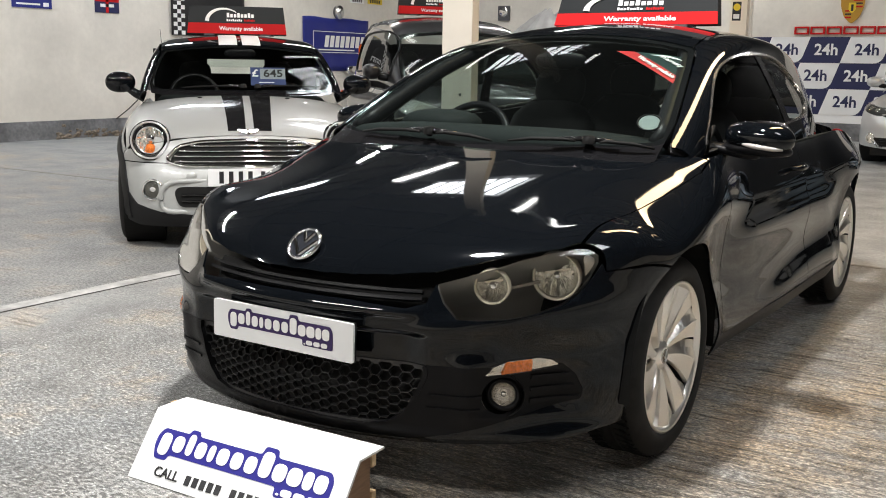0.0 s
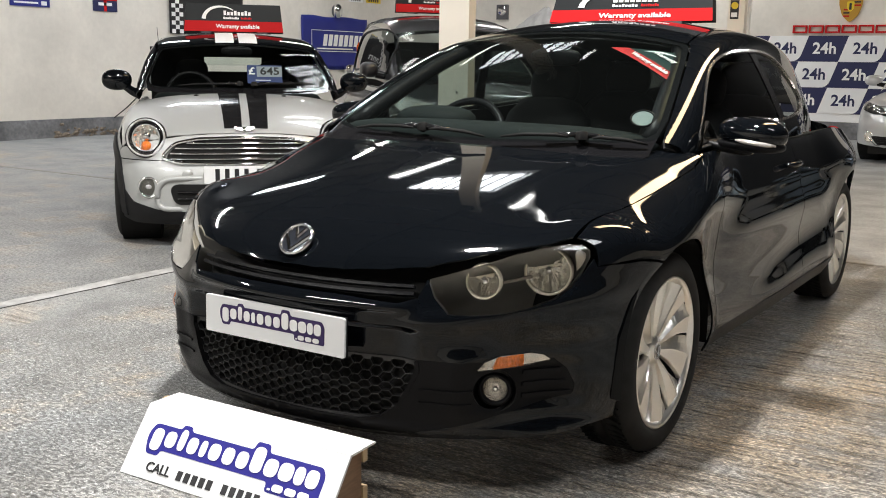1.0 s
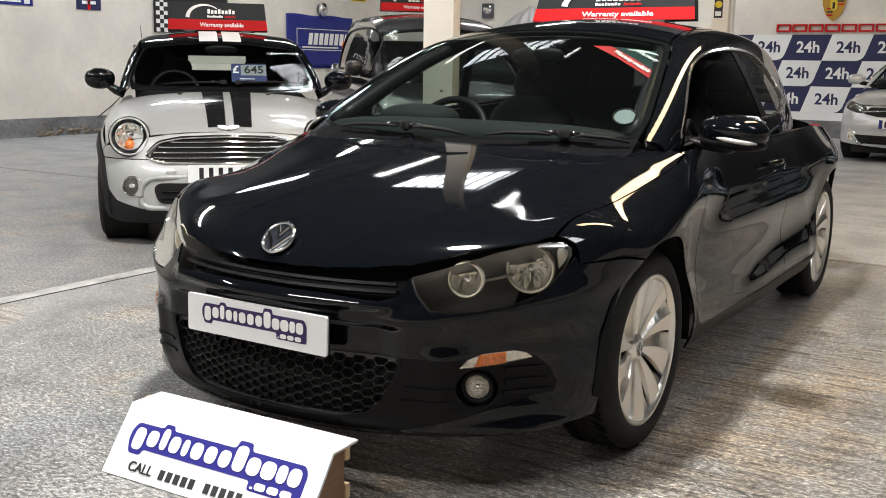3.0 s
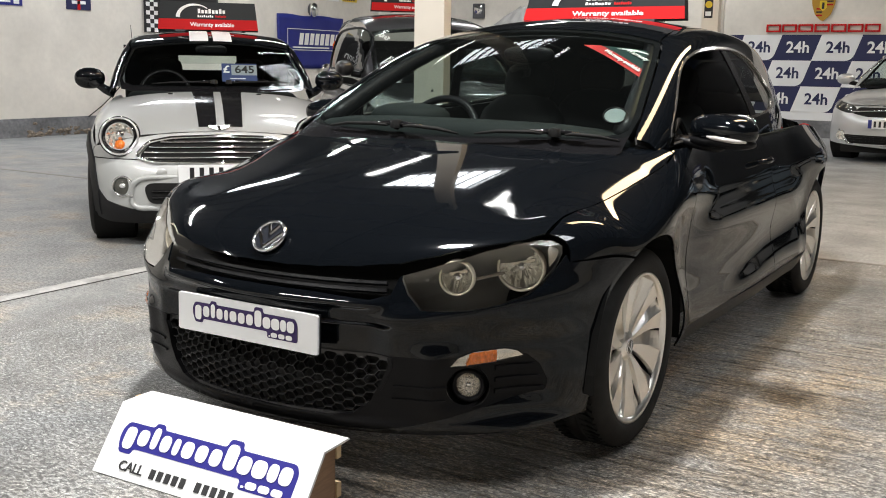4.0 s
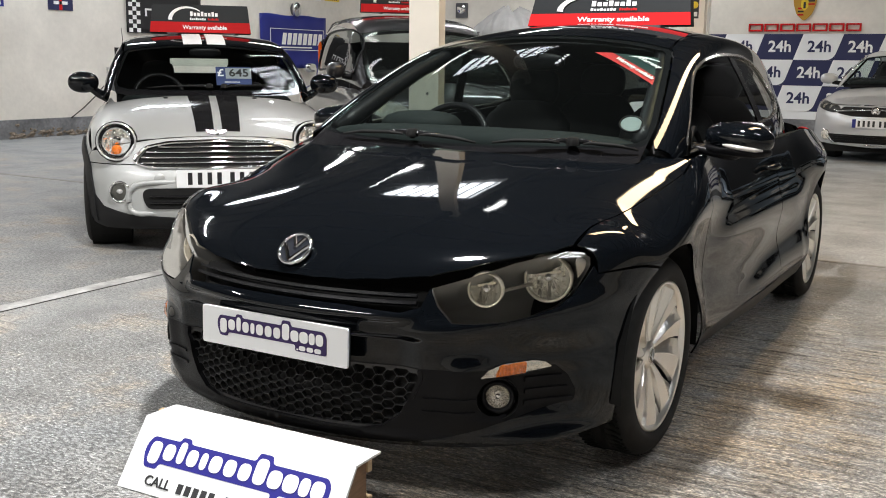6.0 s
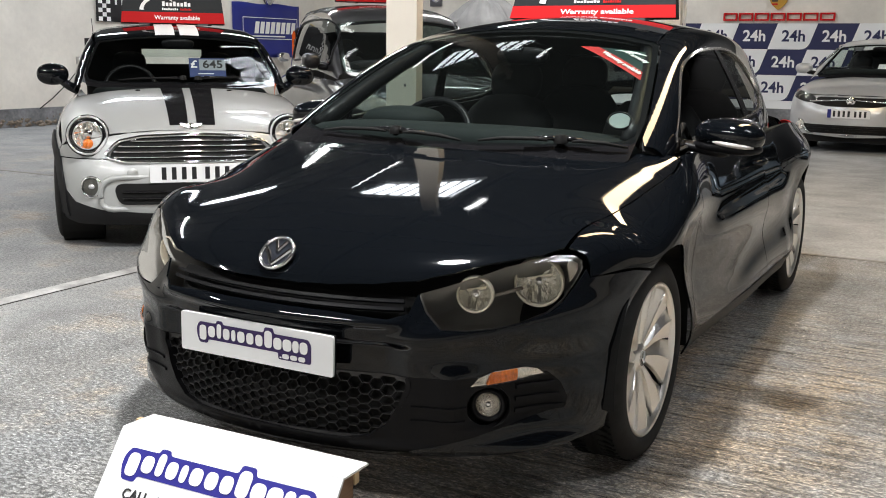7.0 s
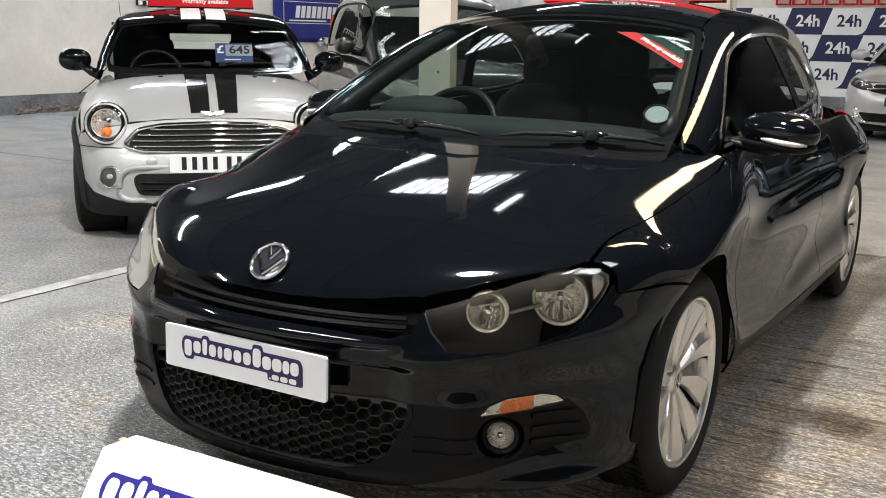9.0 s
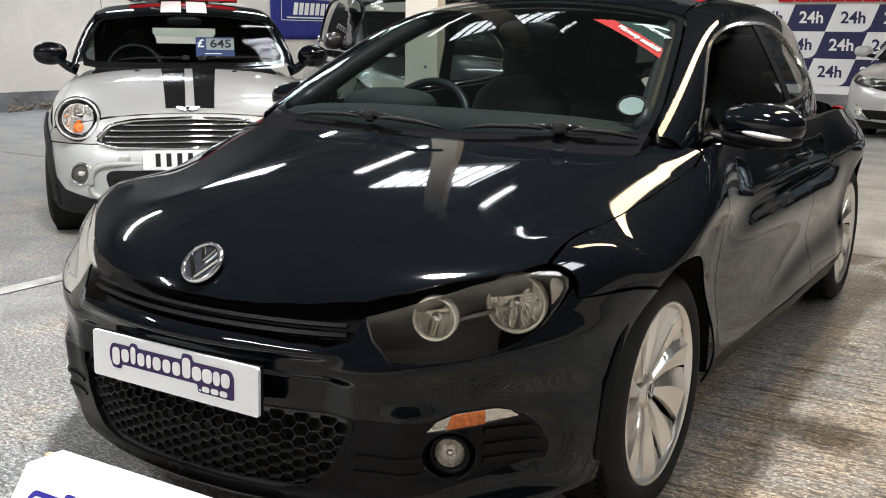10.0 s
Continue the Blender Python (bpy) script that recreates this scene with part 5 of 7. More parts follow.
# ---------------------------------------------------------------- the white two-seater
TWO_SEATER = dict(
    axles=(-1.233, 1.233), wheel_r=0.305, arch=0.34, flare=0.012, floor=0.15,
    plan=Curve((-2.0, 0.74), (-1.7, 0.785), (-1.233, 0.822), (-0.6, 0.822), (0, 0.82), (1.2, 0.825), (1.8, 0.75)),
    flank=Curve((0.1, -0.03), (0.3, 0.0), (0.5, 0.004), (0.7, 0.0), (0.8, -0.015), (0.9, -0.04), (1.0, -0.08)),
    nose=Curve((0.1, -1.76), (0.2, -1.84), (0.35, -1.862), (0.48, -1.85), (0.57, -1.81), (0.68, -1.775), (0.76, -1.72), (0.85, -1.58)),
    bow=0.13, bow4=0.40, k_corner=0.22, k_top=0.16,
    tail=Curve((0.1, 1.7), (0.4, 1.84), (0.7, 1.82), (1.0, 1.7)), rear_bow=0.2,
    bonnet=Curve((-1.95, 0.70), (-1.7, 0.805), (-1.5, 0.87), (-1.2, 0.94), (-1.0, 0.975), (-0.5, 1.0), (0, 1.0), (1, 1.0), (1.8, 0.94)),
    crown=Curve((0, 0), (0.3, 0.010), (0.5, 0.035), (0.65, 0.07), (0.75, 0.11), (0.85, 0.18)),
    cab_plan=Curve((-1.2, 0.68), (-0.8, 0.715), (-0.3, 0.735), (0.5, 0.72), (1.2, 0.62), (1.7, 0.52)),
    tumble=Curve((0.85, 0.03), (1.0, 0.0), (1.2, -0.07), (1.35, -0.15), (1.45, -0.22)),
    roof=Curve((-1.2, 0.90), (-1.0, 1.01), (-0.8, 1.135), (-0.6, 1.250), (-0.44, 1.325), (-0.2, 1.382), (0.1, 1.41), (0.5, 1.385), (1.0, 1.25), (1.5, 1.08), (1.8, 0.95)),
    roof_crown=0.13, k_roof=0.07,
)
PAINT_WHITE = material("pearl_white_paint", (0.43, 0.44, 0.435), rough=0.42, metal=0.32, coat=1.0, grain=0.03, grain_scale=300)
FOG_DARK = material("dark_fog_lens", (0.10, 0.10, 0.09), rough=0.15, metal=0.5, relief=0.003, relief_scale=60)
CLADDING = material("black_arch_cladding", (0.011, 0.011, 0.012), rough=0.55, spec=0.25)
CHROME_DULL = material("bright_trim", (0.75, 0.75, 0.76), rough=0.12, metal=1.0)
STRIPE_BLACK = material("black_stripe_film", (0.01, 0.01, 0.011), rough=0.12)


def round_lamp(car, f, sg, cx, cz, r, tilt):
    base = on_cabin(f, "front", [(cx, cz)], 0.0)[0]
    ahead = Vector((0.10, -1, tilt)).normalized()
    mm = Matrix.Translation((base[0], base[1] - 0.035, base[2])) @ ahead.to_track_quat("Z", "Y").to_matrix().to_4x4()
    if sg < 0:
        mm = Matrix.Diagonal((-1, 1, 1, 1)) @ mm @ Matrix.Diagonal((-1, 1, 1, 1))   # the other side
    lamp = part("headlamp", spin([(r * 0.90, 0.0), (r * 0.92, 0.020), (r * 0.97, 0.026), (r * 1.02, 0.014), (r * 1.04, -0.10)], 48), POLISHED, car, "round headlamp in a chrome ring", smooth=True, m=mm)
    part("outer_rim", spin([(r * 1.03, 0.004), (r * 1.035, 0.012), (r * 1.075, 0.006), (r * 1.08, -0.10)], 48), BLACK_GLOSS, lamp, smooth=True)
    part("lamp_surround", spin([(r * 0.72, 0.006), (r * 0.76, 0.012), (r * 0.92, 0.006), (r * 0.92, -0.02)], 40), BLACK_GLOSS, lamp, smooth=True)
    part("reflector_ring", spin([(r * 0.68, 0.004), (r * 0.70, 0.012), (r * 0.73, 0.010), (r * 0.73, 0.0)], 40), POLISHED, lamp, smooth=True)
    part("reflector", facet_bowl(r * 0.72, 0.05, 18, 8), REFLECTOR, lamp, smooth=False)
    part("projector", spin([(0, 0.0), (r * 0.2, -0.004), (r * 0.26, -0.02), (r * 0.28, -0.045)], 24, pose(0, r * 0.12, 0)), CHROME, lamp, smooth=True)
    part("amber_bulb", spin([(0, 0.012), (r * 0.2, 0.008), (r * 0.26, -0.006), (r * 0.26, -0.03)], 24, pose(0, -r * 0.42, 0)), AMBER, lamp, smooth=True)
    cover = part("lens", spin([(0, 0.036), (r * 0.4, 0.032), (r * 0.7, 0.024), (r * 0.88, 0.014)], 40), LENS, lamp, smooth=True)
    cover.visible_shadow = False
    return lamp


TWO_SEATER_TURN = 46.5
TWO_SEATER_AT = pose(-2.69 - 1.74 * math.sin(radians(TWO_SEATER_TURN)), 0.51 + 1.74 * math.cos(radians(TWO_SEATER_TURN)), 0, 0, 0, TWO_SEATER_TURN)


def two_seater_car():
    body, cabin = car_solid(TWO_SEATER)
    car = thing("compact_coupe", "small white coupe with black bonnet stripes, parked facing the aisle", "car", TWO_SEATER_AT)
    g = 0.045
    seam = 0.565
    front_edge = [(0, 0.735), (20, 0.733), (38, 0.720), (52, 0.69), (60, 0.66), (70, 0.635)]
    bonnet_front = relay(body, front_edge, "nose", "top")
    bon = [tuple(p) for p in bonnet_front] + [(0.79, -1.2), (0.785, -1.0), (0.775, -0.62), (0.70, -0.62), (0.69, -0.90), (0.60, -0.985), (0.35, -1.045), (0, -1.065)]
    bonnet = sheet("bonnet", body, "top", sym(bon), PAINT_WHITE, car, grid=g)[0]
    face = [(0, 0.732), (20, 0.730), (38, 0.717), (52, 0.687), (60, 0.657), (70, 0.632), (72, 0.60), (70, seam), (40, seam), (0, seam)]
    sheet("bonnet_face", body, "nose", sym(face), PAINT_WHITE, car, grid=g)
    bump_o = [(0, seam - 0.006), (40, seam - 0.006), (69, seam - 0.006), (71, 0.50), (66, 0.40), (58, 0.30), (46, 0.255), (25, 0.235), (0, 0.235)]
    bumper = sheet("front_bumper", body, "nose", sym(bump_o), PAINT_WHITE, car, grid=g)[0]
    low = [(0, 0.232), (25, 0.232), (46, 0.252), (58, 0.296), (66, 0.396), (71, 0.49), (74, 0.50), (74, 0.2), (60, 0.16), (0, 0.155)]
    sheet("lower_bumper", body, "nose", sym(low), CLADDING, car, grid=g, lift=0.004)
    arch_band = arc(-1.233, 0.305, 0.335, -15, 195, 24)
    outer = arc(-1.233, 0.305, 0.40, 195, -15, 24)
    sheet("arch_cladding", body, "side", arch_band + outer, CLADDING, car, grid=g, lift=0.012, thick=0.05, both=True)
    sheet("arch_cladding", body, "side", [(-y, z) for y, z in arch_band + outer], CLADDING, car, grid=g, lift=0.012, thick=0.05, both=True)
    fl = [("top", 0.792, -1.2), ("top", 0.79, -1.0), ("top", 0.775, -0.6), ("top", 0.765, 0.3), ("top", 0.75, 1.2), ("side", 1.6, 0.8), ("side", 1.6, 0.4)] + [("side", y, z) for y, z in arc(1.233, 0.305, 0.36, 0, 180, 12)] + [("side", 0.8, 0.22), ("side", -0.82, 0.22)] + [("side", y, z) for y, z in arc(-1.233, 0.305, 0.36, 0, 150, 12)] + [("nose", 73, 0.60), ("nose", 71, 0.632)]
    sheet("flank", body, "edge", side_line(body, fl), PAINT_WHITE, car, grid=0.07, both=True)
    # black stripes with a narrow gap of paint
    for sg in (-1, 1):
        sheet("bonnet_stripe", body, "top", [(0.012 + 0.026 * sg, -1.70), (0.012 + 0.138 * sg, -1.70), (0.012 + 0.168 * sg, -1.055), (0.012 + 0.024 * sg, -1.055)], STRIPE_BLACK, bonnet, grid=0.05, lift=0.003, thick=0.001)
    # screen, roof and side glass
    ws = [(0, -1.02), (0.3, -1.005), (0.55, -0.955), (0.63, -0.915), (0.645, -0.86), (0.605, -0.66), (0.565, -0.49), (0.54, -0.465), (0.3, -0.455), (0, -0.458)]
    sc = sheet("windscreen", cabin, "top", sym(ws), GLASS, car, grid=0.06)[0]
    sc.visible_shadow = False
    hole = [(0, -1.005), (0.3, -0.99), (0.55, -0.94), (0.61, -0.90), (0.625, -0.85), (0.586, -0.66), (0.546, -0.505), (0.525, -0.484), (0, -0.478)]
    base = [(x, y - 0.045 if y < -0.9 else y) for x, y in ws]
    sheet("screen_border", cabin, "top", sym(base), BLACK_GLOSS, car, holes=[sym(hole)], grid=0.05, lift=-0.004, thick=0.002)
    rf = [(0, -0.45), (0.3, -0.447), (0.55, -0.457), (0.575, -0.49), (0.57, 0.2), (0.52, 0.75), (0, 0.85)]
    roof = sheet("roof", cabin, "top", sym(rf), PAINT_BLACK, car, grid=0.06)[0]
    for lo, hi in ((-0.155, -0.018), (0.018, 0.155)):
        sheet("roof_stripe", cabin, "top", [(lo, -0.445), (hi, -0.445), (hi, 0.6), (lo, 0.6)], WHITE_INK, roof, grid=0.06, lift=0.003, thick=0.001)
    rw = sheet("rear_window", cabin, "top", sym([(0, 0.86), (0.5, 0.76), (0.46, 1.25), (0, 1.3)]), GLASS, car, grid=0.08)[0]
    rw.visible_shadow = False
    cab = side_line(cabin, [("top", x + 0.003, y) for x, y in ((0.66, -0.93), (0.648, -0.86), (0.608, -0.66), (0.578, -0.49), (0.573, 0.2), (0.523, 0.75), (0.47, 1.25))])
    cab = np.concatenate([cab, [(1.3, -0.17), (0.4, -0.16), (-0.6, -0.16), (-0.93, -0.16)]])
    win = flow([(-0.75, -0.26), (-0.5, -0.42), (-0.3, -0.455), (0.2, -0.46), (0.55, -0.38), (0.6, -0.27), (0.0, -0.24), (-0.6, -0.235)], 3)
    sheet("pillar_panel", cabin, "edge", cab, PAINT_BLACK, car, holes=[win], grid=0.06, both=True)
    sheet("side_window", cabin, "edge", win, GLASS_DARK, car, grid=0.08, both=True)
    bulk = part("rear_bulkhead", block(-0.68, 0.56, 0.3, 0.68, 0.60, 1.10), SEAT_CLOTH, car)
    for a in ((-0.68, 1.10, -0.24, 1.30), (0.24, 1.10, 0.68, 1.30), (-0.62, 1.22, 0.62, 1.34)):
        part("bulkhead_side", block(a[0], 0.56, a[1], a[2], 0.60, a[3]), SEAT_CLOTH, bulk)
    # lamps, grille, badge, plate
    for sg in (1, -1):
        round_lamp(car, body, sg, 0.612, 0.702, 0.119, 0.16)
        base = on_cabin(body, "front", [(0.60, 0.395)], 0.0)[0] * (sg, 1, 1)
        fog = part("fog_lamp", spin([(0.056, 0.0), (0.060, 0.012), (0.066, 0.009), (0.068, -0.02)], 36), CHROME_DULL, car, "round fog lamp", smooth=True, m=Matrix.Translation(base) @ Vector((0.25 * sg, -1, 0)).to_track_quat("Z", "Y").to_matrix().to_4x4())
        part("lens", spin([(0, 0.012), (0.03, 0.010), (0.054, 0.002)], 30), FOG_DARK, fog, smooth=True)
        part("bulb_shield", ellipsoid(0.020, 0.016, 0.010, pose(0, 0.004, 0.012), 16), POLISHED, fog, smooth=True)
        mir = part("door_mirror", ellipsoid(0.104, 0.068, 0.074, pose(0.852 * sg, -0.72, 1.045, 0, 0, -8 * sg), 28, 2.3), PAINT_BLACK, car, smooth=True)
        part("mirror_arm", tube([(0.69 * sg, -0.70, 0.94), (0.75 * sg, -0.71, 0.965), (0.81 * sg, -0.72, 1.01)], [0.04, 0.032, 0.026], 10), PAINT_BLACK, mir, smooth=True)
        part("washer_jet", ellipsoid(0.018, 0.012, 0.006, pose(0.30 * sg, -1.10, 0.952), 12), BLACK_SATIN, car, smooth=True)
    gr = [(-0.52, 0.575), (-0.44, 0.665), (-0.30, 0.692), (0, 0.702), (0.30, 0.692), (0.44, 0.665), (0.52, 0.575), (0.42, 0.545), (0, 0.538), (-0.42, 0.545)]
    gp = soften(gr, 0.04, 4)
    grille = sheet("grille", body, "front", gp * (0.96, 1), BLACK_MATT, car, grid=0.05, lift=0.006, thick=0.004)[0]
    pts = on_cabin(body, "front", gp, 0.012)
    part("grille_frame", tube([tuple(p) for p in pts], 0.012, 8, closed=True), CHROME, grille, smooth=True)
    for z, hw in ((0.570, 0.46), (0.603, 0.46), (0.636, 0.43), (0.667, 0.36)):
        pts = on_cabin(body, "front", [(-hw + 2 * hw * i / 12, z + 0.004 * (1 - abs(i / 6 - 1))) for i in range(13)], 0.014)
        part("grille_bar", tube([tuple(p) for p in pts], 0.0070, 8), CHROME, grille, smooth=True)
    inn = soften([(-0.44, 0.29), (0.44, 0.29), (0.47, 0.385), (0.44, 0.42), (-0.44, 0.42), (-0.47, 0.385)], 0.04)
    intake = sheet("lower_intake", body, "front", inn, BLACK_MATT, car, grid=0.05, lift=0.008, thick=0.004)[0]
    for z in (0.33, 0.37):
        pts = on_cabin(body, "front", [(-0.42 + 0.84 * i / 8, z) for i in range(9)], 0.016)
        part("intake_bar", tube([tuple(p) for p in pts], 0.007, 6), BLACK_GLOSS, intake, smooth=True)
    pts = on_cabin(body, "front", soften([(-0.55, 0.26), (0.55, 0.26), (0.55, 0.40), (0.48, 0.455), (-0.48, 0.455), (-0.55, 0.40)], 0.07), 0.004)
    part("intake_surround", tube([tuple(p) for p in pts], 0.018, 8, closed=True), PAINT_WHITE, bumper, smooth=True)
    part("tow_cover", spin([(0, 0.004), (0.032, 0.003), (0.034, 0.0)], 24), PAINT_WHITE, bumper, smooth=True, m=Matrix.Translation(on_cabin(body, "front", [(-0.36, 0.478)], 0.002)[0]) @ pose(0, 0, 0, 90))
    bp = on_cabin(body, "front", [(0, 0.748)], 0.01)[0]
    badge = part("badge", spin([(0, 0.012), (0.022, 0.010), (0.030, 0.0)], 24), CHROME, car, "winged chrome badge", smooth=True, m=Matrix.Translation(bp) @ pose(0, 0, 0, 62) @ Matrix.Scale(0.64, 4))
    for sg in (1, -1):
        part("badge_wing", prism([(0.02 * sg, 0.014), (0.105 * sg, 0.026), (0.088 * sg, 0.004), (0.055 * sg, -0.012), (0.02 * sg, -0.016)], 0.008, pose(0, 0, 0.020, -90)), SATIN_TRIM, badge)
    registration(car, Matrix.Translation(on_cabin(body, "front", [(0, 0.475)], 0.02)[0]))
    for sg in (1, -1):
        for y in (-1.233, 1.233):
            wheel("", 0.305, 0.20, 0.21, 10, ALLOY, pose(0.735 * sg, y, 0.305, 0, 0, 0 if sg > 0 else 180), car)
            part("wheel_arch_liner", spin([(0.345, 0.0), (0.345, 0.25), (0.05, 0.25)], 32, pose(0.80 * sg, y, 0.32, 0, -90 * sg)), BLACK_MATT, car)
    part("underbody", block(-0.68, -1.62, 0.19, 0.68, 1.65, 0.62), BLACK_MATT, car)
    part("dashboard", ellipsoid(0.60, 0.20, 0.08, pose(0, -0.72, 0.905), 24, 3.5), DASH, car, smooth=True)
    for x in (-0.34, 0.34):
        seat(car, x, 0.0, 0.42)
    ring = [(0.18 * math.cos(k * math.pi / 12), 0.18 * math.sin(k * math.pi / 12), 0) for k in range(24)]
    part("steering_wheel", tube(ring, 0.016, 8, closed=True), BLACK_SATIN, car, smooth=True, m=pose(-0.34, -0.45, 0.93, 68))
    mir = part("rear_view_mirror", ellipsoid(0.115, 0.02, 0.036, pose(0.0, -0.48, 1.262, 10), 20, 3), BLACK_SATIN, car, smooth=True)
    for a in ((-0.42, -0.985, 1.015, 0.0, -1.02, 1.02), (0.10, -1.02, 1.02, 0.56, -0.945, 1.03)):
        wiper(car, (a[3], a[4], a[5]) if a[0] < 0 else (a[0], a[1], a[2]), (a[0], a[1], a[2]) if a[0] < 0 else (a[3], a[4], a[5]), 0)
    part("roof_aerial", tube([(-0.60, 0.55, 1.20), (-0.62, 0.62, 1.46)], [0.004, 0.002], 6), BLACK_MATT, car)
    # price card behind the screen
    pc = part("price_card", block(-0.15, 0, -0.10, 0.15, 0.004, 0.10), PRICE_BLUE, car, "blue price card behind the windscreen", m=pose(0.20, -0.57, 1.095, -40) @ Matrix.Scale(0.86, 4))
    part("price_ground", block(-0.068, -0.002, -0.03, 0.15, -0.001, 0.085), PRICE_PALE, pc)
    letters("£", 0.11, WHITE_INK, pose(-0.112, -0.003, 0.03), pc, "price_sign", 0.002)
    letters("645", 0.115, INK, pose(0.045, -0.004, 0.028), pc, "price_figures", 0.002)
    part("price_bar", block(-0.08, -0.002, -0.072, 0.05, -0.001, -0.064), WHITE_INK, pc)
    return car


PRICE_PALE = material("pale_price_film", (0.30, 0.33, 0.36), rough=0.4)
PRICE_BLUE = material("blue_card", (0.03, 0.05, 0.16), rough=0.5)
two_seater_car()

# ---------------------------------------------------------------- the two cars behind
LAMP_CLEAR = material("clear_faceted_lamp", (0.75, 0.76, 0.74), rough=0.2, metal=0.5, relief=0.01, relief_scale=28)

def plain_hatch(name, label, c, paint, glass_mat, m, lamp_z, lamp_x0, lamp_x1, grille_z, chrome_bar=True, rims=ALLOY, side_mat=None, lamp_h=1.0):
    body, cabin = car_solid(c)
    car = thing(name, label, "car", m)
    g, b = 0.06, c["b"]
    wsb, wst, hw0, hw1 = b["base_y"], b["head_y"], b["base_x"], b["head_x"]
    bon_front = relay(body, [(0, b["bon_z"]), (25, b["bon_z"] - 0.004), (45, b["bon_z"] - 0.01), (62, b["bon_z"] - 0.02)], "nose", "top")
    bon = [tuple(p) for p in bon_front] + [(hw0 + 0.07, wsb - 0.15), (hw0 + 0.07, wsb + 0.06), (hw0, wsb - 0.015), (hw0 * 0.55, wsb - 0.09), (0, wsb - 0.12)]
    sheet("bonnet", body, "top", sym(bon), paint, car, grid=g)
    front = [(0, b["bon_z"] - 0.006), (25, b["bon_z"] - 0.010), (45, b["bon_z"] - 0.016), (62, b["bon_z"] - 0.026), (70, b["bon_z"] - 0.04), (72, 0.55), (66, 0.45), (62, 0.25), (0, 0.2)]
    bumper = sheet("front_bumper", body, "nose", sym(front), paint, car, grid=g)[0]
    yf, yr = c["axles"]
    fl = [("top", hw0 + 0.075, wsb - 0.15), ("top", hw0 + 0.075, wsb + 0.1), ("top", hw0 + 0.085, 0.5), ("top", hw0 + 0.07, 1.3), ("side", 1.75, 0.8), ("side", 1.75, 0.4)] + [("side", y, z) for y, z in arc(yr, c["wheel_r"], c["arch"], 0, 180, 12)] + [("side", 0.8, 0.24), ("side", -0.85, 0.24)] + [("side", y, z) for y, z in arc(yf, c["wheel_r"], c["arch"], 0, 140, 12)] + [("nose", 73, 0.55), ("nose", 71, b["bon_z"] - 0.04)]
    sheet("flank", body, "edge", side_line(body, fl), paint, car, grid=0.08, both=True)
    ws = [(0, wsb - 0.10), (hw0 * 0.55, wsb - 0.07), (hw0 * 0.93, wsb), (hw0, wsb + 0.05), ((hw0 + hw1) / 2, (wsb + wst) / 2), (hw1, wst - 0.03), (hw1 * 0.96, wst), (0, wst)]
    sc = sheet("windscreen", cabin, "top", sym(ws), glass_mat, car, grid=0.08)[0]
    sc.visible_shadow = False
    low_ws = [(x, y - 0.06 if y < wsb + 0.02 else y) for x, y in ws]
    hole = [(x * 0.94, wsb + 0.03 + (y - wsb) * 0.90) for x, y in ws]
    sheet("screen_border", cabin, "top", sym(low_ws), BLACK_GLOSS, car, holes=[sym(hole)], grid=0.06, lift=-0.005, thick=0.002)
    rf = [(0, wst + 0.006), (hw1 * 0.97, wst + 0.006), (hw1 + 0.005, wst - 0.02), (hw1 + 0.01, 0.5), (hw1 - 0.02, 1.3), (0, 1.4)]
    sheet("roof", cabin, "top", sym(rf), paint, car, grid=0.08)
    cab = side_line(cabin, [("top", x + 0.004, y) for x, y in ((hw0 + 0.01, wsb), (hw0 + 0.004, wsb + 0.05), ((hw0 + hw1) / 2 + 0.004, (wsb + wst) / 2), (hw1 + 0.004, wst - 0.03), (hw1 + 0.012, 0.5), (hw1 - 0.015, 1.3))])
    lowq = cab[0][1] + 0.05
    cab = np.concatenate([cab, [(1.4, lowq), (0.4, lowq), (-0.5, lowq), (wsb, lowq + 0.02)]])
    top_q = cab[4][1] + 0.07
    win = flow([(wsb + 0.28, lowq - 0.10), (wst - 0.1, top_q + 0.02), (wst + 0.25, top_q), (0.6, top_q), (1.0, top_q + 0.05), (1.05, lowq - 0.11), (0.3, lowq - 0.08), (wsb + 0.5, lowq - 0.07)], 3)
    sheet("pillar_panel", cabin, "edge", cab, paint, car, holes=[win], grid=0.07, both=True)
    for ob in sheet("side_window", cabin, "edge", win, side_mat or glass_mat, car, grid=0.1, both=True):
        ob.visible_shadow = False
    pts = on_cabin(cabin, "edge", win, 0.006)
    for sg in (1, -1):
        part("window_trim", tube([tuple(p * (sg, 1, 1)) for p in pts], 0.010, 6, closed=True), CHROME_DULL if chrome_bar else BLACK_SATIN, car, smooth=True)
        lm = flow([(x, lamp_z + lamp_h * z) for x, z in ((lamp_x0, -0.05), (lamp_x0 + 0.02, 0.015), (lamp_x1 - 0.06, 0.075), (lamp_x1, 0.07), (lamp_x1 - 0.02, -0.01), (lamp_x0 + 0.12, -0.065))])
        lamp = sheet("headlamp", body, "front", lm, BLACK_SATIN if chrome_bar else LAMP_CLEAR, car, grid=0.04, lift=0.004, mirror=sg < 0, label="swept-back clear headlamp")[0]
        for u in (0.30, 0.62):
            q = on_cabin(body, "front", [(lamp_x0 + (lamp_x1 - lamp_x0) * u, lamp_z + 0.03 * u)], -0.02)[0] * (sg, 1, 1)
            part("reflector", spin([(0, 0.0), (0.03, 0.008), (0.05, 0.034)], 20), REFLECTOR, lamp, smooth=True, m=Matrix.Translation(q) @ Vector((0.2 * sg, -1, 0.1)).to_track_quat("Z", "Y").to_matrix().to_4x4())
        lens = sheet("lens", body, "front", lm, LENS, lamp, grid=0.05, lift=0.02, thick=0.014, mirror=sg < 0)[0]
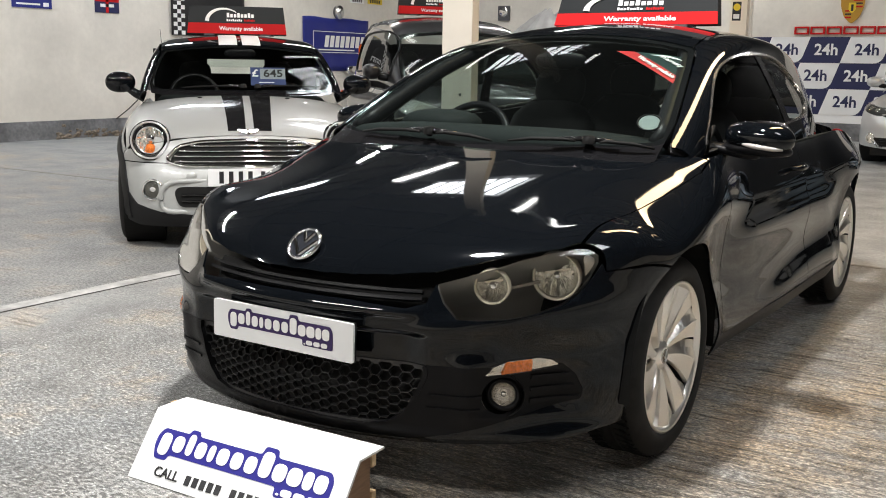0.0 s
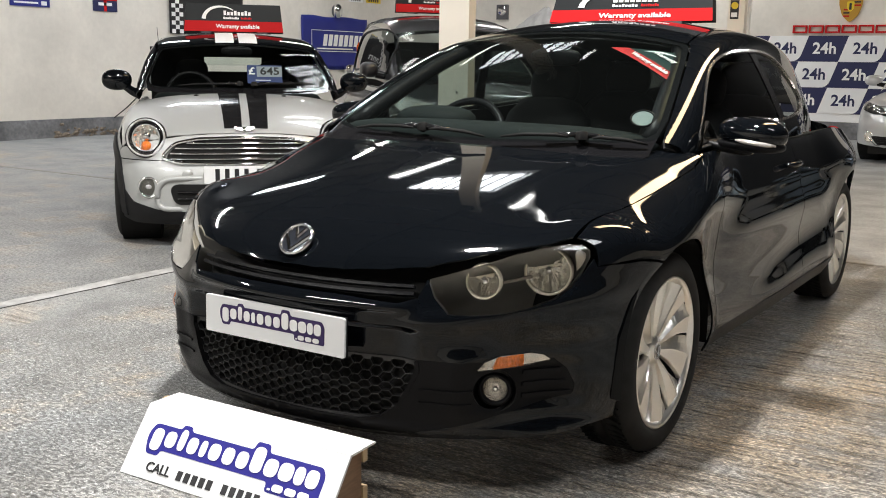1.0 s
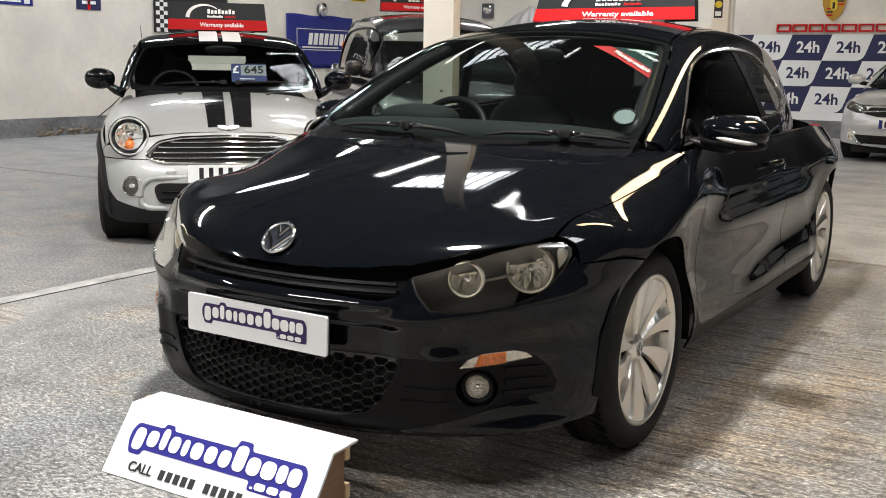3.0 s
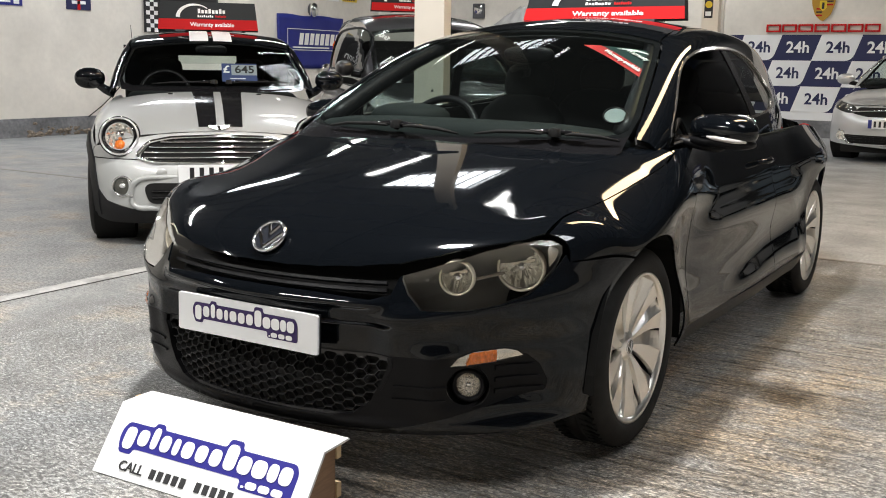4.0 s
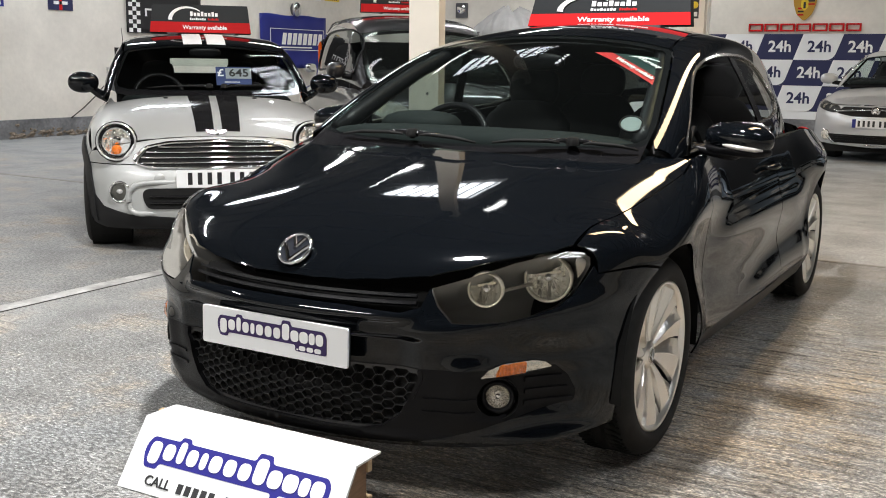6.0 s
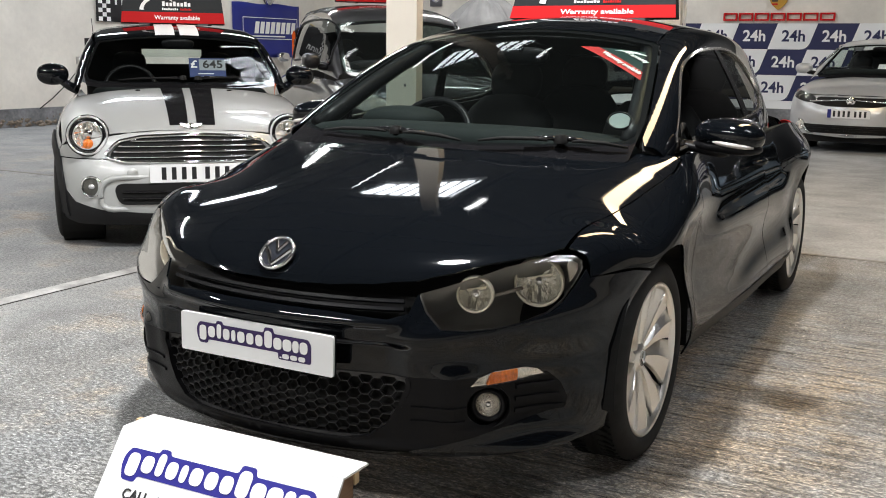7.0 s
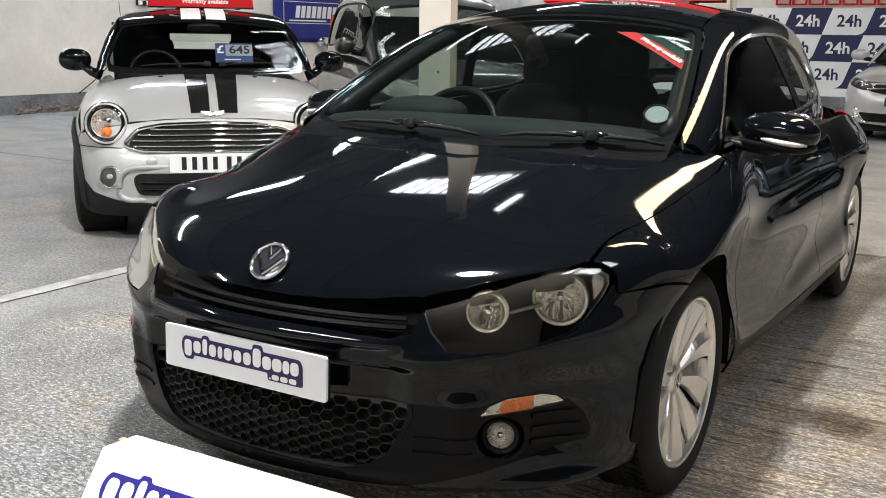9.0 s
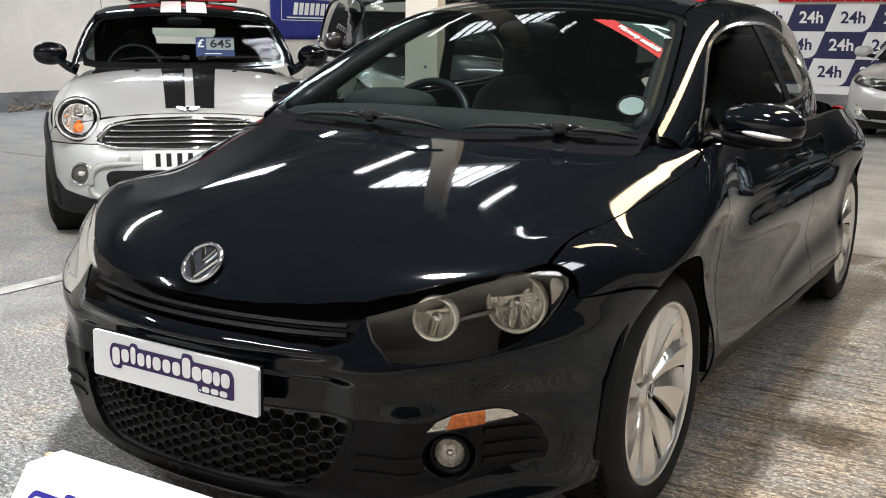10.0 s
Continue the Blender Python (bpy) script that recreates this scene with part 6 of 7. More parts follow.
        lens.visible_shadow = False
        mir = part("door_mirror", ellipsoid(b["mirror_w"], 0.08, 0.075, pose((b["mirror_x"]) * sg, wsb + 0.40, b["mirror_z"], 0, 0, -12 * sg), 24, 2.6), paint, car, smooth=True)
        part("mirror_arm", tube([((b["mirror_x"] - 0.2) * sg, wsb + 0.36, b["mirror_z"] - 0.07), ((b["mirror_x"] - 0.06) * sg, wsb + 0.38, b["mirror_z"] - 0.05)], 0.03, 8), BLACK_SATIN, mir, smooth=True)
        q = on_cabin(body, "front", [(0.62, 0.34)], 0.006)[0] * (sg, 1, 1)
        fog = part("fog_lamp", spin([(0, 0.006), (0.05, 0.01), (0.062, 0.012), (0.07, 0.0)], 24), REFLECTOR, car, smooth=True, m=Matrix.Translation(q) @ Vector((0.3 * sg, -1, 0)).to_track_quat("Z", "Y").to_matrix().to_4x4())
        for y in c["axles"]:
            wheel("", c["wheel_r"], 0.2, c["wheel_r"] * 0.70, 5, rims, pose((c["plan"](y) - 0.09) * sg, y, c["wheel_r"], 0, 0, 0 if sg > 0 else 180), car)
            part("wheel_arch_liner", spin([(c["arch"], 0.0), (c["arch"], 0.25), (0.05, 0.25)], 32, pose(float(c["plan"](y) - 0.03) * sg, y, c["wheel_r"], 0, -90 * sg)), BLACK_MATT, car)
    gr = soften([(-0.50, grille_z - 0.03), (-0.42, grille_z + 0.05), (0.42, grille_z + 0.05), (0.50, grille_z - 0.03), (0.30, grille_z - 0.065), (-0.30, grille_z - 0.065)], 0.03)
    grille = sheet("grille", body, "front", gr, BLACK_MATT, car, grid=0.05, lift=0.005)[0]
    pts = on_cabin(body, "front", [(-0.49 + 0.98 * i / 12, grille_z + 0.018 - 0.03 * abs(i / 6 - 1)) for i in range(13)], 0.014)
    part("grille_bar", tube([tuple(p) for p in pts], 0.012, 8), CHROME, grille, smooth=True)
    part("badge", spin([(0, 0.012), (0.03, 0.012), (0.05, 0.016), (0.058, 0.0)], 30), CHROME, grille, smooth=True, m=Matrix.Translation(on_cabin(body, "front", [(0, grille_z)], 0.012)[0]) @ pose(0, 0, 0, 90))
    low = soften([(-0.60, 0.36), (0.60, 0.36), (0.50, 0.25), (-0.50, 0.25)], 0.04)
    intake = sheet("lower_intake", body, "front", low, BLACK_MATT, car, grid=0.05, lift=0.005)[0]
    for z in (0.28, 0.31, 0.335):
        pts = on_cabin(body, "front", [(-0.52 + 1.04 * i / 8, z) for i in range(9)], 0.010)
        part("intake_bar", tube([tuple(p) for p in pts], 0.006, 6), BLACK_SATIN, intake)
    pts = on_cabin(body, "front", [(-0.66, 0.42), (-0.62, 0.33), (-0.52, 0.245), (0, 0.232), (0.52, 0.245), (0.62, 0.33), (0.66, 0.42)], 0.006)
    part("intake_lip", tube([tuple(p) for p in pts], 0.010, 6), CHROME_DULL if chrome_bar else BLACK_SATIN, intake, smooth=True)
    part("front_valance", block(-0.62, c["nose"](0.2) + 0.12, 0.13, 0.62, c["nose"](0.2) + 0.25, 0.22), BLACK_MATT, car)
    registration(car, Matrix.Translation(on_cabin(body, "front", [(0, grille_z - 0.155)], 0.02)[0]), 0.52, True)
    part("underbody", block(-0.70, c["nose"](0.3) + 0.35, 0.2, 0.70, 1.7, 0.6), BLACK_MATT, car)
    part("dashboard", ellipsoid(0.64, 0.22, 0.09, pose(0, wsb + 0.22, b["dash_z"]), 24, 3.5), DASH, car, smooth=True)
    for x in (-0.36, 0.36):
        seat(car, x, wsb + 0.95, b["dash_z"] - 0.50)
    part("rear_bench", ellipsoid(0.66, 0.10, 0.45, pose(0, 0.75, b["dash_z"] - 0.08, -12), 24, 5), SEAT_CLOTH, car, smooth=True)
    part("boot_lining", block(-0.68, 1.05, 0.5, 0.68, 1.08, b["dash_z"] + 0.34), SEAT_CLOTH, car)
    part("rear_view_mirror", ellipsoid(0.11, 0.02, 0.035, pose(0, wst - 0.12, b["dash_z"] + 0.36, 10), 16, 3), BLACK_SATIN, car, smooth=True)
    return car, body, cabin


HATCH = dict(
    axles=(-1.34, 1.34), wheel_r=0.32, arch=0.36, flare=0.012, floor=0.15,
    plan=Curve((-2.3, 0.78), (-1.9, 0.84), (-1.34, 0.885), (0, 0.895), (1.3, 0.89), (2.1, 0.78)),
    flank=Curve((0.1, -0.04), (0.25, 0.0), (0.5, 0.004), (0.75, 0.0), (0.85, -0.02), (0.95, -0.06), (1.05, -0.12)),
    nose=Curve((0.1, -2.12), (0.2, -2.22), (0.35, -2.25), (0.5, -2.25), (0.6, -2.22), (0.7, -2.16), (0.78, -2.08), (0.9, -1.9)),
    bow=0.30, bow4=0.35, k_corner=0.2, k_top=0.14,
    tail=Curve((0.1, 2.0), (0.4, 2.15), (0.8, 2.1), (1.1, 1.95)), rear_bow=0.2,
    bonnet=Curve((-2.3, 0.66), (-2.1, 0.76), (-1.9, 0.83), (-1.5, 0.92), (-1.1, 0.98), (-0.5, 1.02), (1, 1.03), (2, 0.98)),
    crown=Curve((0, 0), (0.3, 0.012), (0.5, 0.035), (0.65, 0.06), (0.8, 0.11), (0.9, 0.17)),
    cab_plan=Curve((-1.4, 0.72), (-0.8, 0.77), (0, 0.785), (1, 0.75), (1.8, 0.64)),
    tumble=Curve((0.9, 0.03), (1.05, 0.0), (1.25, -0.08), (1.4, -0.16), (1.52, -0.25)),
    roof=Curve((-1.5, 0.87), (-1.2, 1.0), (-0.9, 1.14), (-0.6, 1.29), (-0.35, 1.40), (-0.1, 1.465), (0.3, 1.50), (0.9, 1.48), (1.5, 1.40), (1.9, 1.2)),
    roof_crown=0.14, k_roof=0.08,
    b=dict(base_y=-1.12, head_y=-0.33, base_x=0.70, head_x=0.56, bon_z=0.74, mirror_x=0.97, mirror_w=0.12, mirror_z=1.06, dash_z=0.98),
)
HATCH_TURN = -4.0
HATCH_AT = pose(-0.02 - 2.25 * math.sin(radians(HATCH_TURN)), 9.65 + 2.25 * math.cos(radians(HATCH_TURN)), 0, 0, 0, HATCH_TURN)
PAINT_SILVER = material("silver_metallic_paint", (0.58, 0.59, 0.60), rough=0.3, metal=0.45, coat=0.8, grain=0.04, grain_scale=400)
silver_hatch, *_ = plain_hatch("silver_hatchback", "silver five-door hatchback parked by the chequered wall boards", HATCH, PAINT_SILVER, GLASS, HATCH_AT, 0.70, 0.47, 0.80, 0.66)
PAINT_BLUE = material("pale_blue_metallic_paint", (0.22, 0.30, 0.40), rough=0.3, metal=0.4, coat=0.8)
plain_hatch("blue_hatchback", "pale blue hatchback parked in the row by the far wall", HATCH, PAINT_BLUE, GLASS, pose(2.75, 11.75, 0, 0, 0, -3), 0.70, 0.47, 0.80, 0.66)
plain_hatch("grey_hatchback", "silver grey hatchback parked in the row by the far wall", HATCH, PAINT_SILVER, GLASS, pose(5.35, 11.7, 0, 0, 0, -2), 0.70, 0.47, 0.80, 0.66)
part("windscreen_paper", block(-0.19, 0, -0.06, 0.19, 0.003, 0.06), WHITE_BOARD, silver_hatch, "white paper behind the windscreen", m=pose(0.25, -0.88, 1.10, -56))

CARRIER = dict(
    HATCH,
    bonnet=Curve((-2.3, 0.76), (-2.1, 0.86), (-1.9, 0.92), (-1.5, 1.00), (-1.1, 1.06), (-0.5, 1.08), (1, 1.08), (2, 1.0)),
    nose=Curve((0.1, -2.06), (0.2, -2.14), (0.4, -2.18), (0.6, -2.17), (0.75, -2.12), (0.85, -2.04), (1.0, -1.85)),
    roof=Curve((-1.6, 0.90), (-1.2, 1.10), (-0.9, 1.28), (-0.6, 1.45), (-0.4, 1.575), (-0.15, 1.655), (0.3, 1.70), (0.9, 1.69), (1.5, 1.63), (1.9, 1.4)),
    tumble=Curve((0.9, 0.03), (1.1, 0.0), (1.3, -0.045), (1.5, -0.105), (1.65, -0.17)),
    b=dict(base_y=-1.20, head_y=-0.48, base_x=0.70, head_x=0.62, bon_z=0.84, mirror_x=0.92, mirror_w=0.085, mirror_z=1.13, dash_z=1.06),
)
CARRIER_AT = pose(-3.96, 4.72, 0, 0, 0, 48)
PAINT_GREY = material("dark_grey_metallic_paint", (0.010, 0.010, 0.012), rough=0.4, coat=1.0)
plain_hatch("people_carrier", "black people carrier parked behind the cream pillar", CARRIER, PAINT_GREY, GLASS_SMOKE, CARRIER_AT, 0.80, 0.50, 0.83, 0.66, chrome_bar=False, side_mat=GLASS_GRAZE, lamp_h=1.45)
# ---------------------------------------------------------------- signs, boards and wall things
def roof_sign(m, beside):
    t = thing("roof_sign", "black and red wedge-shaped warranty sign standing on " + beside, "sign", m, "warranty signs")
    face = part("sign_body", prism([(-0.39, 0.0), (0.39, 0.0), (0.368, 0.222), (-0.368, 0.222)], 0.05, pose(0, 0, 0, -10)), CHARCOAL, t, bevel=0.003)
    tilt = pose(0, 0, 0, -10)
    part("red_band", prism([(-0.389, 0.002), (0.389, 0.002), (0.381, 0.085), (-0.381, 0.085)], 0.002, tilt @ pose(0, -0.0035, 0)), RED, face)
    letters("Warranty available", 0.045, WHITE_INK, tilt @ pose(0.03, -0.006, 0.042), face, "sign_lettering", 0.0008)
    for w, z, x, h, k in ((0.22, 0.150, 0.03, 0.036, WHITE_INK), (0.125, 0.110, -0.02, 0.018, WHITE_INK), (0.085, 0.110, 0.098, 0.018, RED)):
        for i in range(8):
            part("name_bar", block(x - w / 2 + i * w / 8, -0.005, z - h / 2, x - w / 2 + (i + 0.72) * w / 8, -0.0036, z + h / 2 * (0.5 if i % 3 else 1)), k, face, m=tilt)
    arc_pts = [(-0.10 + 0.135 * math.cos(a), -0.005, 0.10 + 0.100 * math.sin(a)) for a in np.linspace(math.pi, math.pi * 0.25, 12)]
    part("name_arc", tube(arc_pts, [0.018 - 0.0013 * i for i in range(12)], 6, Matrix.Identity(4)), WHITE_INK, face, m=tilt @ Matrix.Diagonal((1, 0.15, 1, 1)) @ pose(0, -0.03, 0))
    for x in (-0.22, 0.22):
        part("foot_clip", block(x - 0.04, -0.02, -0.012, x + 0.04, 0.03, 0.0), STEEL_DARK, t, bevel=0.003)
        part("foot_magnet", spin([(0, 0.0), (0.02, 0.0), (0.02, -0.010), (0, -0.010)], 20, pose(x + 0.05, 0.005, -0.004)), BLACK_MATT, t)
    return t


roof_sign(pose(-0.01, 0.31, 1.398) @ Matrix.Diagonal((1.05, 1, 0.70, 1)), "the black coupe")
roof_sign(TWO_SEATER_AT @ pose(0.0, 0.05, 1.418), "the white coupe")
roof_sign(CARRIER_AT @ pose(-0.05, 0.25, 1.725), "the people carrier")


def dealer_sign():
    # front face leans back from the floor line to the top edge; a narrower cap slopes over behind it
    t = thing("floor_sign", "white wedge-shaped dealer sign with brown wooden ends standing on the floor", "sign", pose(SIGN_X, SIGN_Y, 0, 0, 0, SIGN_TURN))
    w, fy, fz, cy, cz = SIGN_W / 2, 0.125, 0.172, 0.172, 0.206
    lean = math.degrees(math.atan2(fy, fz))
    ln = math.hypot(fy, fz)
    face = part("front_board", block(-w, 0, 0, w, 0.008, ln), WHITE_BOARD, t, bevel=0.0015, m=pose(0, 0, 0.003, -lean))
    cl = math.hypot(cy - fy, cz - fz)
    part("cap_board", prism([(-w, 0), (w, 0), (w + 0.045, cl), (-w + 0.075, cl)], 0.008), WHITE_BOARD, t, m=pose(0, fy, fz + 0.004, -math.degrees(math.atan2(cy - fy, cz - fz))))
    for sg in (-1, 1):
        part("end_board", prism([(0.012, 0), (0.175, 0), (0.175, cz - (0.012 if sg > 0 else 0.06)), (cy - 0.008, cz - (0.010 if sg > 0 else 0.06)), (fy + 0.006, fz - 0.008)], 0.012, pose(0, 0, 0, 0, 0, 90)), WOOD_BROWN, t, m=pose((w - 0.002) * sg, 0, 0))
    for z in (0.03, 0.14):
        part("back_batten", block(-w, 0.175, z, w + 0.004, 0.195, z + 0.04), WOOD_PALE, t, bevel=0.002)
    wordmark(face, 0.62, 0.080, INDIGO, WHITE_INK, pose(0.0, -0.0014, 0.102))
    letters("CALL", 0.040, INK, pose(-0.235, -0.002, 0.036), face, "sign_lettering", 0.0006)
    for i in range(11):
        if i != 5:
            x = -0.160 + i * 0.0285
            part("number_bar", block(x, -0.0022, 0.022, x + 0.019, -0.001, 0.050), INK, face)
    return t


SIGN_X, SIGN_Y, SIGN_TURN, SIGN_W = -0.008, -2.375, 2.0, 0.745
dealer_sign()


def chequer_boards():
    """Slanted navy and white boards on the back wall."""
    w, h, sl = 0.672, 0.448, -0.15
    k = 0
    for r in range(3):
        for c in range(-3, 7):
            navy = (r + c) % 2 == 0
            x, z = -2.585 + c * w + sl * r * 0.98, 1.785 - r * h
            x0 = x - 0.004
            t = thing("wall_board", ("navy" if navy else "white") + " slanted board with large figures fixed to the wall", "sign", pose(x, Y1 - 0.02, z), "chequered wall boards")
            pts = [(0, 0), (w - 0.002, 0), (w + sl - 0.002, -h + 0.002), (sl, -h + 0.002)]
            if not navy:
                rr = soften(pts, 0.13, 5)
                pts = [pts[0], pts[1]] + [tuple(q) for q in rr[12:18]] + [pts[3]]
                part("rounded_ground", prism([(0.05, -h + 0.3), (w + sl * 0.4, -h + 0.3), (w + sl, -h + 0.002), (0.05 + sl, -h + 0.002)], 0.006, pose(0, 0.004, 0)), NAVY, t)
            part("board", prism(pts, 0.008 if not navy else 0.006, pose(0, 0.0 if not navy else 0.003, 0)), NAVY if navy else WHITE_BOARD, t)
            letters("24h", 0.27, WHITE_INK if navy else NAVY, pose(w / 2 + sl / 2 + 0.02, -0.003, -h / 2 + 0.0), t, "board_figures", 0.006, squeeze=1.0)
    tagged(part("board_foot", block(-5.0, Y1 - 0.014, 0.302, 1.75, Y1, 0.44), WHITE_BOARD, bevel=0.002), "white strip under the chequered boards", "trim", kind="structure")


chequer_boards()


def raised_name():
    t = thing("wall_name", "raised red trade name in seven plain blocks on the wall", "sign", pose(-2.87, Y1 - 0.02, 1.83))
    for i in range(7):
        x, w, h, b = i * 0.275, 0.245, 0.135, 0.028
        bm = bmesh.new()
        rects = [(x, b, x + b, h - b), (x, h - b, x + w, h), (x, 0, x + w, b), (x + w - b, b, x + w, h - b)]
        for a in rects:
            box(bm, a[0], -0.02, a[1], a[2], 0.02, a[3])
        part("name_block", bm, RED, t)


raised_name()


def shield():
    t = thing("wall_shield", "gold and red shield-shaped emblem fixed to the wall", "emblem", pose(-1.93, Y1 - 0.03, 2.0))
    out = [(-0.20, 0.52), (0.20, 0.52), (0.19, 0.30), (0.13, 0.12), (0.0, 0.0), (-0.13, 0.12), (-0.19, 0.30)]
    base = part("shield_ground", prism([tuple(p) for p in soften(out, 0.05)], 0.03), GOLD, t, bevel=0.004)
    for sx, z0 in ((1, 0.28), (-1, 0.10)):
        for i in range(3):
            z = z0 + i * 0.055
            w = 0.165 if z > 0.25 else 0.11
            part("shield_band", block(min(0.01 * sx, w * sx), -0.004, z, max(0.01 * sx, w * sx), -0.001, z + 0.026), RED if i % 2 == 0 else INK, base)
    part("shield_centre", prism([tuple(p) for p in soften([(-0.06, 0.36), (0.06, 0.36), (0.06, 0.24), (0, 0.18), (-0.06, 0.24)], 0.02)], 0.006, pose(0, -0.008, 0)), YELLOW, base)
    part("shield_centre_bar", block(-0.02, -0.010, 0.22, 0.02, -0.009, 0.33), INK, base)


GOLD = material("gold_enamel", (0.48, 0.27, 0.035), rough=0.35, metal=0.4)
shield()


def second_pillar():
    t = thing("steel_pillar", "cream painted square steel pillar with a yellow sticker", "pillar", pose(-2.07, 8.58, 0, 0, 0, 8), "steel pillars")
    part("shaft", block(-0.10, -0.10, 0.012, 0.10, 0.10, CEIL), PILLAR_CREAM, t, bevel=0.008)
    part("base_plate", block(-0.17, -0.17, 0, 0.17, 0.17, 0.012), PILLAR_CREAM, t)
    st = part("sticker", block(-0.075, -0.103, 1.80, 0.03, -0.1005, 2.03), INK, t, "black sticker with a yellow disc")
    part("sticker_disc", spin([(0, 0.001), (0.043, 0.001), (0.043, 0)], 24, pose(-0.022, -0.1032, 1.965, 90)), YELLOW, st)
    part("sticker_label", block(-0.06, -0.1042, 1.825, 0.012, -0.1032, 1.88), WHITE_INK, st)
    part("wall_pipe", tube([(0.135, 0.05, 0.0), (0.135, 0.05, CEIL)], 0.02, 12), WHITE_BOARD, t, smooth=True)


second_pillar()


def cloth_banner(name, label, y0, y1, z0, z1, mat, sag=0.012):
    """A cloth on the west wall with slow folds."""
    bm = bmesh.new()
    n, k = 24, 10
    rows = [[bm.verts.new((X0 + 0.02 + sag * (0.5 + 0.5 * math.sin(i * 0.9 + j * 0.35)), y0 + (y1 - y0) * i / n, z0 + (z1 - z0) * j / k + 0.012 * math.sin(i * 0.5) * (j / k))) for i in range(n + 1)] for j in range(k + 1)]
    for a, b in zip(rows, rows[1:]):
        for i in range(n):
            bm.faces.new((a[i], a[i + 1], b[i + 1], b[i]))
    ext = bmesh.ops.extrude_face_region(bm, geom=bm.faces[:])
    bmesh.ops.translate(bm, verts=[v for v in ext["geom"] if isinstance(v, bmesh.types.BMVert)], vec=(-0.003, 0, 0))
    bmesh.ops.recalc_face_normals(bm, faces=bm.faces)
    t = thing(name, label, "banner")
    part("cloth", bm, mat, t, smooth=True)
    return t


def on_west(y, z, d=0.0):
    return pose(X0 + 0.04 + d, y, z, 0, 0, 90)


bn = cloth_banner("blue_banner", "blue cloth banner with a white framed trade name", 10.98, 13.08, 1.05, 2.10, BLUE)
bmf = bmesh.new()
for a in ((-0.86, 0.20, 0.86, 0.212), (-0.86, -0.21, 0.86, -0.198), (-0.86, -0.21, -0.848, 0.212), (0.848, -0.21, 0.86, 0.212), (-0.70, -0.165, 0.45, -0.14)):
    box(bmf, a[0], -0.003, a[1], a[2], 0.0, a[3])
part("name_frame", bmf, WHITE_INK, bn, m=on_west(12.13, 1.62))
for i in range(8):
    x = -0.52 + i * 0.165
    part("name_bar", prism([(x, -0.10), (x + 0.12, -0.10), (x + 0.165, 0.13), (x + 0.045, 0.13)], 0.003, pose(0, -0.004, 0)), WHITE_INK, bn, m=on_west(12.13, 1.62))
ck = cloth_banner("chequered_banner", "black banner with a chequered edge hung on the wall", 7.66, 9.4, 1.63, 2.6, INK)
for i in range(3):
    for j in range(14):
        if (i + j) % 2 == 0:
            part("white_square", block(i * 0.085, -0.002, j * 0.07, i * 0.085 + 0.083, 0.0, j * 0.07 + 0.068), WHITE_INK, ck, m=on_west(7.70, 1.64))
for i in range(3):
    part("name_bar", prism([(0.34 + i * 0.24, 0.27), (0.52 + i * 0.24, 0.27), (0.52 + i * 0.24, 0.40), (0.34 + i * 0.24, 0.40)], 0.002), WHITE_INK, ck, m=on_west(7.72, 1.64))
    part("name_gap", block(0.38 + i * 0.24, -0.002, 0.25, 0.48 + i * 0.24, -0.001, 0.37), INK, ck, m=on_west(7.72, 1.64))


def wall_sign(name, label, y, z, w, h, mat, bars):
    t = thing(name, label, "sign", on_west(y, z, -0.03))
    part("board", block(-w / 2, 0, 0, w / 2, 0.008, h), mat, t, bevel=0.001)
    for x0, z0, x1, z1, k in bars:
        part("printed_bar", block(x0 * w, -0.002, z0 * h, x1 * w, -0.0005, z1 * h), k, t)
    return t


wall_sign("wall_sign", "small blue tin sign on the white wall", 5.05, 1.93, 0.66, 0.42, BLUE, ((-0.4, 0.1, 0.2, 0.16, WHITE_INK), (0.28, 0.06, 0.42, 0.2, WHITE_INK), (-0.3, 0.5, 0.3, 0.62, WHITE_INK)))
wall_sign("wall_sign", "small flag-patterned tin sign on the white wall", 6.38, 1.925, 0.46, 0.40, NAVY, ((-0.06, 0, 0.06, 1, RED), (-0.49, 0.42, 0.49, 0.58, RED), (-0.28, 0.22, 0.28, 0.34, WHITE_INK)))
wall_sign("show_plate", "white show number plate with dark bars on the wall", 12.72, 2.44, 0.46, 0.11, WHITE_BOARD, tuple((-0.36 + i * 0.15, 0.2, -0.26 + i * 0.15, 0.8, INK) for i in range(5)))
wall_sign("show_plate", "yellow show number plate with dark bars on the wall", 13.33, 2.45, 0.50, 0.11, YELLOW, tuple((-0.36 + i * 0.15, 0.2, -0.26 + i * 0.15, 0.8, INK) for i in range(5)))
wall_sign("show_plate", "yellow show number plate with dark bars on the wall", 9.15, 2.52, 0.40, 0.11, YELLOW, tuple((-0.36 + i * 0.15, 0.2, -0.26 + i * 0.15, 0.8, INK) for i in range(5)))


def wall_lamp(m, label):
    t = thing("wall_lamp", label, "lamp", m)
    part("back_plate", spin([(0, 0.0), (0.13, 0.0), (0.13, -0.02), (0, -0.02)], 28, pose(0, 0, 0, 90)), STEEL_DARK, t)
    part("dome", ellipsoid(0.115, 0.09, 0.15, pose(0, -0.03, 0), 24), CHROME_DULL, t, smooth=True)


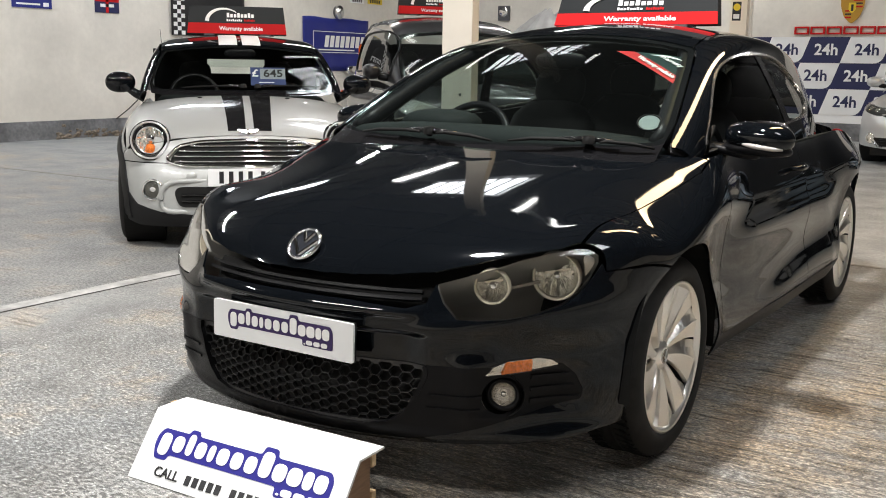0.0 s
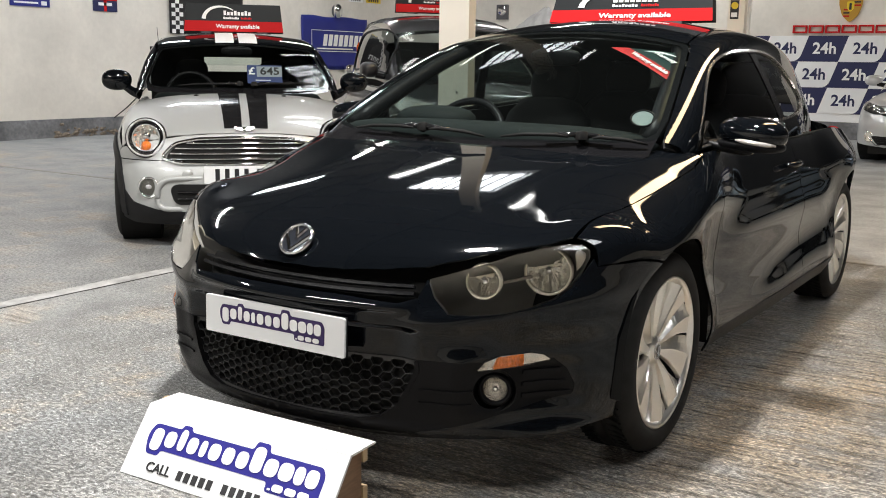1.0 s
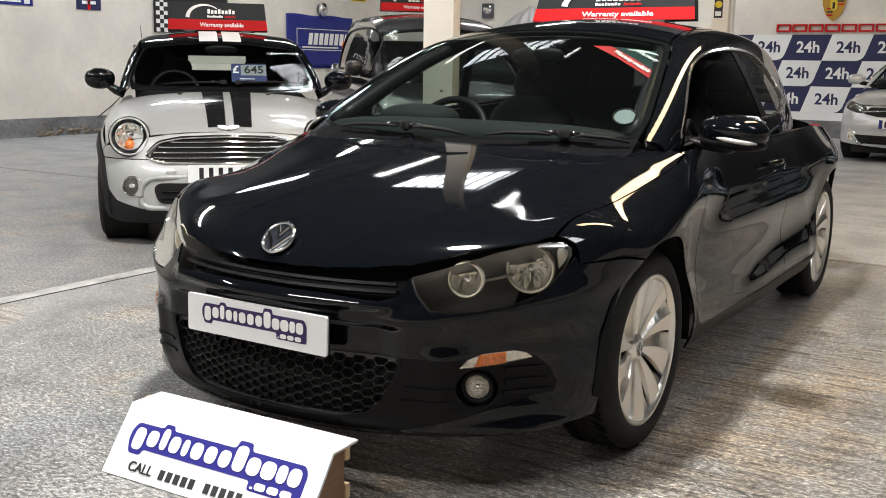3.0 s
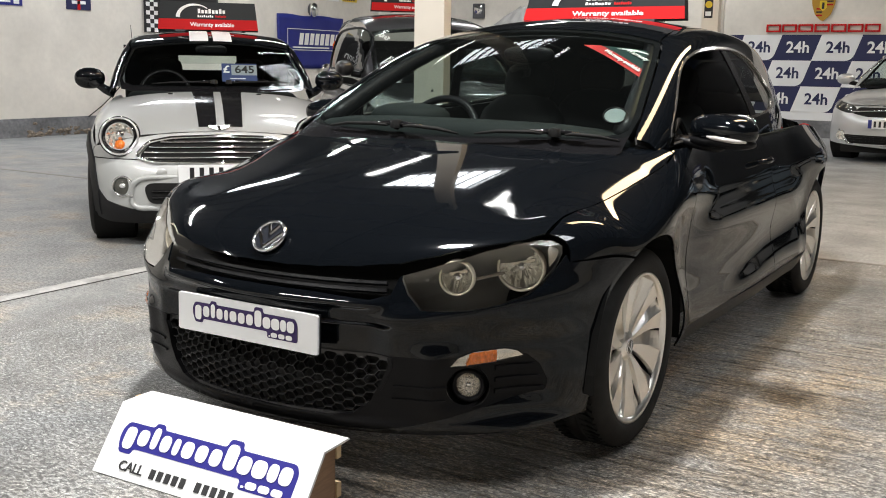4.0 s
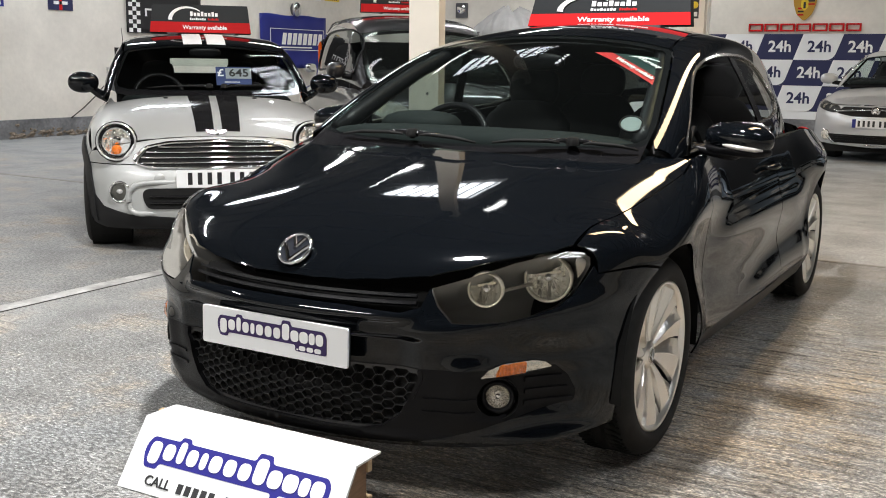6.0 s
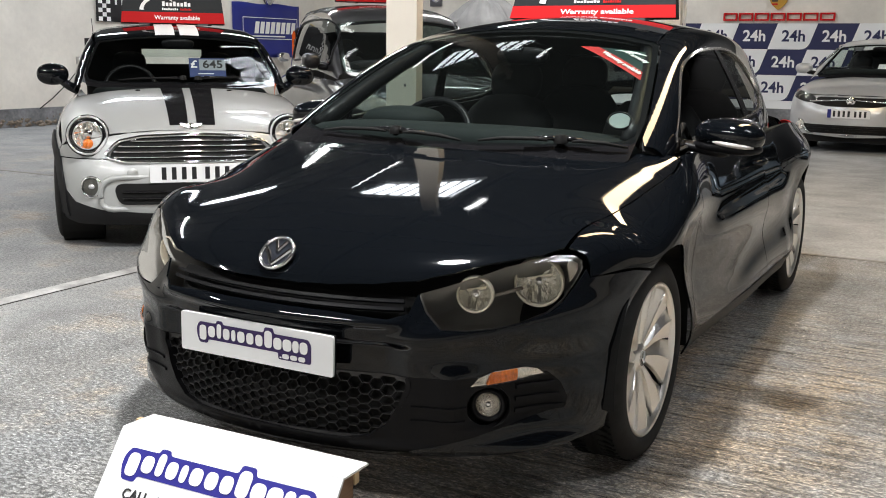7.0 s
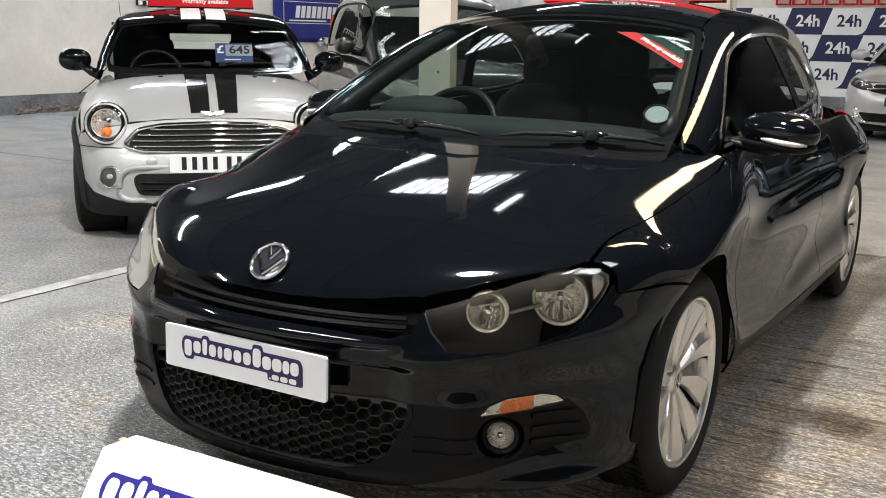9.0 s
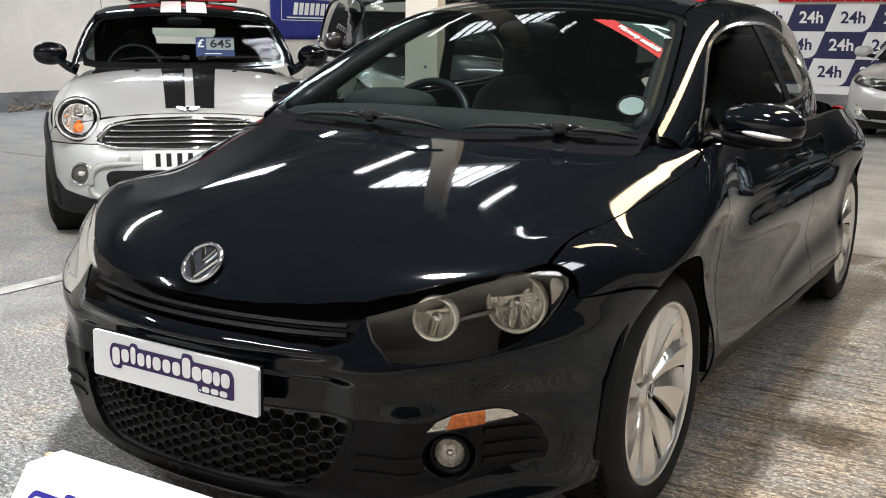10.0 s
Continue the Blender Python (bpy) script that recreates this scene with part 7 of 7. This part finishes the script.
wall_lamp(on_west(12.05, 2.22), "round chrome lamp unit hung on the wall")
fan = thing("wall_heater", "small grey metal box high on the back wall", "box", pose(-8.81, Y1 - 0.06, 2.28))
part("case", block(-0.13, 0, -0.15, 0.13, 0.06, 0.15), STEEL_DARK, fan, bevel=0.01)
part("front_dish", spin([(0, 0.01), (0.07, 0.012), (0.10, 0.0)], 24, pose(0, 0.0, 0.03, 90)), CHROME_DULL, fan, smooth=True)


def covered_stack():
    """Something tall under a grey dust sheet by the back wall."""
    bm = bmesh.new()
    n, k = 110, 34
    rows = []
    for j in range(k + 1):
        z = 2.22 * (1 - j / k)
        grow = 0.25 + 0.75 * min(1, j / 7) ** 0.6
        row = []
        for i in range(n):
            a = 2 * math.pi * i / n
            r = 1 + 0.05 * math.sin(7 * a + j * 0.08) - 0.09 * abs(math.sin(5.5 * a + 1.3 * math.sin(j * 0.16))) ** 3 - 0.06 * abs(math.sin(11 * a - j * 0.13)) ** 4 + 0.03 * math.sin(23 * a + j * 0.4)
            row.append(bm.verts.new((-7.2 + 0.85 * grow * r * math.cos(a), 13.4 + 0.55 * grow * r * math.sin(a), z + (0.06 * math.sin(3 * a) + 0.03 * math.sin(8 * a + j * 0.5)) * (1 - j / k))))
        rows.append(row)
    for a, b in zip(rows, rows[1:]):
        for i in range(n):
            bm.faces.new((a[i], b[i], b[(i + 1) % n], a[(i + 1) % n]))
    bm.faces.new(rows[0][::-1])
    bmesh.ops.recalc_face_normals(bm, faces=bm.faces)
    t = part("dust_sheet", bm, material("grey_dust_sheet", (0.42, 0.42, 0.42), rough=0.8, stain=0.2, stain_scale=3), None, smooth=True)
    tagged(t, "grey dust sheet draped over a tall stack by the wall", "cover")


covered_stack()


def workshop_unit():
    """A tall wheeled unit between the parked cars."""
    t = thing("workshop_unit", "tall orange and black wheeled workshop unit standing by the wall", "machine", pose(-7.47, 8.14, 0, 0, 0, 37.7))
    case = part("case", block(-0.20, -0.15, 0.16, 0.24, 0.18, 1.30), CHARCOAL, t, bevel=0.02)
    part("side_frame", prism([tuple(q) for q in soften([(-0.235, 0.10), (-0.205, 0.10), (-0.185, 1.46), (-0.205, 1.50), (-0.235, 1.44)], 0.01)], 0.34, pose(0, -0.17, 0)), ORANGE, t, bevel=0.006)
    part("side_frame", block(0.245, -0.17, 0.10, 0.28, 0.17, 1.44), ORANGE, t, bevel=0.006)
    part("top_hood", ellipsoid(0.23, 0.18, 0.15, pose(0.02, 0.0, 1.41), 24, 3.2), BLACK_SATIN, t, smooth=True)
    # navy and white bars paint the blue banner's reflection from the carrier's side
    part("banner_reflection", block(-0.15, -0.162, 0.86, 0.20, -0.152, 1.24), NAVY, case, bevel=0.004)
    for k in range(3):
        part("reflection_stripe", prism([(-0.12 + 0.10 * k, 0.92), (-0.09 + 0.10 * k, 0.92), (-0.05 + 0.10 * k, 1.18), (-0.08 + 0.10 * k, 1.18)], 0.004, pose(0, -0.167, 0)), WHITE_INK, case)
    part("skirt", prism([(-0.52, 0.05), (0.34, 0.05), (0.30, 0.60), (-0.20, 0.60), (-0.40, 0.80), (-0.50, 0.80)], 0.40, pose(0, -0.22, 0)), ORANGE, t, bevel=0.012)
    part("skirt_vent", spin([(0, 0.0), (0.05, 0.0), (0.06, -0.012), (0.0, -0.012)], 20, pose(0.12, -0.222, 0.40, 90)), BLACK_MATT, t)
    part("push_handle", tube([(-0.20, -0.18, 1.30), (-0.20, -0.27, 1.36), (0.24, -0.27, 1.36), (0.24, -0.18, 1.30)], 0.014, 8), STEEL_DARK, t, smooth=True)
    for x in (-0.44, 0.28):
        for y in (-0.16, 0.14):
            w = part("castor", spin([(0, -0.02), (0.045, -0.02), (0.05, 0.0), (0.045, 0.02), (0, 0.02)], 20, pose(0, 0, 0, 0, 90)), RUBBER, t, smooth=True, m=pose(x, y, 0.05))
            part("castor_fork", block(-0.03, -0.012, 0.0, 0.03, 0.012, 0.06), STEEL_DARK, w)
    # chrome bottle fixed to the wall beside it
    b = thing("wall_bottle", "small chrome cylinder fixed to the white wall", "fitting", on_west(12.37, 1.06))
    part("barrel", ellipsoid(0.17, 0.09, 0.10, pose(0, -0.10, 0), 20, 3.0), CHROME_DULL, b, smooth=True)
    part("bracket", block(-0.05, -0.10, -0.03, 0.05, 0.035, 0.03), STEEL_DARK, b)


ORANGE = material("orange_gloss", (0.75, 0.12, 0.01), rough=0.25, stain=0.1, stain_scale=5)
workshop_unit()


def wall_cable():
    """A loose wire from a small socket down to the skirting."""
    t = thing("wall_socket", "small grey socket on the white wall with a loose wire", "socket", pose(0, 0, 0))
    part("case", block(X0 + 0.0, 7.22, 0.94, X0 + 0.05, 7.32, 1.06), PLASTER_GREY, t, bevel=0.006)
    part("face", block(X0 + 0.05, 7.235, 0.955, X0 + 0.056, 7.305, 1.045), WHITE_BOARD, t)
    part("wire", tube([(X0 + 0.03, 7.27, 0.95), (X0 + 0.02, 7.20, 0.82), (X0 + 0.02, 6.98, 0.62), (X0 + 0.03, 6.70, 0.42), (X0 + 0.04, 6.44, 0.27)], 0.008, 6), BLACK_MATT, t, smooth=True)


PLASTER_GREY = material("grey_socket_plastic", (0.35, 0.34, 0.32), rough=0.5)
wall_cable()


def crumbled_plaster():
    """Broken plaster along the foot of the west wall."""
    rnd = random.Random(4)
    t = thing("crumbled_plaster", "crumbled brown plaster at the foot of the white wall", "rubble")
    bm = bmesh.new()
    for i in range(100):
        y, z = rnd.uniform(5.3, 7.6), abs(rnd.gauss(0, 0.07))
        r = rnd.uniform(0.012, 0.05) * (1.0 if z < 0.1 else 0.6)
        c = Vector((X0 + 0.026 + rnd.uniform(0, 0.02 if z > 0.03 else 0.10), y, min(z, 0.2)))
        ring = []
        for k in range(5):
            a = 2 * math.pi * k / 5 + rnd.uniform(-0.3, 0.3)
            ring.append(bm.verts.new(c + Vector((0, r * 1.6 * math.cos(a), r * math.sin(a)))))
        top = bm.verts.new(c + Vector((r * 0.45, rnd.uniform(-r, r) * 0.4, rnd.uniform(0, r) * 0.4)))
        for k in range(5):
            bm.faces.new((ring[k], ring[(k + 1) % 5], top))
    bmesh.ops.recalc_face_normals(bm, faces=bm.faces)
    for v in bm.verts:
        v.co.z = max(v.co.z, 0.001)
    tagged(part("plaster_rubble", bm, PLASTER_BROWN, t), kind="stuff")


PLASTER_BROWN = material("crumbled_plaster", (0.20, 0.165, 0.13), rough=0.9, grain=0.5, grain_scale=30)
crumbled_plaster()
